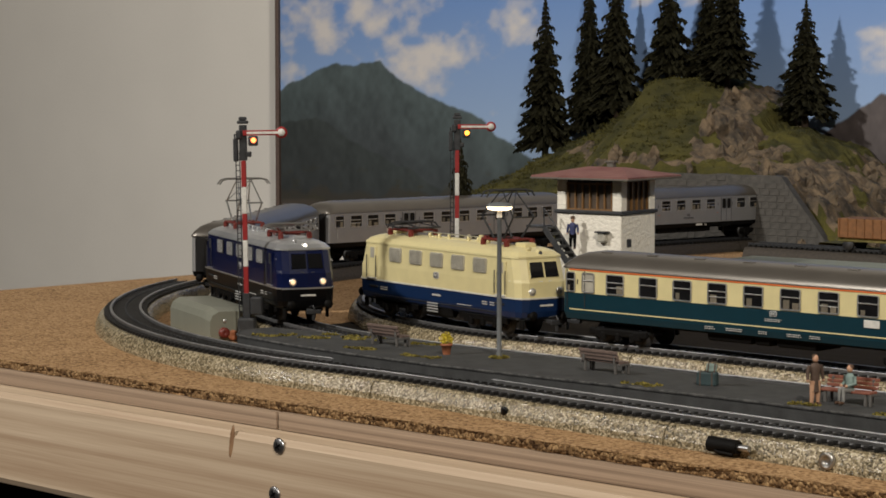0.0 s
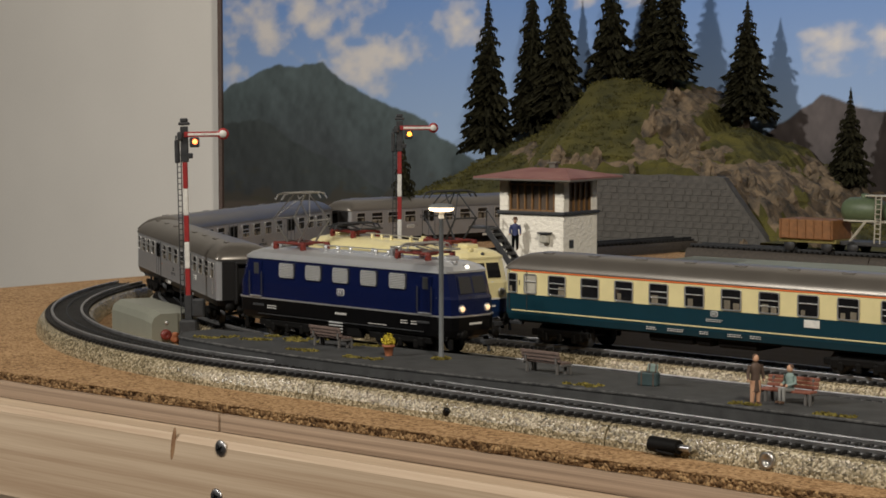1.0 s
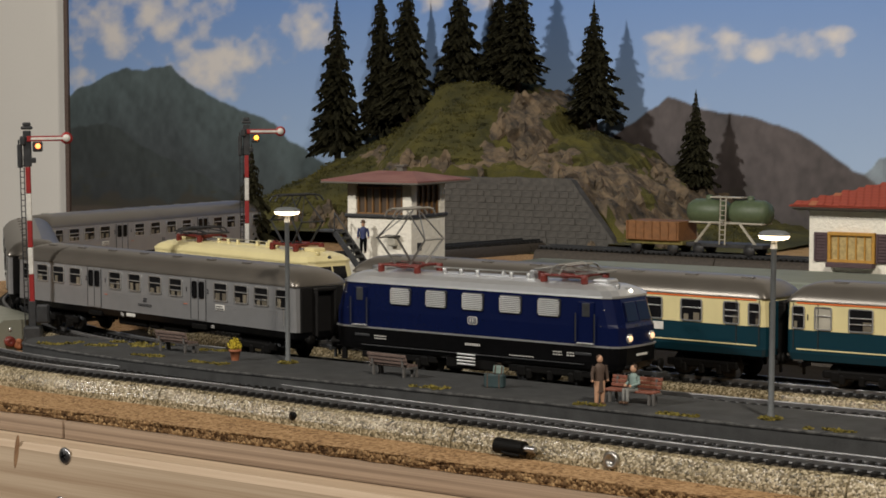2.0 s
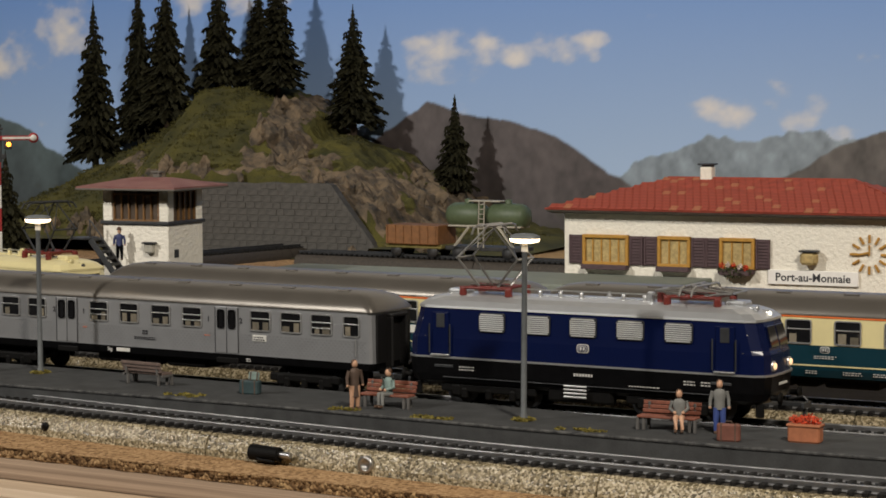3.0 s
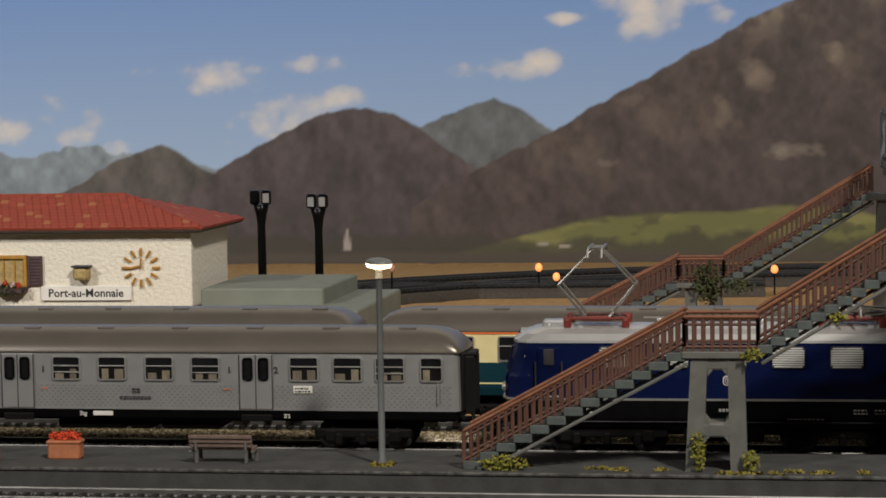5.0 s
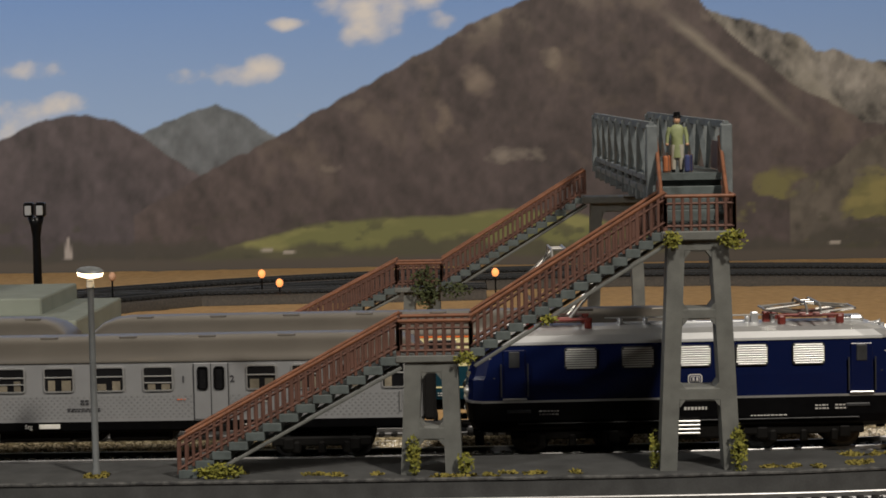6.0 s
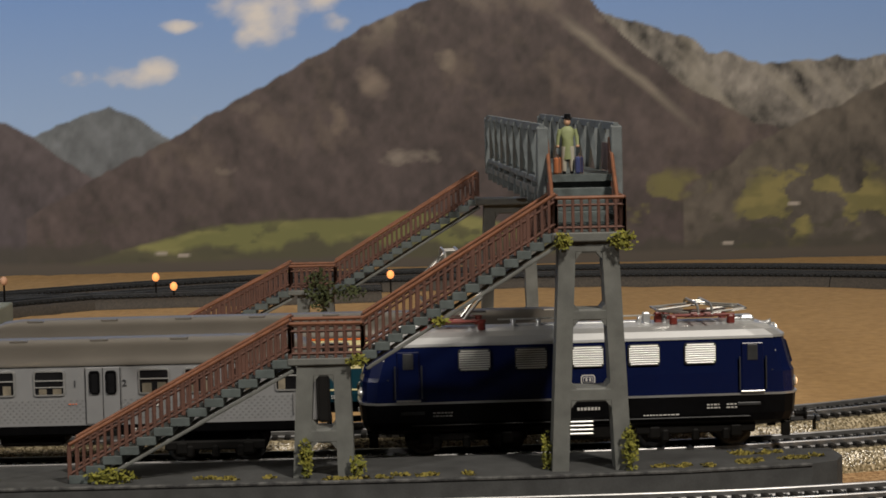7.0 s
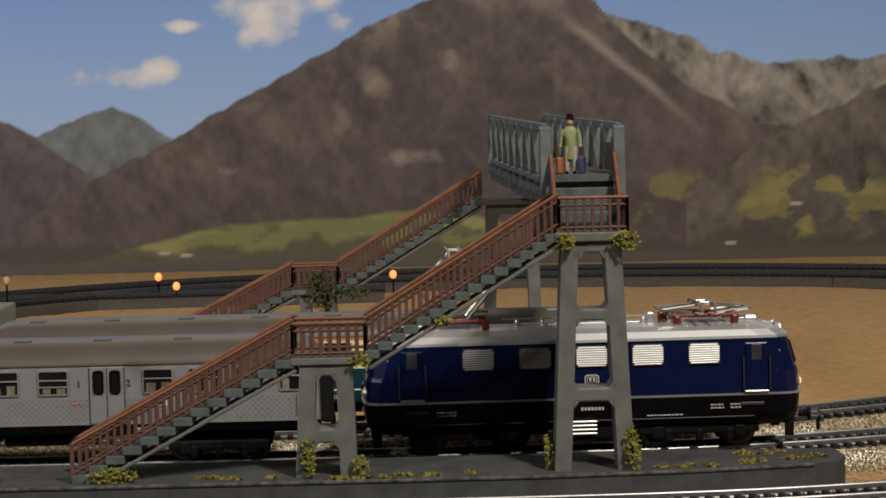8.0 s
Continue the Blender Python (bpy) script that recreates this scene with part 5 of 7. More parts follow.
make_case("suitcase", pose(-0.2908, 0.7800, ZP, 0, 0, 8), (0.0088, 0.0028, 0.0066), M_BROWN_CASE, "reddish brown suitcase standing on the platform")
make_case("travel_bag", pose(-0.5213, 0.8115, ZP, 0, 0, 12), (0.0090, 0.0045, 0.0060), M_TEAL_BAG, "dark teal travel bag on the platform", "bag")
make_case("small_bag", pose(-0.5196, 0.8115, ZP + 0.0061, 0, 6, 30), (0.0046, 0.0036, 0.0036), M_TEAL_CLOTH, "pale teal bag lying on a travel bag", "bag")


def leaf_cloud(s, c, r, n, size, rng, slot=0):
    rx, ry, rz = r if isinstance(r, tuple) else (r, r, r)
    for _ in range(n):
        v = Vector((rng.gauss(0, 1), rng.gauss(0, 1), rng.gauss(0, 1))).normalized() * rng.uniform(0.35, 1.08)
        p = Vector((c[0] + v.x * rx, c[1] + v.y * ry, c[2] + v.z * rz))
        u = Vector((rng.gauss(0, 1), rng.gauss(0, 1), rng.gauss(0, 1))).normalized()
        w = u.orthogonal().normalized()
        q = size * rng.uniform(0.5, 1.2)
        s.add([p - u * q, p + w * q * 0.6, p + u * q, p - w * q * 0.6], [(0, 1, 2, 3)], slot)


def make_pots():
    rng = random.Random(8)
    root = thing("flower_pot", "terracotta pot with yellow flowers on the platform", "flower pot", pose(-0.6772, 0.8235, ZP))
    part("pot", Shape().lathe([(0.0018, 0), (0.0026, 0.0042), (0.0031, 0.0043), (0.0031, 0.0053), (0.0024, 0.0053), (0.0022, 0.0048)], 12), M_TERRA, root)
    s = Shape()
    leaf_cloud(s, (0, 0, 0.0078), (0.0034, 0.0034, 0.0030), 260, 0.0007, rng)
    part("flowers", s, M_YELLOW_FLOWER, root, "bushy yellow flowers")
    root = thing("planter_box", "terracotta planter box with orange-red flowers", "planter", pose(-0.2647, 0.7905, ZP, 0, 0, 2))
    part("box", Shape().box((0, 0, 0.0033), (0.0122, 0.0058, 0.0066), 0.0006), M_TERRA, root)
    part("rim", Shape().box((0, 0, 0.0064), (0.0130, 0.0066, 0.0010), 0.0003), M_TERRA, root)
    s = Shape()
    for k in range(5):
        leaf_cloud(s, (-0.0042 + 0.0021 * k, 0, 0.0078 + rng.uniform(0, 0.0012)), 0.0019, 60, 0.0007, rng)
    part("flowers", s, M_RED_FLOWER, root, "orange-red blossoms")


make_pots()


# ---- semaphore signals ----
def make_signal(label, at, glow_mat):
    root = thing("semaphore_signal", label, "signal", at, "semaphore signals")
    part("base", Shape().box((0, 0, 0.0010), (0.010, 0.009, 0.016), 0.001), M_GREY_IRON, root)
    part("motor_box", Shape().box((0.006, -0.002, 0.016), (0.007, 0.006, 0.010), 0.0008), M_GREY_IRON, root)
    zs = [0.008, 0.022, 0.038, 0.053, 0.068, 0.083, 0.098]
    part("mast", Shape().box((0, 0, 0.0155), (0.0040, 0.0030, 0.015), 0.0003), M_GREY_IRON, root, "lattice mast foot")
    for k in range(5):
        part("mast_band", Shape().box((0, 0, (zs[k + 1] + zs[k + 2]) / 2), (0.0027, 0.0022, zs[k + 2] - zs[k + 1] - 0.0002), 0.0003), M_SIGNAL_RED if k % 2 == 0 else M_SIGNAL_WHITE, root)
    part("mast_head", Shape().box((0, 0.0, 0.108), (0.0042, 0.003, 0.020), 0.0004).box((0, 0, 0.1195), (0.006, 0.005, 0.0018), 0.0006).box((0, 0, 0.1215), (0.0042, 0.0036, 0.0022), 0.0006), M_GREY_IRON, root, "dark mast head with cap")
    lad = Shape()
    for k in (-1, 1):
        lad.tube([(-0.0033 + k * 0.0011, 0.0004, 0.006), (-0.0033 + k * 0.0011, 0.0004, 0.104)], 0.0003, 4)
    for k in range(30):
        lad.tube([(-0.0044, 0.0004, 0.009 + k * 0.0032), (-0.0022, 0.0004, 0.009 + k * 0.0032)], 0.00022, 4)
    part("ladder", lad, M_GREY_IRON, root, "thin dark ladder")
    arm = Shape().box((0.0105, -0.0022, 0.1135), (0.0205, 0.0007, 0.0030), 0.0002, 0)
    arm.box((0.0115, -0.0027, 0.1135), (0.0180, 0.0004, 0.0014), 0.0001, 1)
    arm.lathe([(0.0004, -0.0006), (0.0033, -0.0006), (0.0033, 0.0003), (0.0004, 0.0003)], 18, (0.0222, -0.0022, 0.1135), 0, "y")
    arm.lathe([(0.0003, -0.0004), (0.0021, -0.0004), (0.0021, -0.0001), (0.0003, -0.0001)], 18, (0.0222, -0.0027, 0.1135), 1, "y")
    part("arm", arm, (M_SIGNAL_RED, M_SIGNAL_WHITE), root, "red and white semaphore arm set at stop")
    lan = Shape().box((0.0058, -0.0006, 0.1090), (0.0052, 0.0048, 0.0056), 0.0008).box((-0.0042, 0, 0.1040), (0.0026, 0.004, 0.013), 0.0006).box((-0.0020, -0.001, 0.1125), (0.0034, 0.0044, 0.0050), 0.0008).box((0.0025, 0, 0.1015), (0.0040, 0.003, 0.0030), 0.0005)
    lan.tube([(-0.0045, -0.001, 0.113), (-0.0050, -0.001, 0.098)], 0.0005, 5)
    l = part("lantern", lan, M_GREY_IRON, root, "dark lantern housing")
    part("lantern_lens", Shape().lathe([(0.0003, -0.0008), (0.0010, -0.0008), (0.0015, 0.0), (0.0003, 0.0002)], 12, (0.0064, -0.0032, 0.1094), axis="y"), glow_mat, l)
    return root


make_signal("red and white semaphore signal with red lantern lit", pose(-0.8755, 0.888, -0.0065, 0, -1.0, 36), M_RED_GLOW)
make_signal("red and white semaphore signal with amber lantern lit", pose(-0.9127, 1.1226, -0.0062, 0, 0, 42), M_AMBER)


# ---- grey cable cover with a red plug beside the near track ----
def make_cover():
    root = thing("cable_cover", "grey-green plastic cover with red plug beside the track", "cover", pose(-0.9256, 0.9095, -0.0122, 0, 0, -27))
    loops = []
    for x, ky, kz in ((-0.040, 0.82, 0.6), (-0.0385, 0.94, 0.92), (-0.036, 1, 1), (0.024, 1, 1), (0.032, 0.99, 0.97), (0.040, 0.93, 0.90)):
        loops.append([(x, y * ky, z * kz) for y, z in ((-0.0150, 0), (-0.0150, 0.0130), (-0.0135, 0.0165), (-0.0095, 0.0190), (0.0095, 0.0190), (0.0135, 0.0165), (0.0150, 0.0130), (0.0150, 0))])
    part("shell", Shape().loft(loops), M_COVER, root)
    part("red_socket", Shape().lathe([(0.0030, 0), (0.0030, 0.003), (0.0016, 0.0036), (0.0004, 0.003)], 12, (0.0398, -0.006, 0.0052), axis="x"), M_RED, root, "red plug socket")
    part("plug", Shape().lathe([(0.0008, 0), (0.0030, 0.0004), (0.0031, 0.0016), (0.0014, 0.0018), (0.0004, 0.0012)], 12, (0.0410, -0.001, 0.0036), axis="x"), M_TERRA, root)
    part("eyelet", Shape().lathe([(0.0006, 0), (0.0012, 0.0003), (0.0011, 0.0009), (0.0003, 0.0010)], 8, (0.0396, -0.0052, 0.0118), axis="x"), M_CHROME, root)


make_cover()


# ---- plug and fittings on the near track ----
def make_plug():
    p = TRACK_N.at(-0.4635)
    t = TRACK_N.tangent(-0.4635)
    turn = math.degrees(math.atan2(t.y, t.x))
    root = thing("feeder_plug", "black cable plug with metal pins at the track bed", "plug", pose(p.x, p.y, 0, 0, 0, turn))
    part("plug_body", Shape().tube([(-0.010, -0.0205, -0.0078), (0.004, -0.0205, -0.0078)], [0.0032, 0.0028], 10), M_FRAME_BLACK, root)
    part("pin", Shape().tube([(0.004, -0.0205, -0.0078), (0.0095, -0.0205, -0.0078)], 0.0013, 8), M_STEEL, root)
    part("wire", Shape().tube([(-0.008, -0.0215, -0.0090), (-0.004, -0.0235, -0.0100), (0.004, -0.0240, -0.0102)], 0.0006, 5), M_FRAME_BLACK, root)
    for s, lab in ((-0.590, "round dark hole in the track bed"), (-0.4185, "metal socket in the track bed")):
        p, t = TRACK_N.at(s), TRACK_N.tangent(s)
        turn = math.degrees(math.atan2(t.y, t.x))
        dark = s < -0.5
        sock = Shape().lathe([(0.0004, 0), (0.0033, 0), (0.0034, 0.0020), (0.0019, 0.0020), (0.0018, 0.0010), (0.0003, 0.0010)], 12, axis="y") if not dark else Shape().lathe([(0.0003, 0), (0.0019, 0), (0.0019, 0.0011), (0.0003, 0.0011)], 12, axis="y")
        ob = tagged(part("track_socket", sock, M_PANTO if not dark else M_BLACK, None, "", pose(p.x, p.y, 0, 0, 0, turn) @ pose(0, -0.0176, -0.0080, 0, 0, 180)), lab, "socket")


make_plug()


# ---- signal box ----
def make_tower():
    root = thing("signal_box", "white roughcast signal box with maroon roof and brown windows", "signal box", pose(-0.8153, 1.172, 0, 0, 0, 3))
    W, D, z0, zs, zt = 0.0500, 0.0428, -0.0105, 0.0505, 0.0735
    cx, cy = -W / 2, D / 2
    part("lower_wall", Shape().box((cx, cy, (z0 + zs) / 2), (W, D, zs - z0), 0.0004), M_PLASTER, root, "white roughcast wall")
    part("sill", Shape().box((cx, cy, zs + 0.0010), (W + 0.0030, D + 0.0030, 0.0022), 0.0004), M_GREY_IRON, root, "dark sill band")
    for x in (-W + 0.0035, -0.0035):
        for y in (0.0035, D - 0.0035):
            part("corner_pier", Shape().box((x, y, (zs + zt) / 2 + 0.001), (0.0070, 0.0070, zt - zs - 0.002), 0.0004), M_PLASTER, root)
    part("window_band", Shape().box((cx, cy, (zs + zt) / 2 + 0.001), (W - 0.004, D - 0.004, zt - zs - 0.002), 0.0003), M_TOWER_GLASS, root, "brownish glazed window band")
    for y in (0.0014, D - 0.0014):
        for k in range(7):
            part("window_bar", Shape().box((-W + 0.0080 + k * (W - 0.016) / 6, y, 0.0618), (0.0012, 0.0016, 0.0188), 0.0002), M_OCHRE_FRAME, root)
        for z in (0.0530, 0.0700):
            part("window_rail", Shape().box((cx, y, z), (W - 0.014, 0.0014, 0.0012), 0.0002), M_OCHRE_FRAME, root)
    for k in range(5):
        part("window_bar", Shape().box((-0.0014, 0.0080 + k * (D - 0.016) / 4, 0.0618), (0.0016, 0.0012, 0.0188), 0.0002), M_OCHRE_FRAME, root)
    hx, hy = W / 2 + 0.0125, D / 2 + 0.0125
    roof = Shape().loft([[(cx + a * hx, cy + b * hy, 0.0738) for a, b in ((-1, -1), (1, -1), (1, 1), (-1, 1))], [(cx + a * hx, cy + b * hy, 0.0752) for a, b in ((-1, -1), (1, -1), (1, 1), (-1, 1))],
                         [(cx + a * 0.014, cy + b * 0.002, 0.0805) for a, b in ((-1, -1), (1, -1), (1, 1), (-1, 1))]])
    part("roof", roof, M_ROOF_MAROON, root, "low hipped faded maroon roof")
    part("eave", Shape().box((cx, cy, 0.0736), (2 * hx + 0.001, 2 * hy + 0.001, 0.0012), 0.0003), M_EAVE, root)
    part("chimney", Shape().box((cx + 0.004, cy, 0.0818), (0.0050, 0.0045, 0.0040), 0.0004).box((cx + 0.004, cy, 0.0840), (0.0075, 0.0062, 0.0012), 0.0003), M_EAVE, root)
    lamp = part("wall_lantern", Shape().box((-0.0130, -0.0022, 0.0352), (0.0070, 0.0040, 0.0062), 0.0010), M_BLIND, root, "small wall lantern")
    part("lantern_hood", Shape().box((-0.0130, -0.0026, 0.0388), (0.0092, 0.0056, 0.0012), 0.0004), M_GREY_IRON, lamp)
    part("vent", Shape().box((0.0002, 0.0095, 0.0315), (0.0008, 0.0050, 0.0052), 0.0002), M_GREY_IRON, root)
    for k in range(9):
        part("stair_step", Shape().box((-W - 0.002 + 0.0033 * k, -0.0060, 0.0405 - 0.0040 * k), (0.0040, 0.0100, 0.0018), 0.0003), M_GREY_IRON, root)
    for y in (-0.0110, -0.0010):
        part("stair_string", Shape().box((-W + 0.0112, y, 0.0235), (0.044, 0.0010, 0.0040), 0.0003, 0, pose(0, 0, 0, 0, 50.5)), M_GREY_IRON, root)
    part("stair_rail", Shape().tube([(-W - 0.003, -0.0110, 0.0535), (-W + 0.0262, -0.0110, 0.0180)], 0.0005, 5).tube([(-W - 0.003, -0.0110, 0.0400), (-W - 0.003, -0.0110, 0.0535)], 0.0005, 5).tube([(-W + 0.012, -0.0110, 0.0215), (-W + 0.012, -0.0110, 0.0355)], 0.0004, 5), M_GREY_IRON, root, "thin stair hand rail")
    part("landing", Shape().box((-W - 0.010, -0.0060, 0.0412), (0.014, 0.0110, 0.0016), 0.0003), M_GREY_IRON, root)
    return root


make_tower()
figure("standing_figurine", "painted railwayman figurine in navy uniform on the signal box stair", pose(-0.8475, 1.1628, 0.0275, 0, 0, 25), M_NAVY, M_BLACK, hat=True)


# ---- station building ----
def make_window(root, x, z, w, h, y=0.0):
    win = part("window", Shape().box((x, y - 0.0006, z), (w, 0.0016, h), 0.0002), M_CURTAIN, root, "curtained window")
    f = Shape()
    for k in (-1, 1):
        f.box((x + k * w / 2, y - 0.0014, z), (0.0022, 0.0034, h + 0.0022), 0.0003)
        f.box((x, y - 0.0014, z + k * h / 2), (w + 0.0022, 0.0036, 0.0022), 0.0003)
    n = 5 if w > 0.025 else 3
    for k in range(1, n):
        f.box((x - w / 2 + w * k / n, y - 0.0016, z), (0.0009, 0.0012, h), 0.0001)
    part("window_frame", f, M_YELLOW_WOOD, win, "honey yellow wooden frame")
    part("window_sill", Shape().box((x, y - 0.0032, z - h / 2 - 0.0022), (w + 0.002, 0.0062, 0.0032), 0.0004), M_SHUTTER, win)
    for k in (-1, 1):
        sx = x + k * (w / 2 + 0.0062)
        sh = Shape().box((sx, y - 0.0007, z), (0.0092, 0.0014, h + 0.001), 0.0003)
        for e in (-1, 1):
            sh.box((sx + e * 0.0040, y - 0.0012, z), (0.0014, 0.0020, h + 0.0012), 0.0002)
        for j in range(9):
            sh.box((sx, y - 0.0015, z - h / 2 + (j + 0.5) * h / 9), (0.0066, 0.0009, 0.0011), 0.0002)
        part("shutter", sh, M_SHUTTER, win, "dark purple-brown slatted shutter")


def make_station():
    root = thing("station_building", "white roughcast station with red hipped roof and shutters", "station", pose(-0.365, 1.33, 0, 0, 0, 0.5))
    W, D, z0, zt = 0.2400, 0.092, -0.0105, 0.0560
    cx, cy = -W / 2, D / 2
    part("wall", Shape().box((cx, cy, (z0 + zt) / 2), (W, D, zt - z0), 0.0005), M_PLASTER, root, "white roughcast wall")
    o = 0.0090
    hip = 0.066
    ring = lambda ex, ey, z: [(cx + a * ex, cy + b * ey, z) for a, b in ((-1, -1), (1, -1), (1, 1), (-1, 1))]
    part("eave_board", Shape().loft([ring(W / 2 + o - 0.003, D / 2 + o - 0.003, 0.0550), ring(W / 2 + o, D / 2 + o, 0.0566), ring(W / 2 + o, D / 2 + o, 0.0580)]), M_EAVE, root, "grey boarded eave")
    hx, hy, rz = W / 2 + o + 0.001, D / 2 + o + 0.001, 0.0770
    part("roof", Shape().loft([ring(hx, hy, 0.0576), ring(hx, hy, 0.0586), [(cx + a * (hx - hip), cy + b * 0.0008, rz) for a, b in ((-1, -1), (1, -1), (1, 1), (-1, 1))]]), M_ROOF_RED, root, "red tiled hipped roof")
    # tiles: rows of small lapped pieces on the front and east slopes
    rng = random.Random(5)
    slope = math.degrees(math.atan2(rz - 0.0586, hy))
    tile = [Shape().box((0, 0, 0), (0.0050, 0.0062, 0.0008), 0.0002).mesh("tile", m) for m in (M_ROOF_RED, M_TERRA)]
    rows = 11
    count = 0
    rest = Shape()
    for j in range(rows):
        f = (j + 0.45) / rows
        y, z = cy - hy * (1 - f), 0.0590 + (rz - 0.0586) * f
        half = hx - hip * f
        n = int(2 * half / 0.0053)
        for k in range(n):
            x = cx - half + 0.003 + (k + 0.5 * (j % 2)) * 0.0053
            if x > cx + half - 0.002:
                continue
            if count < 290 and j < 6:
                part("roof_tile", tile[1 if rng.random() < 0.06 else 0], None, root, "", pose(x, y, z + rng.uniform(0, 0.0003), slope + 3, 0, rng.uniform(-2, 2)))
                count += 1
            else:
                rest.box((x, y, z + rng.uniform(0, 0.0003)), (0.0050, 0.0062, 0.0008), 0.0002, 1 if rng.random() < 0.06 else 0, pose(0, 0, 0, slope + 3))
    for j in range(rows):
        f = (j + 0.45) / rows
        xx, z, half = cx + hx - hip * f, 0.0590 + (rz - 0.0586) * f, hy * (1 - f)
        for k in range(int(2 * half / 0.0053)):
            rest.box((xx, cy - half + 0.003 + k * 0.0053, z), (0.0062, 0.0050, 0.0008), 0.0002, 1 if rng.random() < 0.06 else 0, pose(0, 0, 0, 0, slope + 3))
    tagged(part("roof_tiles", rest, (M_ROOF_RED, M_TERRA), root), kind="stuff")
    part("ridge", Shape().tube([(cx - (hx - hip), cy, rz), (cx + hx - hip, cy, rz)], 0.0016, 6), M_ROOF_RED, root)
    ch = part("chimney", Shape().box((-0.156, cy, 0.0790), (0.0082, 0.0074, 0.012), 0.0006), M_PLASTER, root, "white chimney with flat cap")
    part("chimney_cap", Shape().box((-0.156, cy, 0.0868), (0.0110, 0.0100, 0.0012), 0.0003).box((-0.156, cy, 0.0852), (0.007, 0.006, 0.003), 0.0003), M_GREY_IRON, ch)
    make_window(root, -0.2095, 0.0312, 0.0305, 0.0180)
    make_window(root, -0.1615, 0.0312, 0.0205, 0.0180)
    make_window(root, -0.1185, 0.0312, 0.0215, 0.0180)
    rng = random.Random(6)
    box = part("flower_box", Shape().box((-0.1185, -0.0060, 0.0195), (0.0200, 0.0050, 0.0040), 0.0006), M_SHUTTER, root)
    s = Shape()
    leaf_cloud(s, (-0.1185, -0.0070, 0.0205), (0.0105, 0.0035, 0.0042), 420, 0.0010, rng, 0)
    for k in range(5):
        leaf_cloud(s, (-0.1265 + 0.004 * k, -0.0085, 0.0225 + rng.uniform(0, 0.002)), 0.0018, 40, 0.0009, rng, 1 if k % 2 == 0 else 2)
    part("flowers", s, (M_DARK_LEAF, M_RED_FLOWER, M_WHITE_FLOWER), box, "red and white flowers with leaves")
    # clock: bars round a dial and two short pointers
    clock = Shape()
    for k in range(12):
        a = radians(30 * k)
        clock.box((-0.0325 + 0.0098 * math.sin(a), -0.0012, 0.0330 + 0.0098 * math.cos(a)), (0.0016, 0.0014, 0.0052), 0.0003, 0, pose(0, 0, 0, 0, 30 * k))
    clock.box((-0.0325, -0.0014, 0.0357), (0.0011, 0.0010, 0.0068), 0.0002).box((-0.0360, -0.0014, 0.0336), (0.0074, 0.0010, 0.0012), 0.0002, 0, pose(0, 0, 0, 0, -12))
    part("clock", clock, M_YELLOW_WOOD, root, "brown wall clock of plain bars")
    sign = part("station_sign", Shape().box((-0.0685, -0.0012, 0.0172), (0.0590, 0.0016, 0.0092), 0.0003), M_SIGN, root, "white station name board")
    writing(sign, "Port-au-Monnaie", 0.0072, pose(-0.0685, -0.00215, 0.0150, 90, 0, 0), M_DARK_TEXT)
    lan = part("wall_lantern", Shape().box((-0.0700, -0.0045, 0.0296), (0.0105, 0.0075, 0.0076), 0.0016), M_CURTAIN, root, "yellowish wall lantern with dark hood")
    part("lantern_hood", Shape().box((-0.0700, -0.0048, 0.0344), (0.0115, 0.0085, 0.0012), 0.0004), M_GREY_IRON, lan)
    # raised platform slab in front and at the sides
    return root


make_station()
structure("station_slab", Shape().box((-0.655, 1.285, 0.0022), (0.310, 0.085, 0.0255), 0.001).box((-0.655, 1.248, 0.0016), (0.300, 0.012, 0.0205), 0.001), M_SLAB, "pale grey-green station slab with stepped edge", "platform")
structure("station_slab_east", Shape().box((-0.318, 1.375, 0.0050), (0.078, 0.110, 0.031), 0.001).box((-0.290, 1.355, 0.0000), (0.080, 0.150, 0.021), 0.001), M_SLAB, "pale grey-green stepped slab beside the station", "platform")


def make_yard_light(at, twin):
    root = thing("floodlight_mast", "dark floodlight mast with two lamps", "lamp", at, "floodlight masts")
    part("mast", Shape().lathe([(0.0042, -0.0105), (0.0032, 0.0), (0.0028, 0.050), (0.0040, 0.058), (0.0058, 0.0640), (0.005, 0.0643)], 10), M_BLACK, root)
    for k in (-1, 1):
        h = part("lamp_housing", Shape().box((k * 0.0040, -0.002, 0.0695), (0.0066, 0.008, 0.0100), 0.0012), M_BLACK, root)
        part("lamp_glass", Shape().box((k * 0.0040, -0.0063, 0.0690), (0.0046, 0.0008, 0.0066), 0.0008), M_SILVER if (twin or k > 0) else M_BLACK, h)
    return root


make_yard_light(pose(-0.361, 1.50, 0, 0, 0, 8), False)
make_yard_light(pose(-0.320, 1.50, -0.003, 0, 0, 0), True)
for x, y, z, lit in ((-0.176, 1.60, 0.010, True), (-0.163, 1.60, 0.003, True), (-0.004, 1.60, 0.008, True), (-0.272, 1.52, 0.016, False)):
    root = thing("buffer_light", "small glowing orange light on a thin post" if lit else "small unlit pale lamp on a thin post", "light", pose(x, y, 0), "small yard lights")
    part("post", Shape().tube([(0, 0, -0.0105), (0, 0, z)], 0.0007, 6), M_BLACK, root)
    part("bulb", Shape().ball((0, 0, z + 0.0015), (0.0027, 0.0026, 0.0032), 10, 7), M_YARD_GLOW if lit else M_SKIN, root)


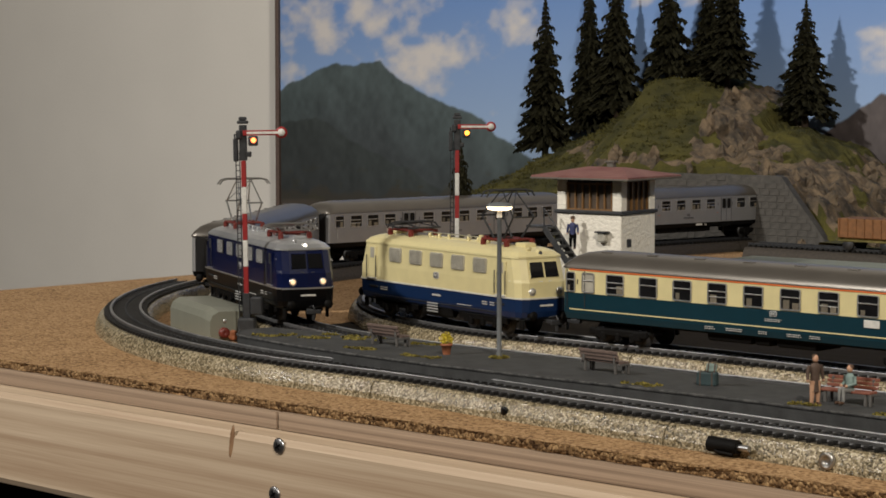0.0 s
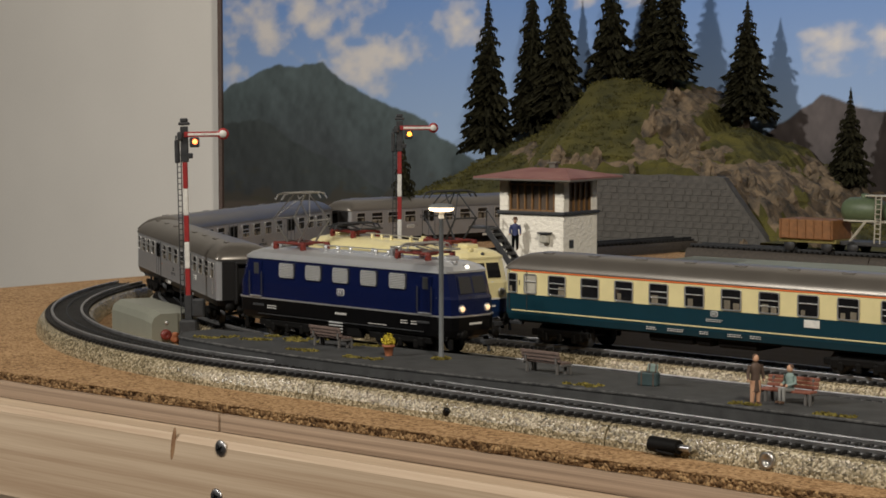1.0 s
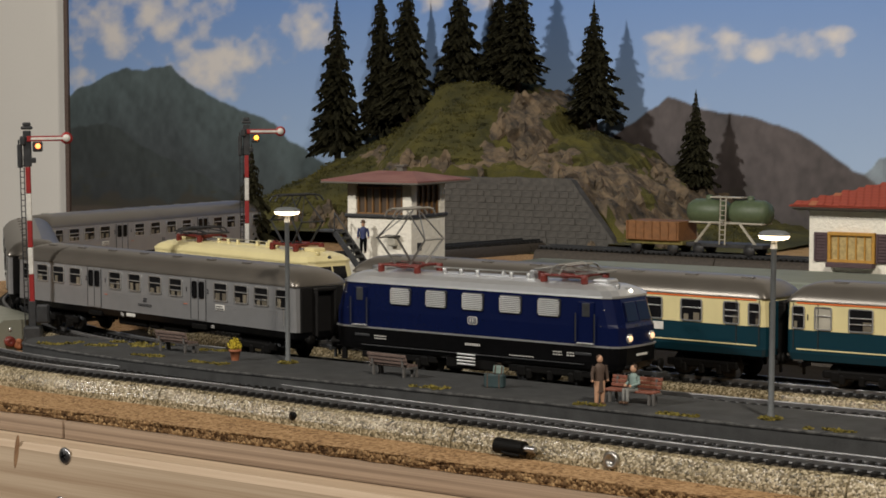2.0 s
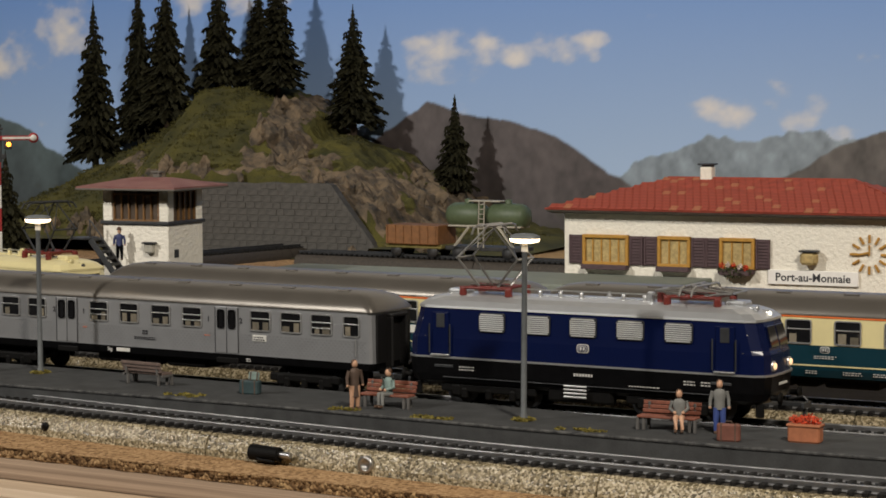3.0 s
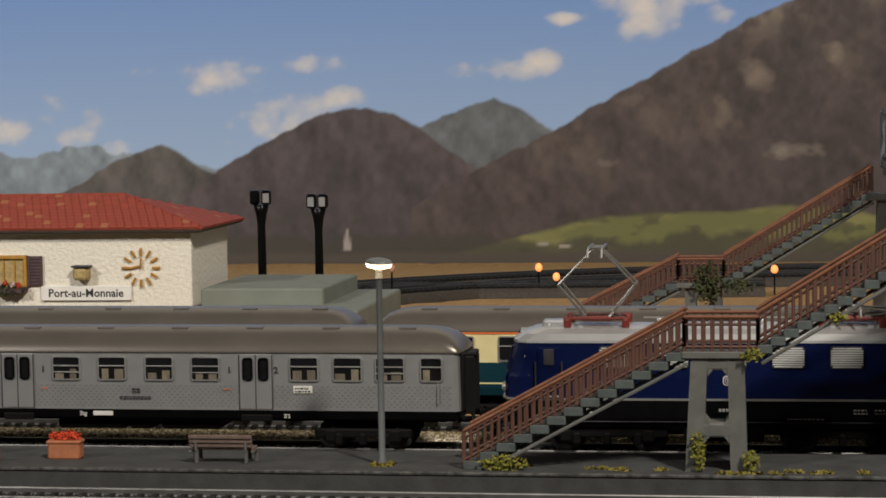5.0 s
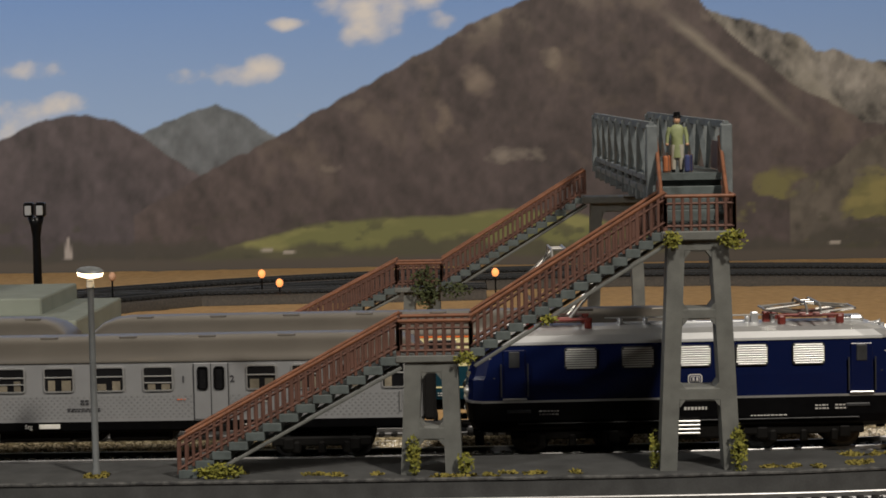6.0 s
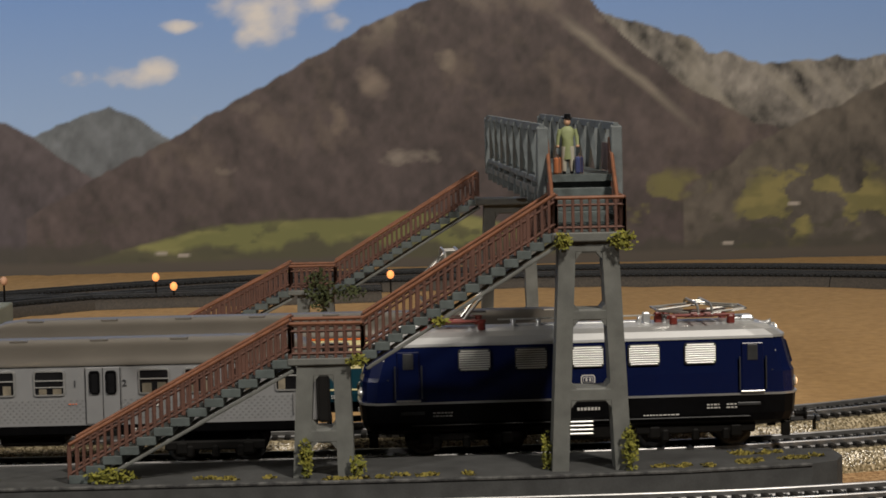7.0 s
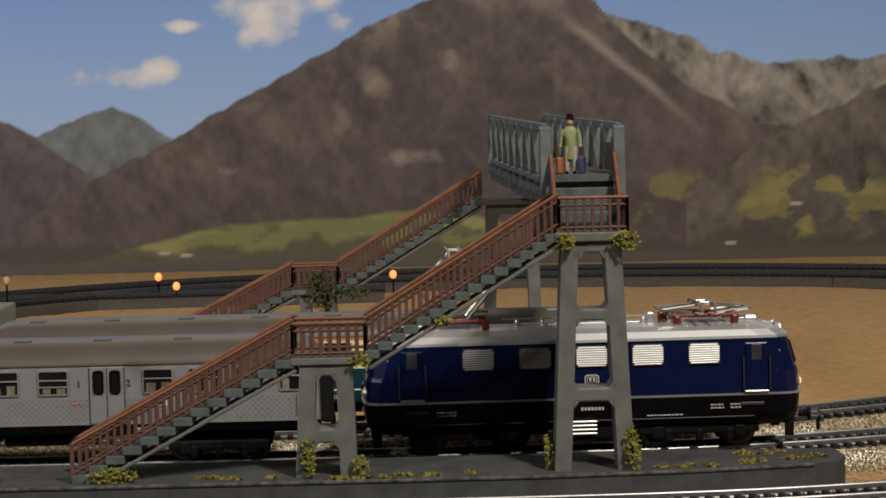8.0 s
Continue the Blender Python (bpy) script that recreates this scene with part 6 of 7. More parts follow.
# ---- ground at the back and right ----
def sheet(name, x0, x1, y0, y1, z, material, label, bumpy=0.0012, n=70):
    s = Shape()
    v = [(x0 + (x1 - x0) * i / n, y0 + (y1 - y0) * j / n, z + bumpy * noise.noise((i * 0.7, j * 0.7, 2.0))) for j in range(n + 1) for i in range(n + 1)]
    s.add(v, [(j * (n + 1) + i, j * (n + 1) + i + 1, (j + 1) * (n + 1) + i + 1, (j + 1) * (n + 1) + i) for j in range(n) for i in range(n)], 0, True)
    return structure(name, s, material, label, "ground")


sheet("ground_meadow", -0.24, 1.45, 0.985, 1.945, -0.0108, M_MEADOW, "ochre brown dry grass meadow behind the tracks")
# yard gravel coloured near black to carry the shade below the standing coaches
sheet("ground_yard", -0.90, -0.02, 0.942, 1.245, -0.0112, M_BALLAST_SHADE, "dark gravel yard between far track and station, train shade in its colour", 0.0006)
sheet("ground_verge", -0.9, -0.2, 1.47, 1.945, -0.0108, M_MEADOW, "ochre verge behind the station")


# ---- wooded hill with rocks and a stone retaining wall ----
RIDGE = [(-1.52, 0.0), (-1.443, 0.030), (-1.400, 0.062), (-1.341, 0.081), (-1.285, 0.108), (-1.262, 0.140), (-1.240, 0.146), (-1.212, 0.142), (-1.184, 0.134), (-1.151, 0.126), (-1.126, 0.112), (-1.112, 0.092), (-1.085, 0.086), (-1.052, 0.072), (-1.020, 0.054), (-0.989, 0.040), (-0.952, 0.016), (-0.90, -0.002), (-0.84, -0.011)]
CLIFF = [(-1.160, 0.126), (-1.140, 0.100), (-1.105, 0.074), (-1.040, 0.056), (-0.990, 0.040), (-0.945, 0.010)]


def cliff_near(x, z):
    """How near a place on the slope lies to the rocky band that runs down the hill, 0 to 1."""
    best = 1.0
    for (xa, za), (xb, zb) in zip(CLIFF, CLIFF[1:]):
        f = max(0, min(1, ((x - xa) * (xb - xa) + (z - za) * (zb - za)) / ((xb - xa) ** 2 + (zb - za) ** 2)))
        best = min(best, math.hypot(x - xa - f * (xb - xa), z - za - f * (zb - za)))
    ledge = abs(z - 0.0635 - 0.006 * noise.noise((x * 25, 0.5, 0))) if -1.34 < x < -1.08 else 1.0
    return max(0.0, 1 - best / 0.022, 1 - ledge / 0.007)


def hill_height(x, y):
    top = float(np.interp(x, [p[0] for p in RIDGE], [p[1] for p in RIDGE]))
    f = max(0, min(1, (y - 1.70) / 0.17))
    terrace = 0.057 * max(0, min(1, (y - 1.695) / 0.01)) * max(0, min(1, (x + 1.245) / 0.03)) * max(0, min(1, (-0.945 - x) / 0.05))
    h = max(-0.011, top + 0.004 * f if top < terrace else terrace + (top - terrace) * f ** 0.85)
    if y < 1.695 and -1.235 < x < -0.945:
        h = -0.011
    r = noise.fractal((x * 16, y * 16, 1.5), 0.9, 2.0, 5)
    crag = cliff_near(x, h)
    return h + (0.007 * r * (0.3 + f) + 0.010 * crag * noise.fractal((x * 60, y * 60, h * 60), 0.8, 2.0, 4) if h > 0 else 0), r, crag


def make_hill():
    n = 150
    x0, x1, y0, y1 = -1.52, -0.84, 1.66, 1.945
    v, near = [], []
    for j in range(n + 1):
        y = y0 + (y1 - y0) * j / n
        for i in range(n + 1):
            x = x0 + (x1 - x0) * i / n
            h, r, crag = hill_height(x, y)
            v.append((x, y + 0.006 * r, h))
            near.append(crag)
    s = Shape()
    s.v = v
    for j in range(n):
        for i in range(n):
            q = (j * (n + 1) + i, j * (n + 1) + i + 1, (j + 1) * (n + 1) + i + 1, (j + 1) * (n + 1) + i)
            c = [sum(v[k][d] for k in q) / 4 for d in range(3)]
            rocky = 1.3 * near[q[0]] + 0.8 * noise.noise((c[0] * 30, c[1] * 30, c[2] * 30)) + 0.5 * noise.noise((c[0] * 11, c[2] * 9, 4))
            s.f.append(q)
            s.s.append(1 if rocky > 0.80 else 0)
            s.smooth.append(near[q[0]] < 0.3)
    structure("hill", s, (M_GRASS_HILL, M_ROCK), "grassy green model hill with bare ochre rocks", "hill")
    # the wall stands along the track and slopes down at its east end
    def wall_top(x):
        return 0.055 + 0.002 * noise.noise((x * 40, 2.0, 0)) - max(0.0, x + 1.000) * 1.25

    xs = [-1.228 + 0.280 * k / 60 for k in range(61)]
    wall = Shape().loft([[(x, 1.6905, -0.0115), (x, 1.700, -0.0115), (x, 1.700, wall_top(x)), (x, 1.6905, wall_top(x))] for x in xs])
    root = structure("retaining_wall", wall, M_STONEWALL, "dark grey stone retaining wall below the hill", "wall")
    rng = random.Random(12)
    sizes = (0.0075, 0.0095, 0.0115)
    stones = [Shape().box((0, 0, 0), (w, 0.0020, 0.0054), 0.0005).mesh("stone", M_STONEWALL) for w in sizes]
    for j in range(11):
        x = -1.226 + rng.uniform(0, 0.006)
        while x < -0.955:
            k = rng.randrange(3)
            w, z = sizes[k], -0.0078 + j * 0.0060
            if z + 0.003 < wall_top(x + w):
                part("stone", stones[k], None, root, "", pose(x + w / 2, 1.6910 + rng.uniform(-0.0003, 0.0002), z, 0, rng.uniform(-3, 3), rng.uniform(-3, 3)))
            x += w + 0.0004
    rocks = Shape()
    for k in range(64):
        if k < 34:
            g = rng.random() * (len(CLIFF) - 1)
            (xa, za), (xb, zb) = CLIFF[int(g)], CLIFF[int(g) + 1]
            x, want = xa + (xb - xa) * (g % 1) + rng.uniform(-0.013, 0.013), za + (zb - za) * (g % 1)
            y = min((1.69 + 0.005 * m for m in range(38)), key=lambda q: abs(hill_height(x, q)[0] - want))
        else:
            x, y = (rng.uniform(-0.985, -0.89), rng.uniform(1.672, 1.75)) if k < 44 else (rng.uniform(-1.36, -1.09), rng.uniform(1.699, 1.716))
        z = hill_height(x, y)[0]
        r = rng.uniform(0.004, 0.009)
        loops = []
        for j in range(6):
            t = -1 + 2 * j / 5
            rr = r * math.sqrt(max(0.08, 1 - t * t))
            loops.append([(x + rr * (1 + 0.9 * noise.noise((k * 1.7, j * 0.8, m * 1.3))) * math.cos(m * 0.785) * 0.8, y + rr * 0.6 * (1 + 0.8 * noise.noise((j * 1.3, k * 0.9, m * 1.1))) * math.sin(m * 0.785), z + r * 1.6 * t + 0.5 * r * noise.noise((k * 0.7, m * 1.9, j))) for m in range(8)])
        rocks.loft(loops, 0, True, False)
    tagged(part("rocks", rocks, M_ROCK), "bare grey and ochre rocks on the hillside", "rocks", "", "stuff")
    tufts = Shape()
    for _ in range(2600):
        x, y = rng.uniform(-1.44, -0.88), rng.uniform(1.705, 1.90)
        z, r, crag = hill_height(x, y)
        if crag < 0.35:
            tuft(tufts, (x, y, z - 0.0008), 0.006, 0.0032, 10, rng)
    tagged(part("hill_grass", tufts, M_GRASS_HILL), "tufts of flock grass on the hill", "grass", "", "stuff")


make_hill()


# ---- spruces ----
def spruce_meshes(seed, height, radius):
    rng = random.Random(seed)
    crown = Shape()
    rows = int(height / 0.0042)
    for j in range(rows):
        f = j / (rows - 1)
        z = height * (0.16 + 0.84 * f)
        reach = radius * ((1 - f) ** 0.85 * (0.86 + 0.14 * math.sin(j * 2.1)) + 0.03)
        m = max(4, int(17 * (1 - f) + 4))
        for k in range(m):
            a = 2 * math.pi * (k + rng.random()) / m
            q = reach * rng.uniform(0.62, 1.12)
            drop = q * rng.uniform(0.18, 0.42)
            w = 0.0024 + 0.17 * q
            c, s = math.cos(a), math.sin(a)
            for part_k in range(3):
                u0, u1 = q * (0.12 + 0.28 * part_k), q * (0.46 + 0.29 * part_k)
                ww = w * (1.0, 0.85, 0.5)[part_k]
                tw = rng.uniform(-0.5, 0.5) * ww
                p = lambda u, side, up: (c * u - s * side, s * u + c * side, z - drop * (u / q) ** 1.3 + up)
                crown.add([p(u0, -ww * 0.6, tw), p(u0, ww * 0.6, -tw), p(u1, ww * 0.5, -tw - 0.0015), p(u1 * 1.05, 0, -0.001), p(u1, -ww * 0.5, tw - 0.0015)], [(0, 1, 2, 3, 4)])
                crown.add([p(u0, 0, 0.0012), p(u1, ww * 0.2, 0.0002), p(u1 * 0.9, -ww * 0.25, -0.0042)], [(0, 1, 2)])
    crown.lathe([(0.0016, height * 0.95), (0.0008, height * 1.0), (0.0002, height * 1.05)], 5)
    trunk = Shape().tube([(0, 0, -0.006), (0, 0, height * 0.3), (0, 0, height * 0.97)], [0.0036, 0.0027, 0.0006], 7)
    return crown.mesh("crown", M_NEEDLE), trunk.mesh("trunk", M_BARK)


KINDS = [spruce_meshes(1, 0.135, 0.030), spruce_meshes(2, 0.145, 0.032), spruce_meshes(3, 0.085, 0.025), spruce_meshes(4, 0.120, 0.032)]
TALL = [0.135 * 1.05, 0.145 * 1.05, 0.085 * 1.05, 0.120 * 1.05]
REACH = [0.030, 0.032, 0.025, 0.032]
# place on the hill, kind, height of the tip, half width of the crown
for x, y, k, tip, wide in ((-1.402, 1.885, 0, 0.240, 0.031), (-1.358, 1.905, 1, 0.262, 0.026), (-1.306, 1.880, 3, 0.262, 0.033), (-1.330, 1.915, 0, 0.250, 0.024), (-1.256, 1.905, 2, 0.262, 0.028), (-1.213, 1.915, 0, 0.258, 0.021),
                           (-1.178, 1.895, 1, 0.272, 0.029), (-1.094, 1.905, 3, 0.227, 0.031), (-0.984, 1.905, 2, 0.136, 0.022), (-1.109, 1.37, 2, 0.0925, 0.021)):
    x -= 0.005 if x < -1.0 and y > 1.6 else 0.0
    z = hill_height(x, y)[0] - 0.003 if y > 1.6 else -0.0125
    hs, ws = (tip - z) / TALL[k], 1.12 * wide / REACH[k]
    root = thing("spruce_tree", "dark green model spruce on the hill" if y > 1.6 else "small dark green model spruce beside the track", "tree", pose(x, y, z, 0, 0, x * 3000 % 360), "spruces on the hill")
    c = part("crown", KINDS[k][0], None, root)
    t = part("trunk", KINDS[k][1], None, root)
    for o in (c, t):
        o.scale = (ws, ws, hs)


# ---- goods wagons by the hill ----
def make_wagons():
    root = thing("goods_wagon", "rusty brown open goods wagon on the back track", "wagon", pose(-0.870, 1.62, 0.004, 0, 0, -4))
    part("wagon_box", Shape().box((0, 0, 0.0135), (0.052, 0.030, 0.0160), 0.0006), M_WAGON_BROWN, root)
    for k in range(7):
        part("stanchion", Shape().box((-0.024 + 0.008 * k, -0.0154, 0.0135), (0.0012, 0.0010, 0.0160), 0.0002), M_WAGON_BROWN, root)
    part("wagon_frame", Shape().box((0, 0, 0.0038), (0.056, 0.024, 0.0034), 0.0005), M_GREEN_FLOCK, root)
    for x in (-0.018, 0.018):
        part("wheel", Shape().lathe([(0.0006, -0.011), (0.0052, -0.011), (0.0052, -0.009), (0.001, -0.009), (0.001, 0.009), (0.0052, 0.009), (0.0052, 0.011), (0.0006, 0.011)], 14, (x, 0, -0.0004), axis="y"), M_GREY_IRON, root)
    root = thing("tank_wagon", "green twin-silo wagon with white ladder", "wagon", pose(-0.806, 1.62, 0.004, 0, 0, -4))
    for k in (-1, 1):
        part("tank", Shape().lathe([(0.002, -0.0185), (0.008, -0.0175), (0.0105, -0.013), (0.0110, 0), (0.0105, 0.013), (0.008, 0.0175), (0.002, 0.0185)], 16, (k * 0.0195, 0, 0.0300), axis="x"), M_TANK, root, "rounded green tank")
        part("tank_dome", Shape().lathe([(0.003, 0.040), (0.003, 0.0435), (0.001, 0.044)], 10, (k * 0.0195, 0, 0)), M_TANK, root)
    walkw = Shape().box((0, -0.002, 0.0425), (0.030, 0.010, 0.0010), 0.0002)
    part("walkway", walkw, M_BLIND, root)
    lad = Shape()
    for k in (-1, 1):
        lad.tube([(k * 0.0026, -0.013, 0.004), (k * 0.0026, -0.011, 0.0435)], 0.0006, 5)
    for k in range(9):
        lad.tube([(-0.0026, -0.0125, 0.008 + 0.004 * k), (0.0026, -0.0125, 0.008 + 0.004 * k)], 0.0004, 4)
    part("ladder", lad, M_BLIND, root, "pale thin ladder")
    sup = Shape()
    for k in (-1, 1):
        sup.tube([(k * 0.0285, -0.008, 0.004), (k * 0.0135, -0.008, 0.0215), (0, -0.008, 0.0215)], 0.0012, 5).box((k * 0.02, 0, 0.0215), (0.030, 0.016, 0.0014), 0.0003)
    part("support", sup, M_BLIND, root)
    part("wagon_frame", Shape().box((0, 0, 0.0030), (0.074, 0.022, 0.0034), 0.0005), M_GREY_IRON, root)
    for x in (-0.024, 0.024):
        part("wheel", Shape().lathe([(0.0006, -0.011), (0.0052, -0.011), (0.0052, -0.009), (0.001, -0.009), (0.001, 0.009), (0.0052, 0.009), (0.0052, 0.011), (0.0006, 0.011)], 14, (x, 0, -0.0004), axis="y"), M_GREY_IRON, root)


make_wagons()
SIDING = Line([(-1.0, 1.63), (-0.7, 1.612), (-0.3, 1.60), (0.0, 1.62)])
lay_track("track_siding", SIDING, SIDING.s[0] + 0.01, SIDING.s[-1] - 0.01, "dark siding at the foot of the hill", bed_mat=M_BED_DARK)


# ---- footbridge ----
def make_bridge():
    root = thing("footbridge", "grey station footbridge with red-brown railings and overgrown piers", "footbridge")
    rng = random.Random(21)

    def pier(xl0, xr0, xl1, xr1, y, z1, bars_at, d=0.013):
        s = Shape()
        w = 0.0058
        for a, b in (((xl0, ZP), (xl1, z1)), ((xr0 - w, ZP), (xr1 - w, z1))):
            s.loft([[(x, y, z), (x + w, y, z), (x + w, y + d, z), (x, y + d, z)] for x, z in (a, b)])
        for z, h in bars_at:
            f = (z - ZP) / (z1 - ZP)
            s.box(((xl0 + (xl1 - xl0) * f + xr0 + (xr1 - xr0) * f) / 2, y + d / 2, z), ((xr0 - xl0) * (1 - f) + (xr1 - xl1) * f - w, d * 0.985, h), 0.0006)
            for k in (-1, 1):
                for e in (-1, 1):
                    x = (xl0 + (xl1 - xl0) * f + w) if k < 0 else (xr0 + (xr1 - xr0) * f - w)
                    q = 0.0022
                    zz = z + e * h / 2
                    s.loft([[(x, yy, zz - e * 0.0006), (x - k * q, yy, zz - e * 0.0006), (x, yy, zz + e * q)][::(-k * e)] for yy in (y + 0.0002, y + d - 0.0002)])
        return part("pier", s, M_BRIDGE, root, "grey concrete pier with cross bars")

    def flight(xa, za, xb, zb, y, w, steps):
        """Stair flight from (xa, za) up to (xb, zb) with treads, strings and railings."""
        for k in range(steps):
            f0 = (k + 0.5) / steps
            part("step", Shape().box((xa + (xb - xa) * f0, y + w / 2, za + (zb - za) * (k + 1) / steps - 0.0017), ((xb - xa) / steps * 1.12, w - 0.0008, 0.0030), 0.0002), M_STEP, root)
            part("riser", Shape().box((xa + (xb - xa) * (k + 1) / steps, y + w / 2, za + (zb - za) * (k + 0.6) / steps), (0.0007, w - 0.002, (zb - za) / steps), 0.0001), M_STEP, root)
        ang = math.degrees(math.atan2(zb - za, xb - xa))
        ln = math.hypot(xb - xa, zb - za)
        for yy in (y + 0.0010, y + w - 0.0010):
            part("string", Shape().box(((xa + xb) / 2 + 0.001, yy, (za + zb) / 2 - 0.0040), (ln, 0.0013, 0.0012), 0.0003, 0, pose(0, 0, 0, 0, -ang)), M_BRIDGE, root)
            railing((xa, yy, za + 0.0015), (xb, yy, zb + 0.0015), int(ln / 0.0028))

    def railing(a, b, n, h=0.0122):
        a, b = Vector(a), Vector(b)
        up = Vector((0, 0, 1))
        r = part("railing", Shape().tube([a + up * 0.0018, b + up * 0.0018], 0.0006, 4).tube([a + up * (h - 0.0026), b + up * (h - 0.0026)], 0.0005, 4), M_RUST, root, "red-brown railing")
        part("hand_rail", Shape().tube([a + up * h, b + up * h], 0.00075, 6), M_RUST_EDGE, r, "worn orange-brown hand rail")
        for k in range(n + 1):
            p = a.lerp(b, k / n)
            big = k % 8 == 0 or k == n
            part("baluster", Shape().box((p.x, p.y, p.z + h / 2), ((0.0015 if big else 0.0011), 0.0008, h), 0.0002), M_RUST, r)

    def stairs(y, w, x0, xm0, xm1, xt, x_end, zf, zm, zt):
        flight(x0, zf, xm0, zm, y, w, 13)
        part("landing", Shape().box(((xm0 + xm1) / 2, y + w / 2, zm - 0.0010), (xm1 - xm0 + 0.002, w, 0.0024), 0.0003), M_BRIDGE, root)
        for yy in (y + 0.001, y + w - 0.001):
            railing((xm0, yy, zm), (xm1, yy, zm), 8)
        flight(xm1, zm, xt, zt, y, w, 15)
        part("landing", Shape().box(((xt + x_end) / 2, y + w / 2, zt - 0.0014), (x_end - xt + 0.003, w + 0.001, 0.0032), 0.0004), M_BRIDGE, root)

    y0, w = 0.7750, 0.0200
    stairs(y0, w, -0.1140, -0.0367, -0.0115, 0.0563, 0.0800, ZP, 0.0451, 0.0866)
    railing((0.0563, y0 + 0.001, 0.0866), (0.0800, y0 + 0.001, 0.0866), 8)
    railing((0.0800, y0 + 0.001, 0.0866), (0.0800, y0 + w - 0.001, 0.0866), 6)
    pier(-0.0367, -0.0153, -0.0345, -0.0162, y0 + 0.001, 0.0432, ((0.0179, 0.0048), (0.0410, 0.0043)))
    pier(0.0535, 0.0815, 0.0573, 0.0778, y0 + 0.001, 0.0842, ((0.0301, 0.0048), (0.0580, 0.0040), (0.0820, 0.0048)))
    # deck over the tracks between two lattice girders
    ya, yb, zd = y0 + w + 0.002, 1.098, 0.1050
    lean = -0.0055
    for k in range(5):
        part("step", Shape().box((0.0672, y0 + 0.009 + 0.0034 * k, 0.0876 + 0.0040 * k), (0.0225, 0.0040, 0.0040), 0.0003), M_STEP, root)
    for side, xg in ((-1, 0.0535), (1, 0.0797)):
        railing((xg - side * 0.0018, y0 + 0.004, 0.0866), (xg - side * 0.0018, ya + 0.004, 0.1066), 6)
        g = Shape()
        lo, hi = 0.0962, 0.1238
        n = 8
        p = lambda f, z: (xg + lean * f, ya + (yb - ya) * f, z + 0.0024 * f - 0.0008)
        for z in (hi,):
            g.loft([[(q[0] - 0.0009, q[1], q[2] - 0.0013), (q[0] + 0.0009, q[1], q[2] - 0.0013), (q[0] + 0.0009, q[1], q[2] + 0.0013), (q[0] - 0.0009, q[1], q[2] + 0.0013)][::-1] for q in (p(0, z), p(1, z))])
        girder = part("girder", g, M_BRIDGE_DARK, root, "grey-blue lattice girder")
        g2 = part("middle_chord", Shape().box((xg + lean * 0.5, (ya + yb) / 2, 0.1040), (0.0013, yb - ya, 0.0022), 0.0003, 0, pose(0, 0, 0, 0, 0, math.degrees(math.atan2(-lean, yb - ya)))), M_BRIDGE_DARK, girder)
        for k in range(n + 1):
            q = p(k / n, (lo + hi) / 2)
            end = k in (0, n)
            if end:
                part("end_post", Shape().box(q, (0.0040, 0.0050, hi - lo), 0.0003), M_BRIDGE_DARK, girder)
            else:
                part("stub", Shape().box(p(k / n, 0.1005), (0.0018, 0.0030, 0.0085), 0.0003), M_BRIDGE_DARK, girder)
            if k < n:
                r = p((k + 0.5) / n, 0.1045)
                for f in (k / n, (k + 1) / n):
                    part("brace", Shape().tube([p(f, hi), r], [0.0021, 0.0009], 4), M_BRIDGE_DARK, girder)
        part("kerb_beam", Shape().box((xg + lean * 0.5, (ya + yb) / 2, 0.0998), (0.0022, yb - ya, 0.0026), 0.0003, 0, pose(0, 0, 0, 0, 0, math.degrees(math.atan2(-lean, yb - ya)))), M_BRIDGE, girder)
    part("deck", Shape().loft([[(0.0540 + lean * f, y, 0.1038), (0.0792 + lean * f, y, 0.1038), (0.0792 + lean * f, y, 0.1062), (0.0540 + lean * f, y, 0.1062)][::-1] for f, y in ((0, ya - 0.004), (1, yb))]), M_STEP, root, "grey plank deck")
    for k in range(9):
        f = (k + 0.5) / 9
        part("cross_beam", Shape().box((0.0667 + lean * f, ya + (yb - ya) * f, 0.0980), (0.0300, 0.0022, 0.0060), 0.0003), M_BRIDGE_DARK, root)
    # far stairs and piers
    stairs(1.098, w, -0.128, -0.0525, -0.0300, 0.0420, 0.0720, ZP, 0.0415, 0.0850)
    pier(-0.0500, -0.0300, -0.0490, -0.0310, 1.100, 0.0395, ((0.0125, 0.0050), (0.0372, 0.0045)))
    pier(0.0420, 0.0720, 0.0450, 0.0700, 1.100, 0.0825, ((0.0255, 0.0050), (0.0545, 0.0042), (0.0800, 0.0050)))
    part("rail_board", Shape().box((0.0782, 0.816, 0.1120), (0.0010, 0.030, 0.0100), 0.0002), M_RUST, root, "rusty railing board on the deck")
    # climbing plants
    for x, y, z, rx, rz, n in ((-0.0320, y0 - 0.001, 0.0110, 0.0026, 0.0070, 240), (-0.0143, y0 - 0.001, 0.0075, 0.0030, 0.0045, 160), (0.0806, y0 - 0.001, 0.0115, 0.0030, 0.0085, 300), (0.0520, y0 + 0.006, 0.0100, 0.0022, 0.0070, 160),
                               (0.0790, y0 - 0.002, 0.0840, 0.0052, 0.0036, 260), (0.0585, y0 - 0.002, 0.0840, 0.0035, 0.0030, 150), (-0.1000, y0 - 0.001, 0.0060, 0.0085, 0.0032, 260), (-0.0134, y0 - 0.001, 0.0442, 0.0040, 0.0022, 130), (0.0153, y0 - 0.001, 0.0570, 0.0030, 0.0020, 90)):
        s = Shape()
        leaf_cloud(s, (x, y, z), (rx, 0.0024, rz), n, 0.0009, rng, 0)
        part("climbing_plant", s, M_LEAF, root, "yellow-green foliage growing on the bridge")
    s = Shape()
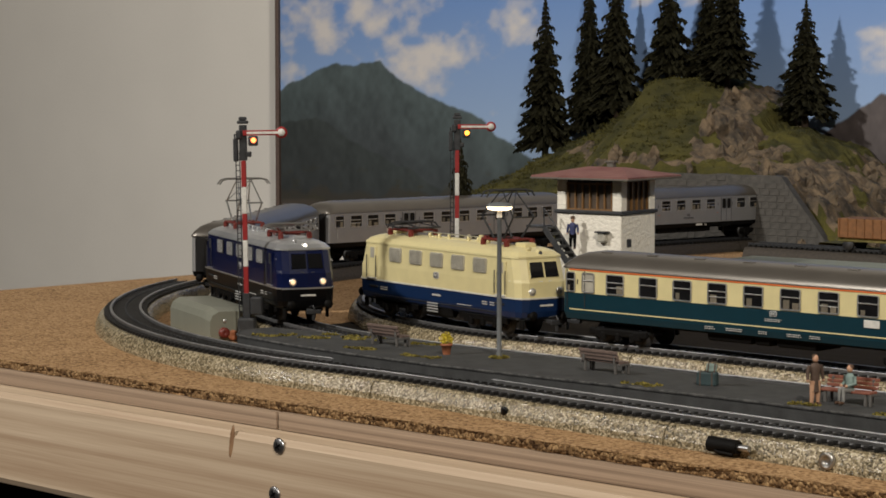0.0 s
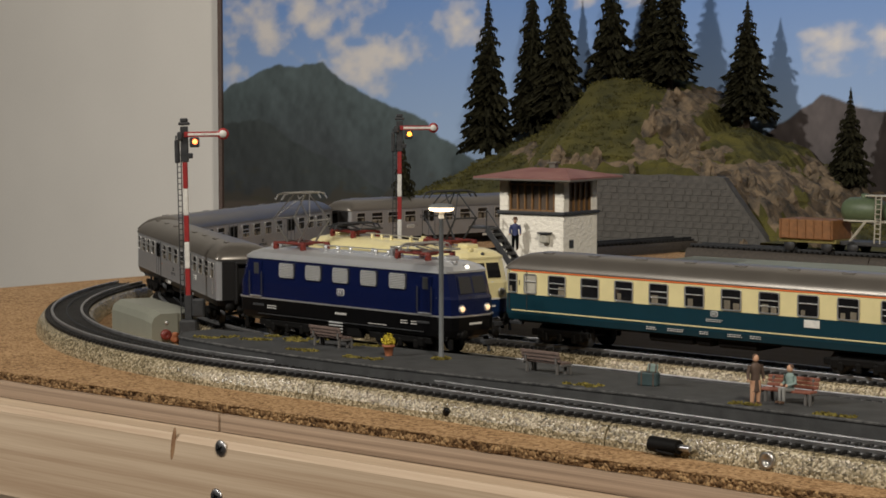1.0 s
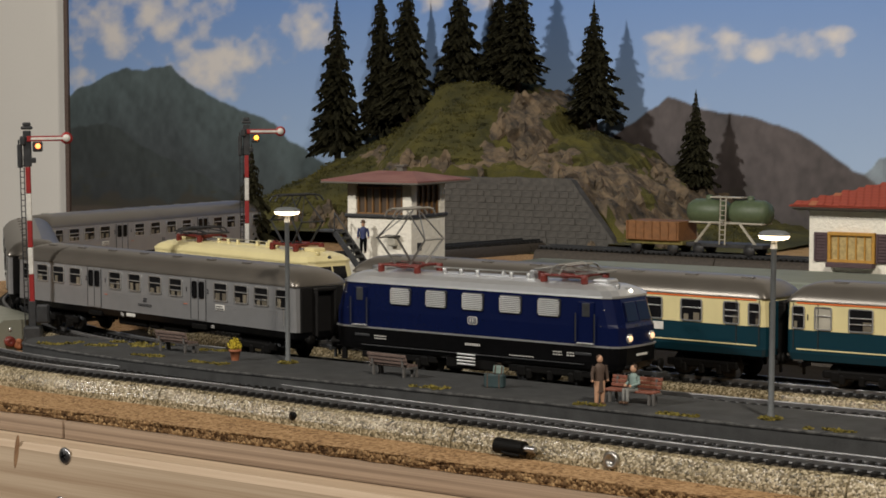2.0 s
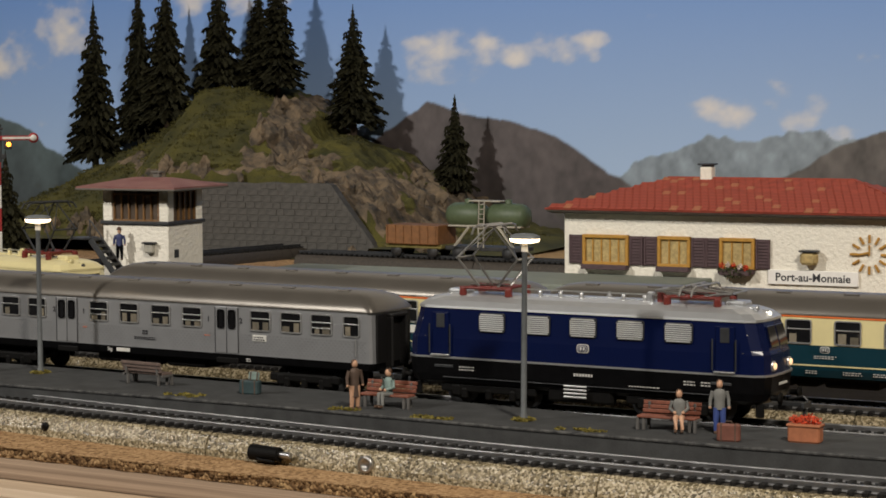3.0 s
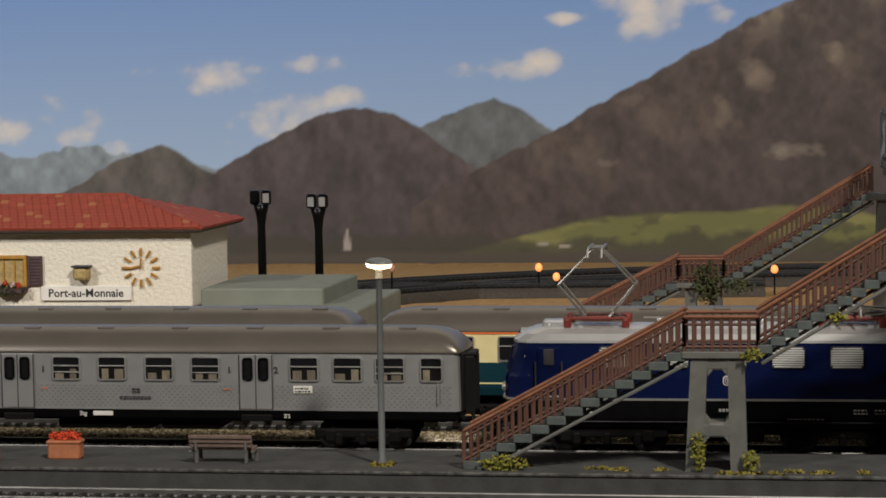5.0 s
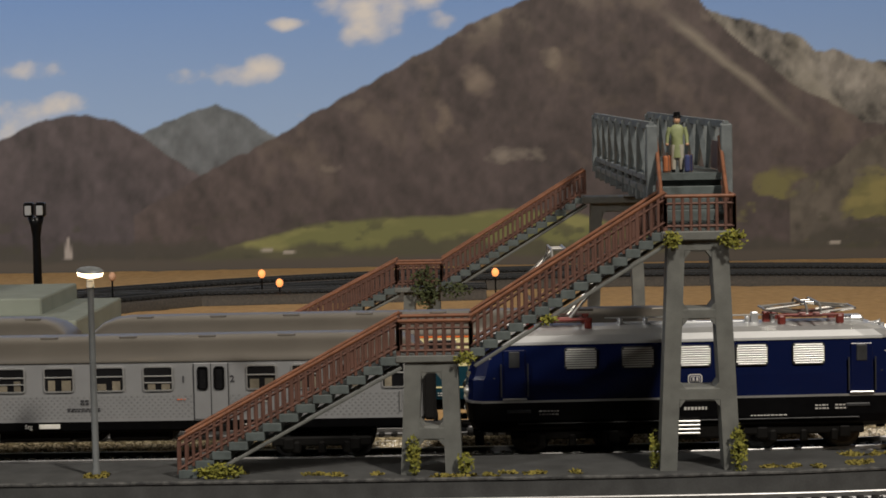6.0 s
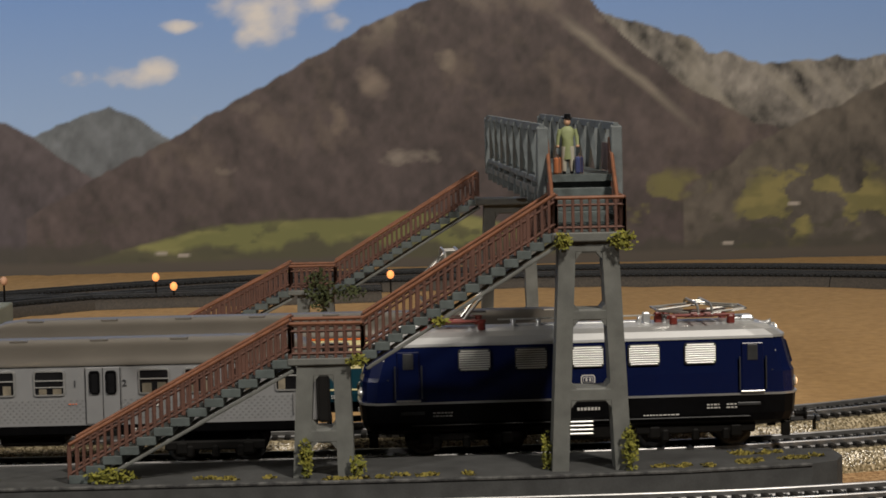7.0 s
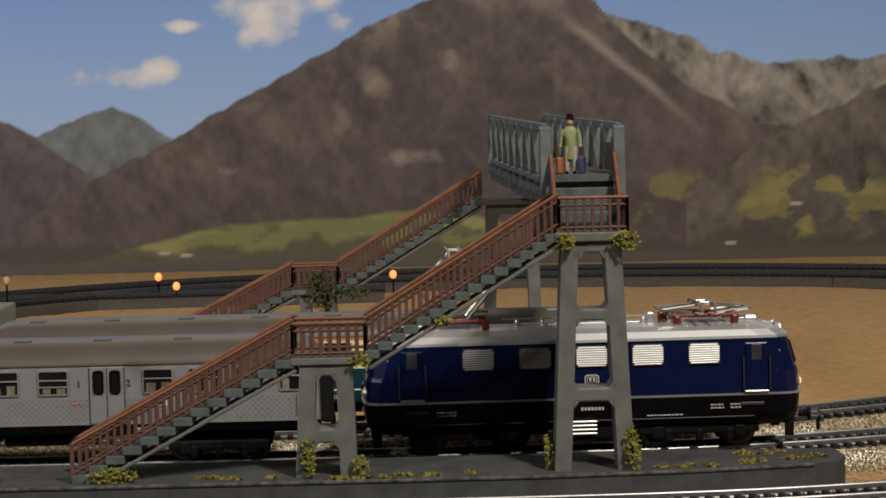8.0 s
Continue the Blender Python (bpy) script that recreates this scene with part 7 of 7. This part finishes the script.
    leaf_cloud(s, (-0.038, 1.096, 0.042), (0.007, 0.004, 0.011), 320, 0.0013, rng)
    leaf_cloud(s, (-0.024, 1.096, 0.040), (0.010, 0.003, 0.004), 140, 0.0012, rng)
    part("climbing_plant", s, M_DARK_LEAF, root, "dark hanging foliage on the far stair")
    return root


make_bridge()
figure("standing_figurine", "painted figurine in sage green coat and hat on the footbridge", pose(0.0632, 0.8055, 0.1062, 0, 0, -6), M_COAT_GREEN, M_BLIND, M_BLACK, long_coat=True, hat=True)
make_case("small_suitcase", pose(0.0594, 0.8045, 0.1062, 0, 0, 70), (0.0056, 0.0020, 0.0060), M_CASE, "tan leather suitcase beside the figurine in green")
make_case("briefcase", pose(0.0672, 0.8048, 0.1062, 0, 0, 70), (0.0056, 0.0020, 0.0062), M_NAVY, "dark blue case beside the figurine in green", "suitcase")


# ---- the moving train ----
def motions():
    times = [0.0, 0.5, 1.0, 2.5, 3.0, 3.5, 4.2, 5.3, 5.5, 5.65, 8.0]
    places = [-0.9240, -0.8360, -0.7410, -0.4640, -0.3768, -0.2880, -0.1637, 0.0275, 0.0593, 0.0680, 0.0690]

    def run(t):
        return float(np.interp(t, times, places))

    def eased(t):
        return sum(run(min(8.0, max(0.0, t + d))) for d in (-0.08, -0.04, 0, 0.04, 0.08)) / 5 if 0.1 < t < 7.9 else run(t)

    rows = [k / 10 for k in range(0, 63)] + [8.0]
    cars = [(BLUE_LOCO, 0.0, 0.0435)] + [(c, -0.226 - 0.267 * k, 0.089) for k, c in enumerate(COACHES)]
    for ob, back, half in cars:
        walk(ob, [(t, TRACK_M.seat(eased(t) + back, half)) for t in rows])
    spins = [k / 30 for k in range(0, 180)] + [8.0]
    for car in [BLUE_LOCO] + COACHES:
        for b in car.children:
            for q in b.children:
                if q.name.startswith("wheelset"):
                    r = 0.0066 if car is BLUE_LOCO else 0.0055
                    home = q.matrix_basis.translation.copy()
                    turns = [(t, pose(home.x, home.y, home.z, 0, math.degrees(eased(t) / r), 0)) for t in spins]
                    walk(q, turns)


motions()
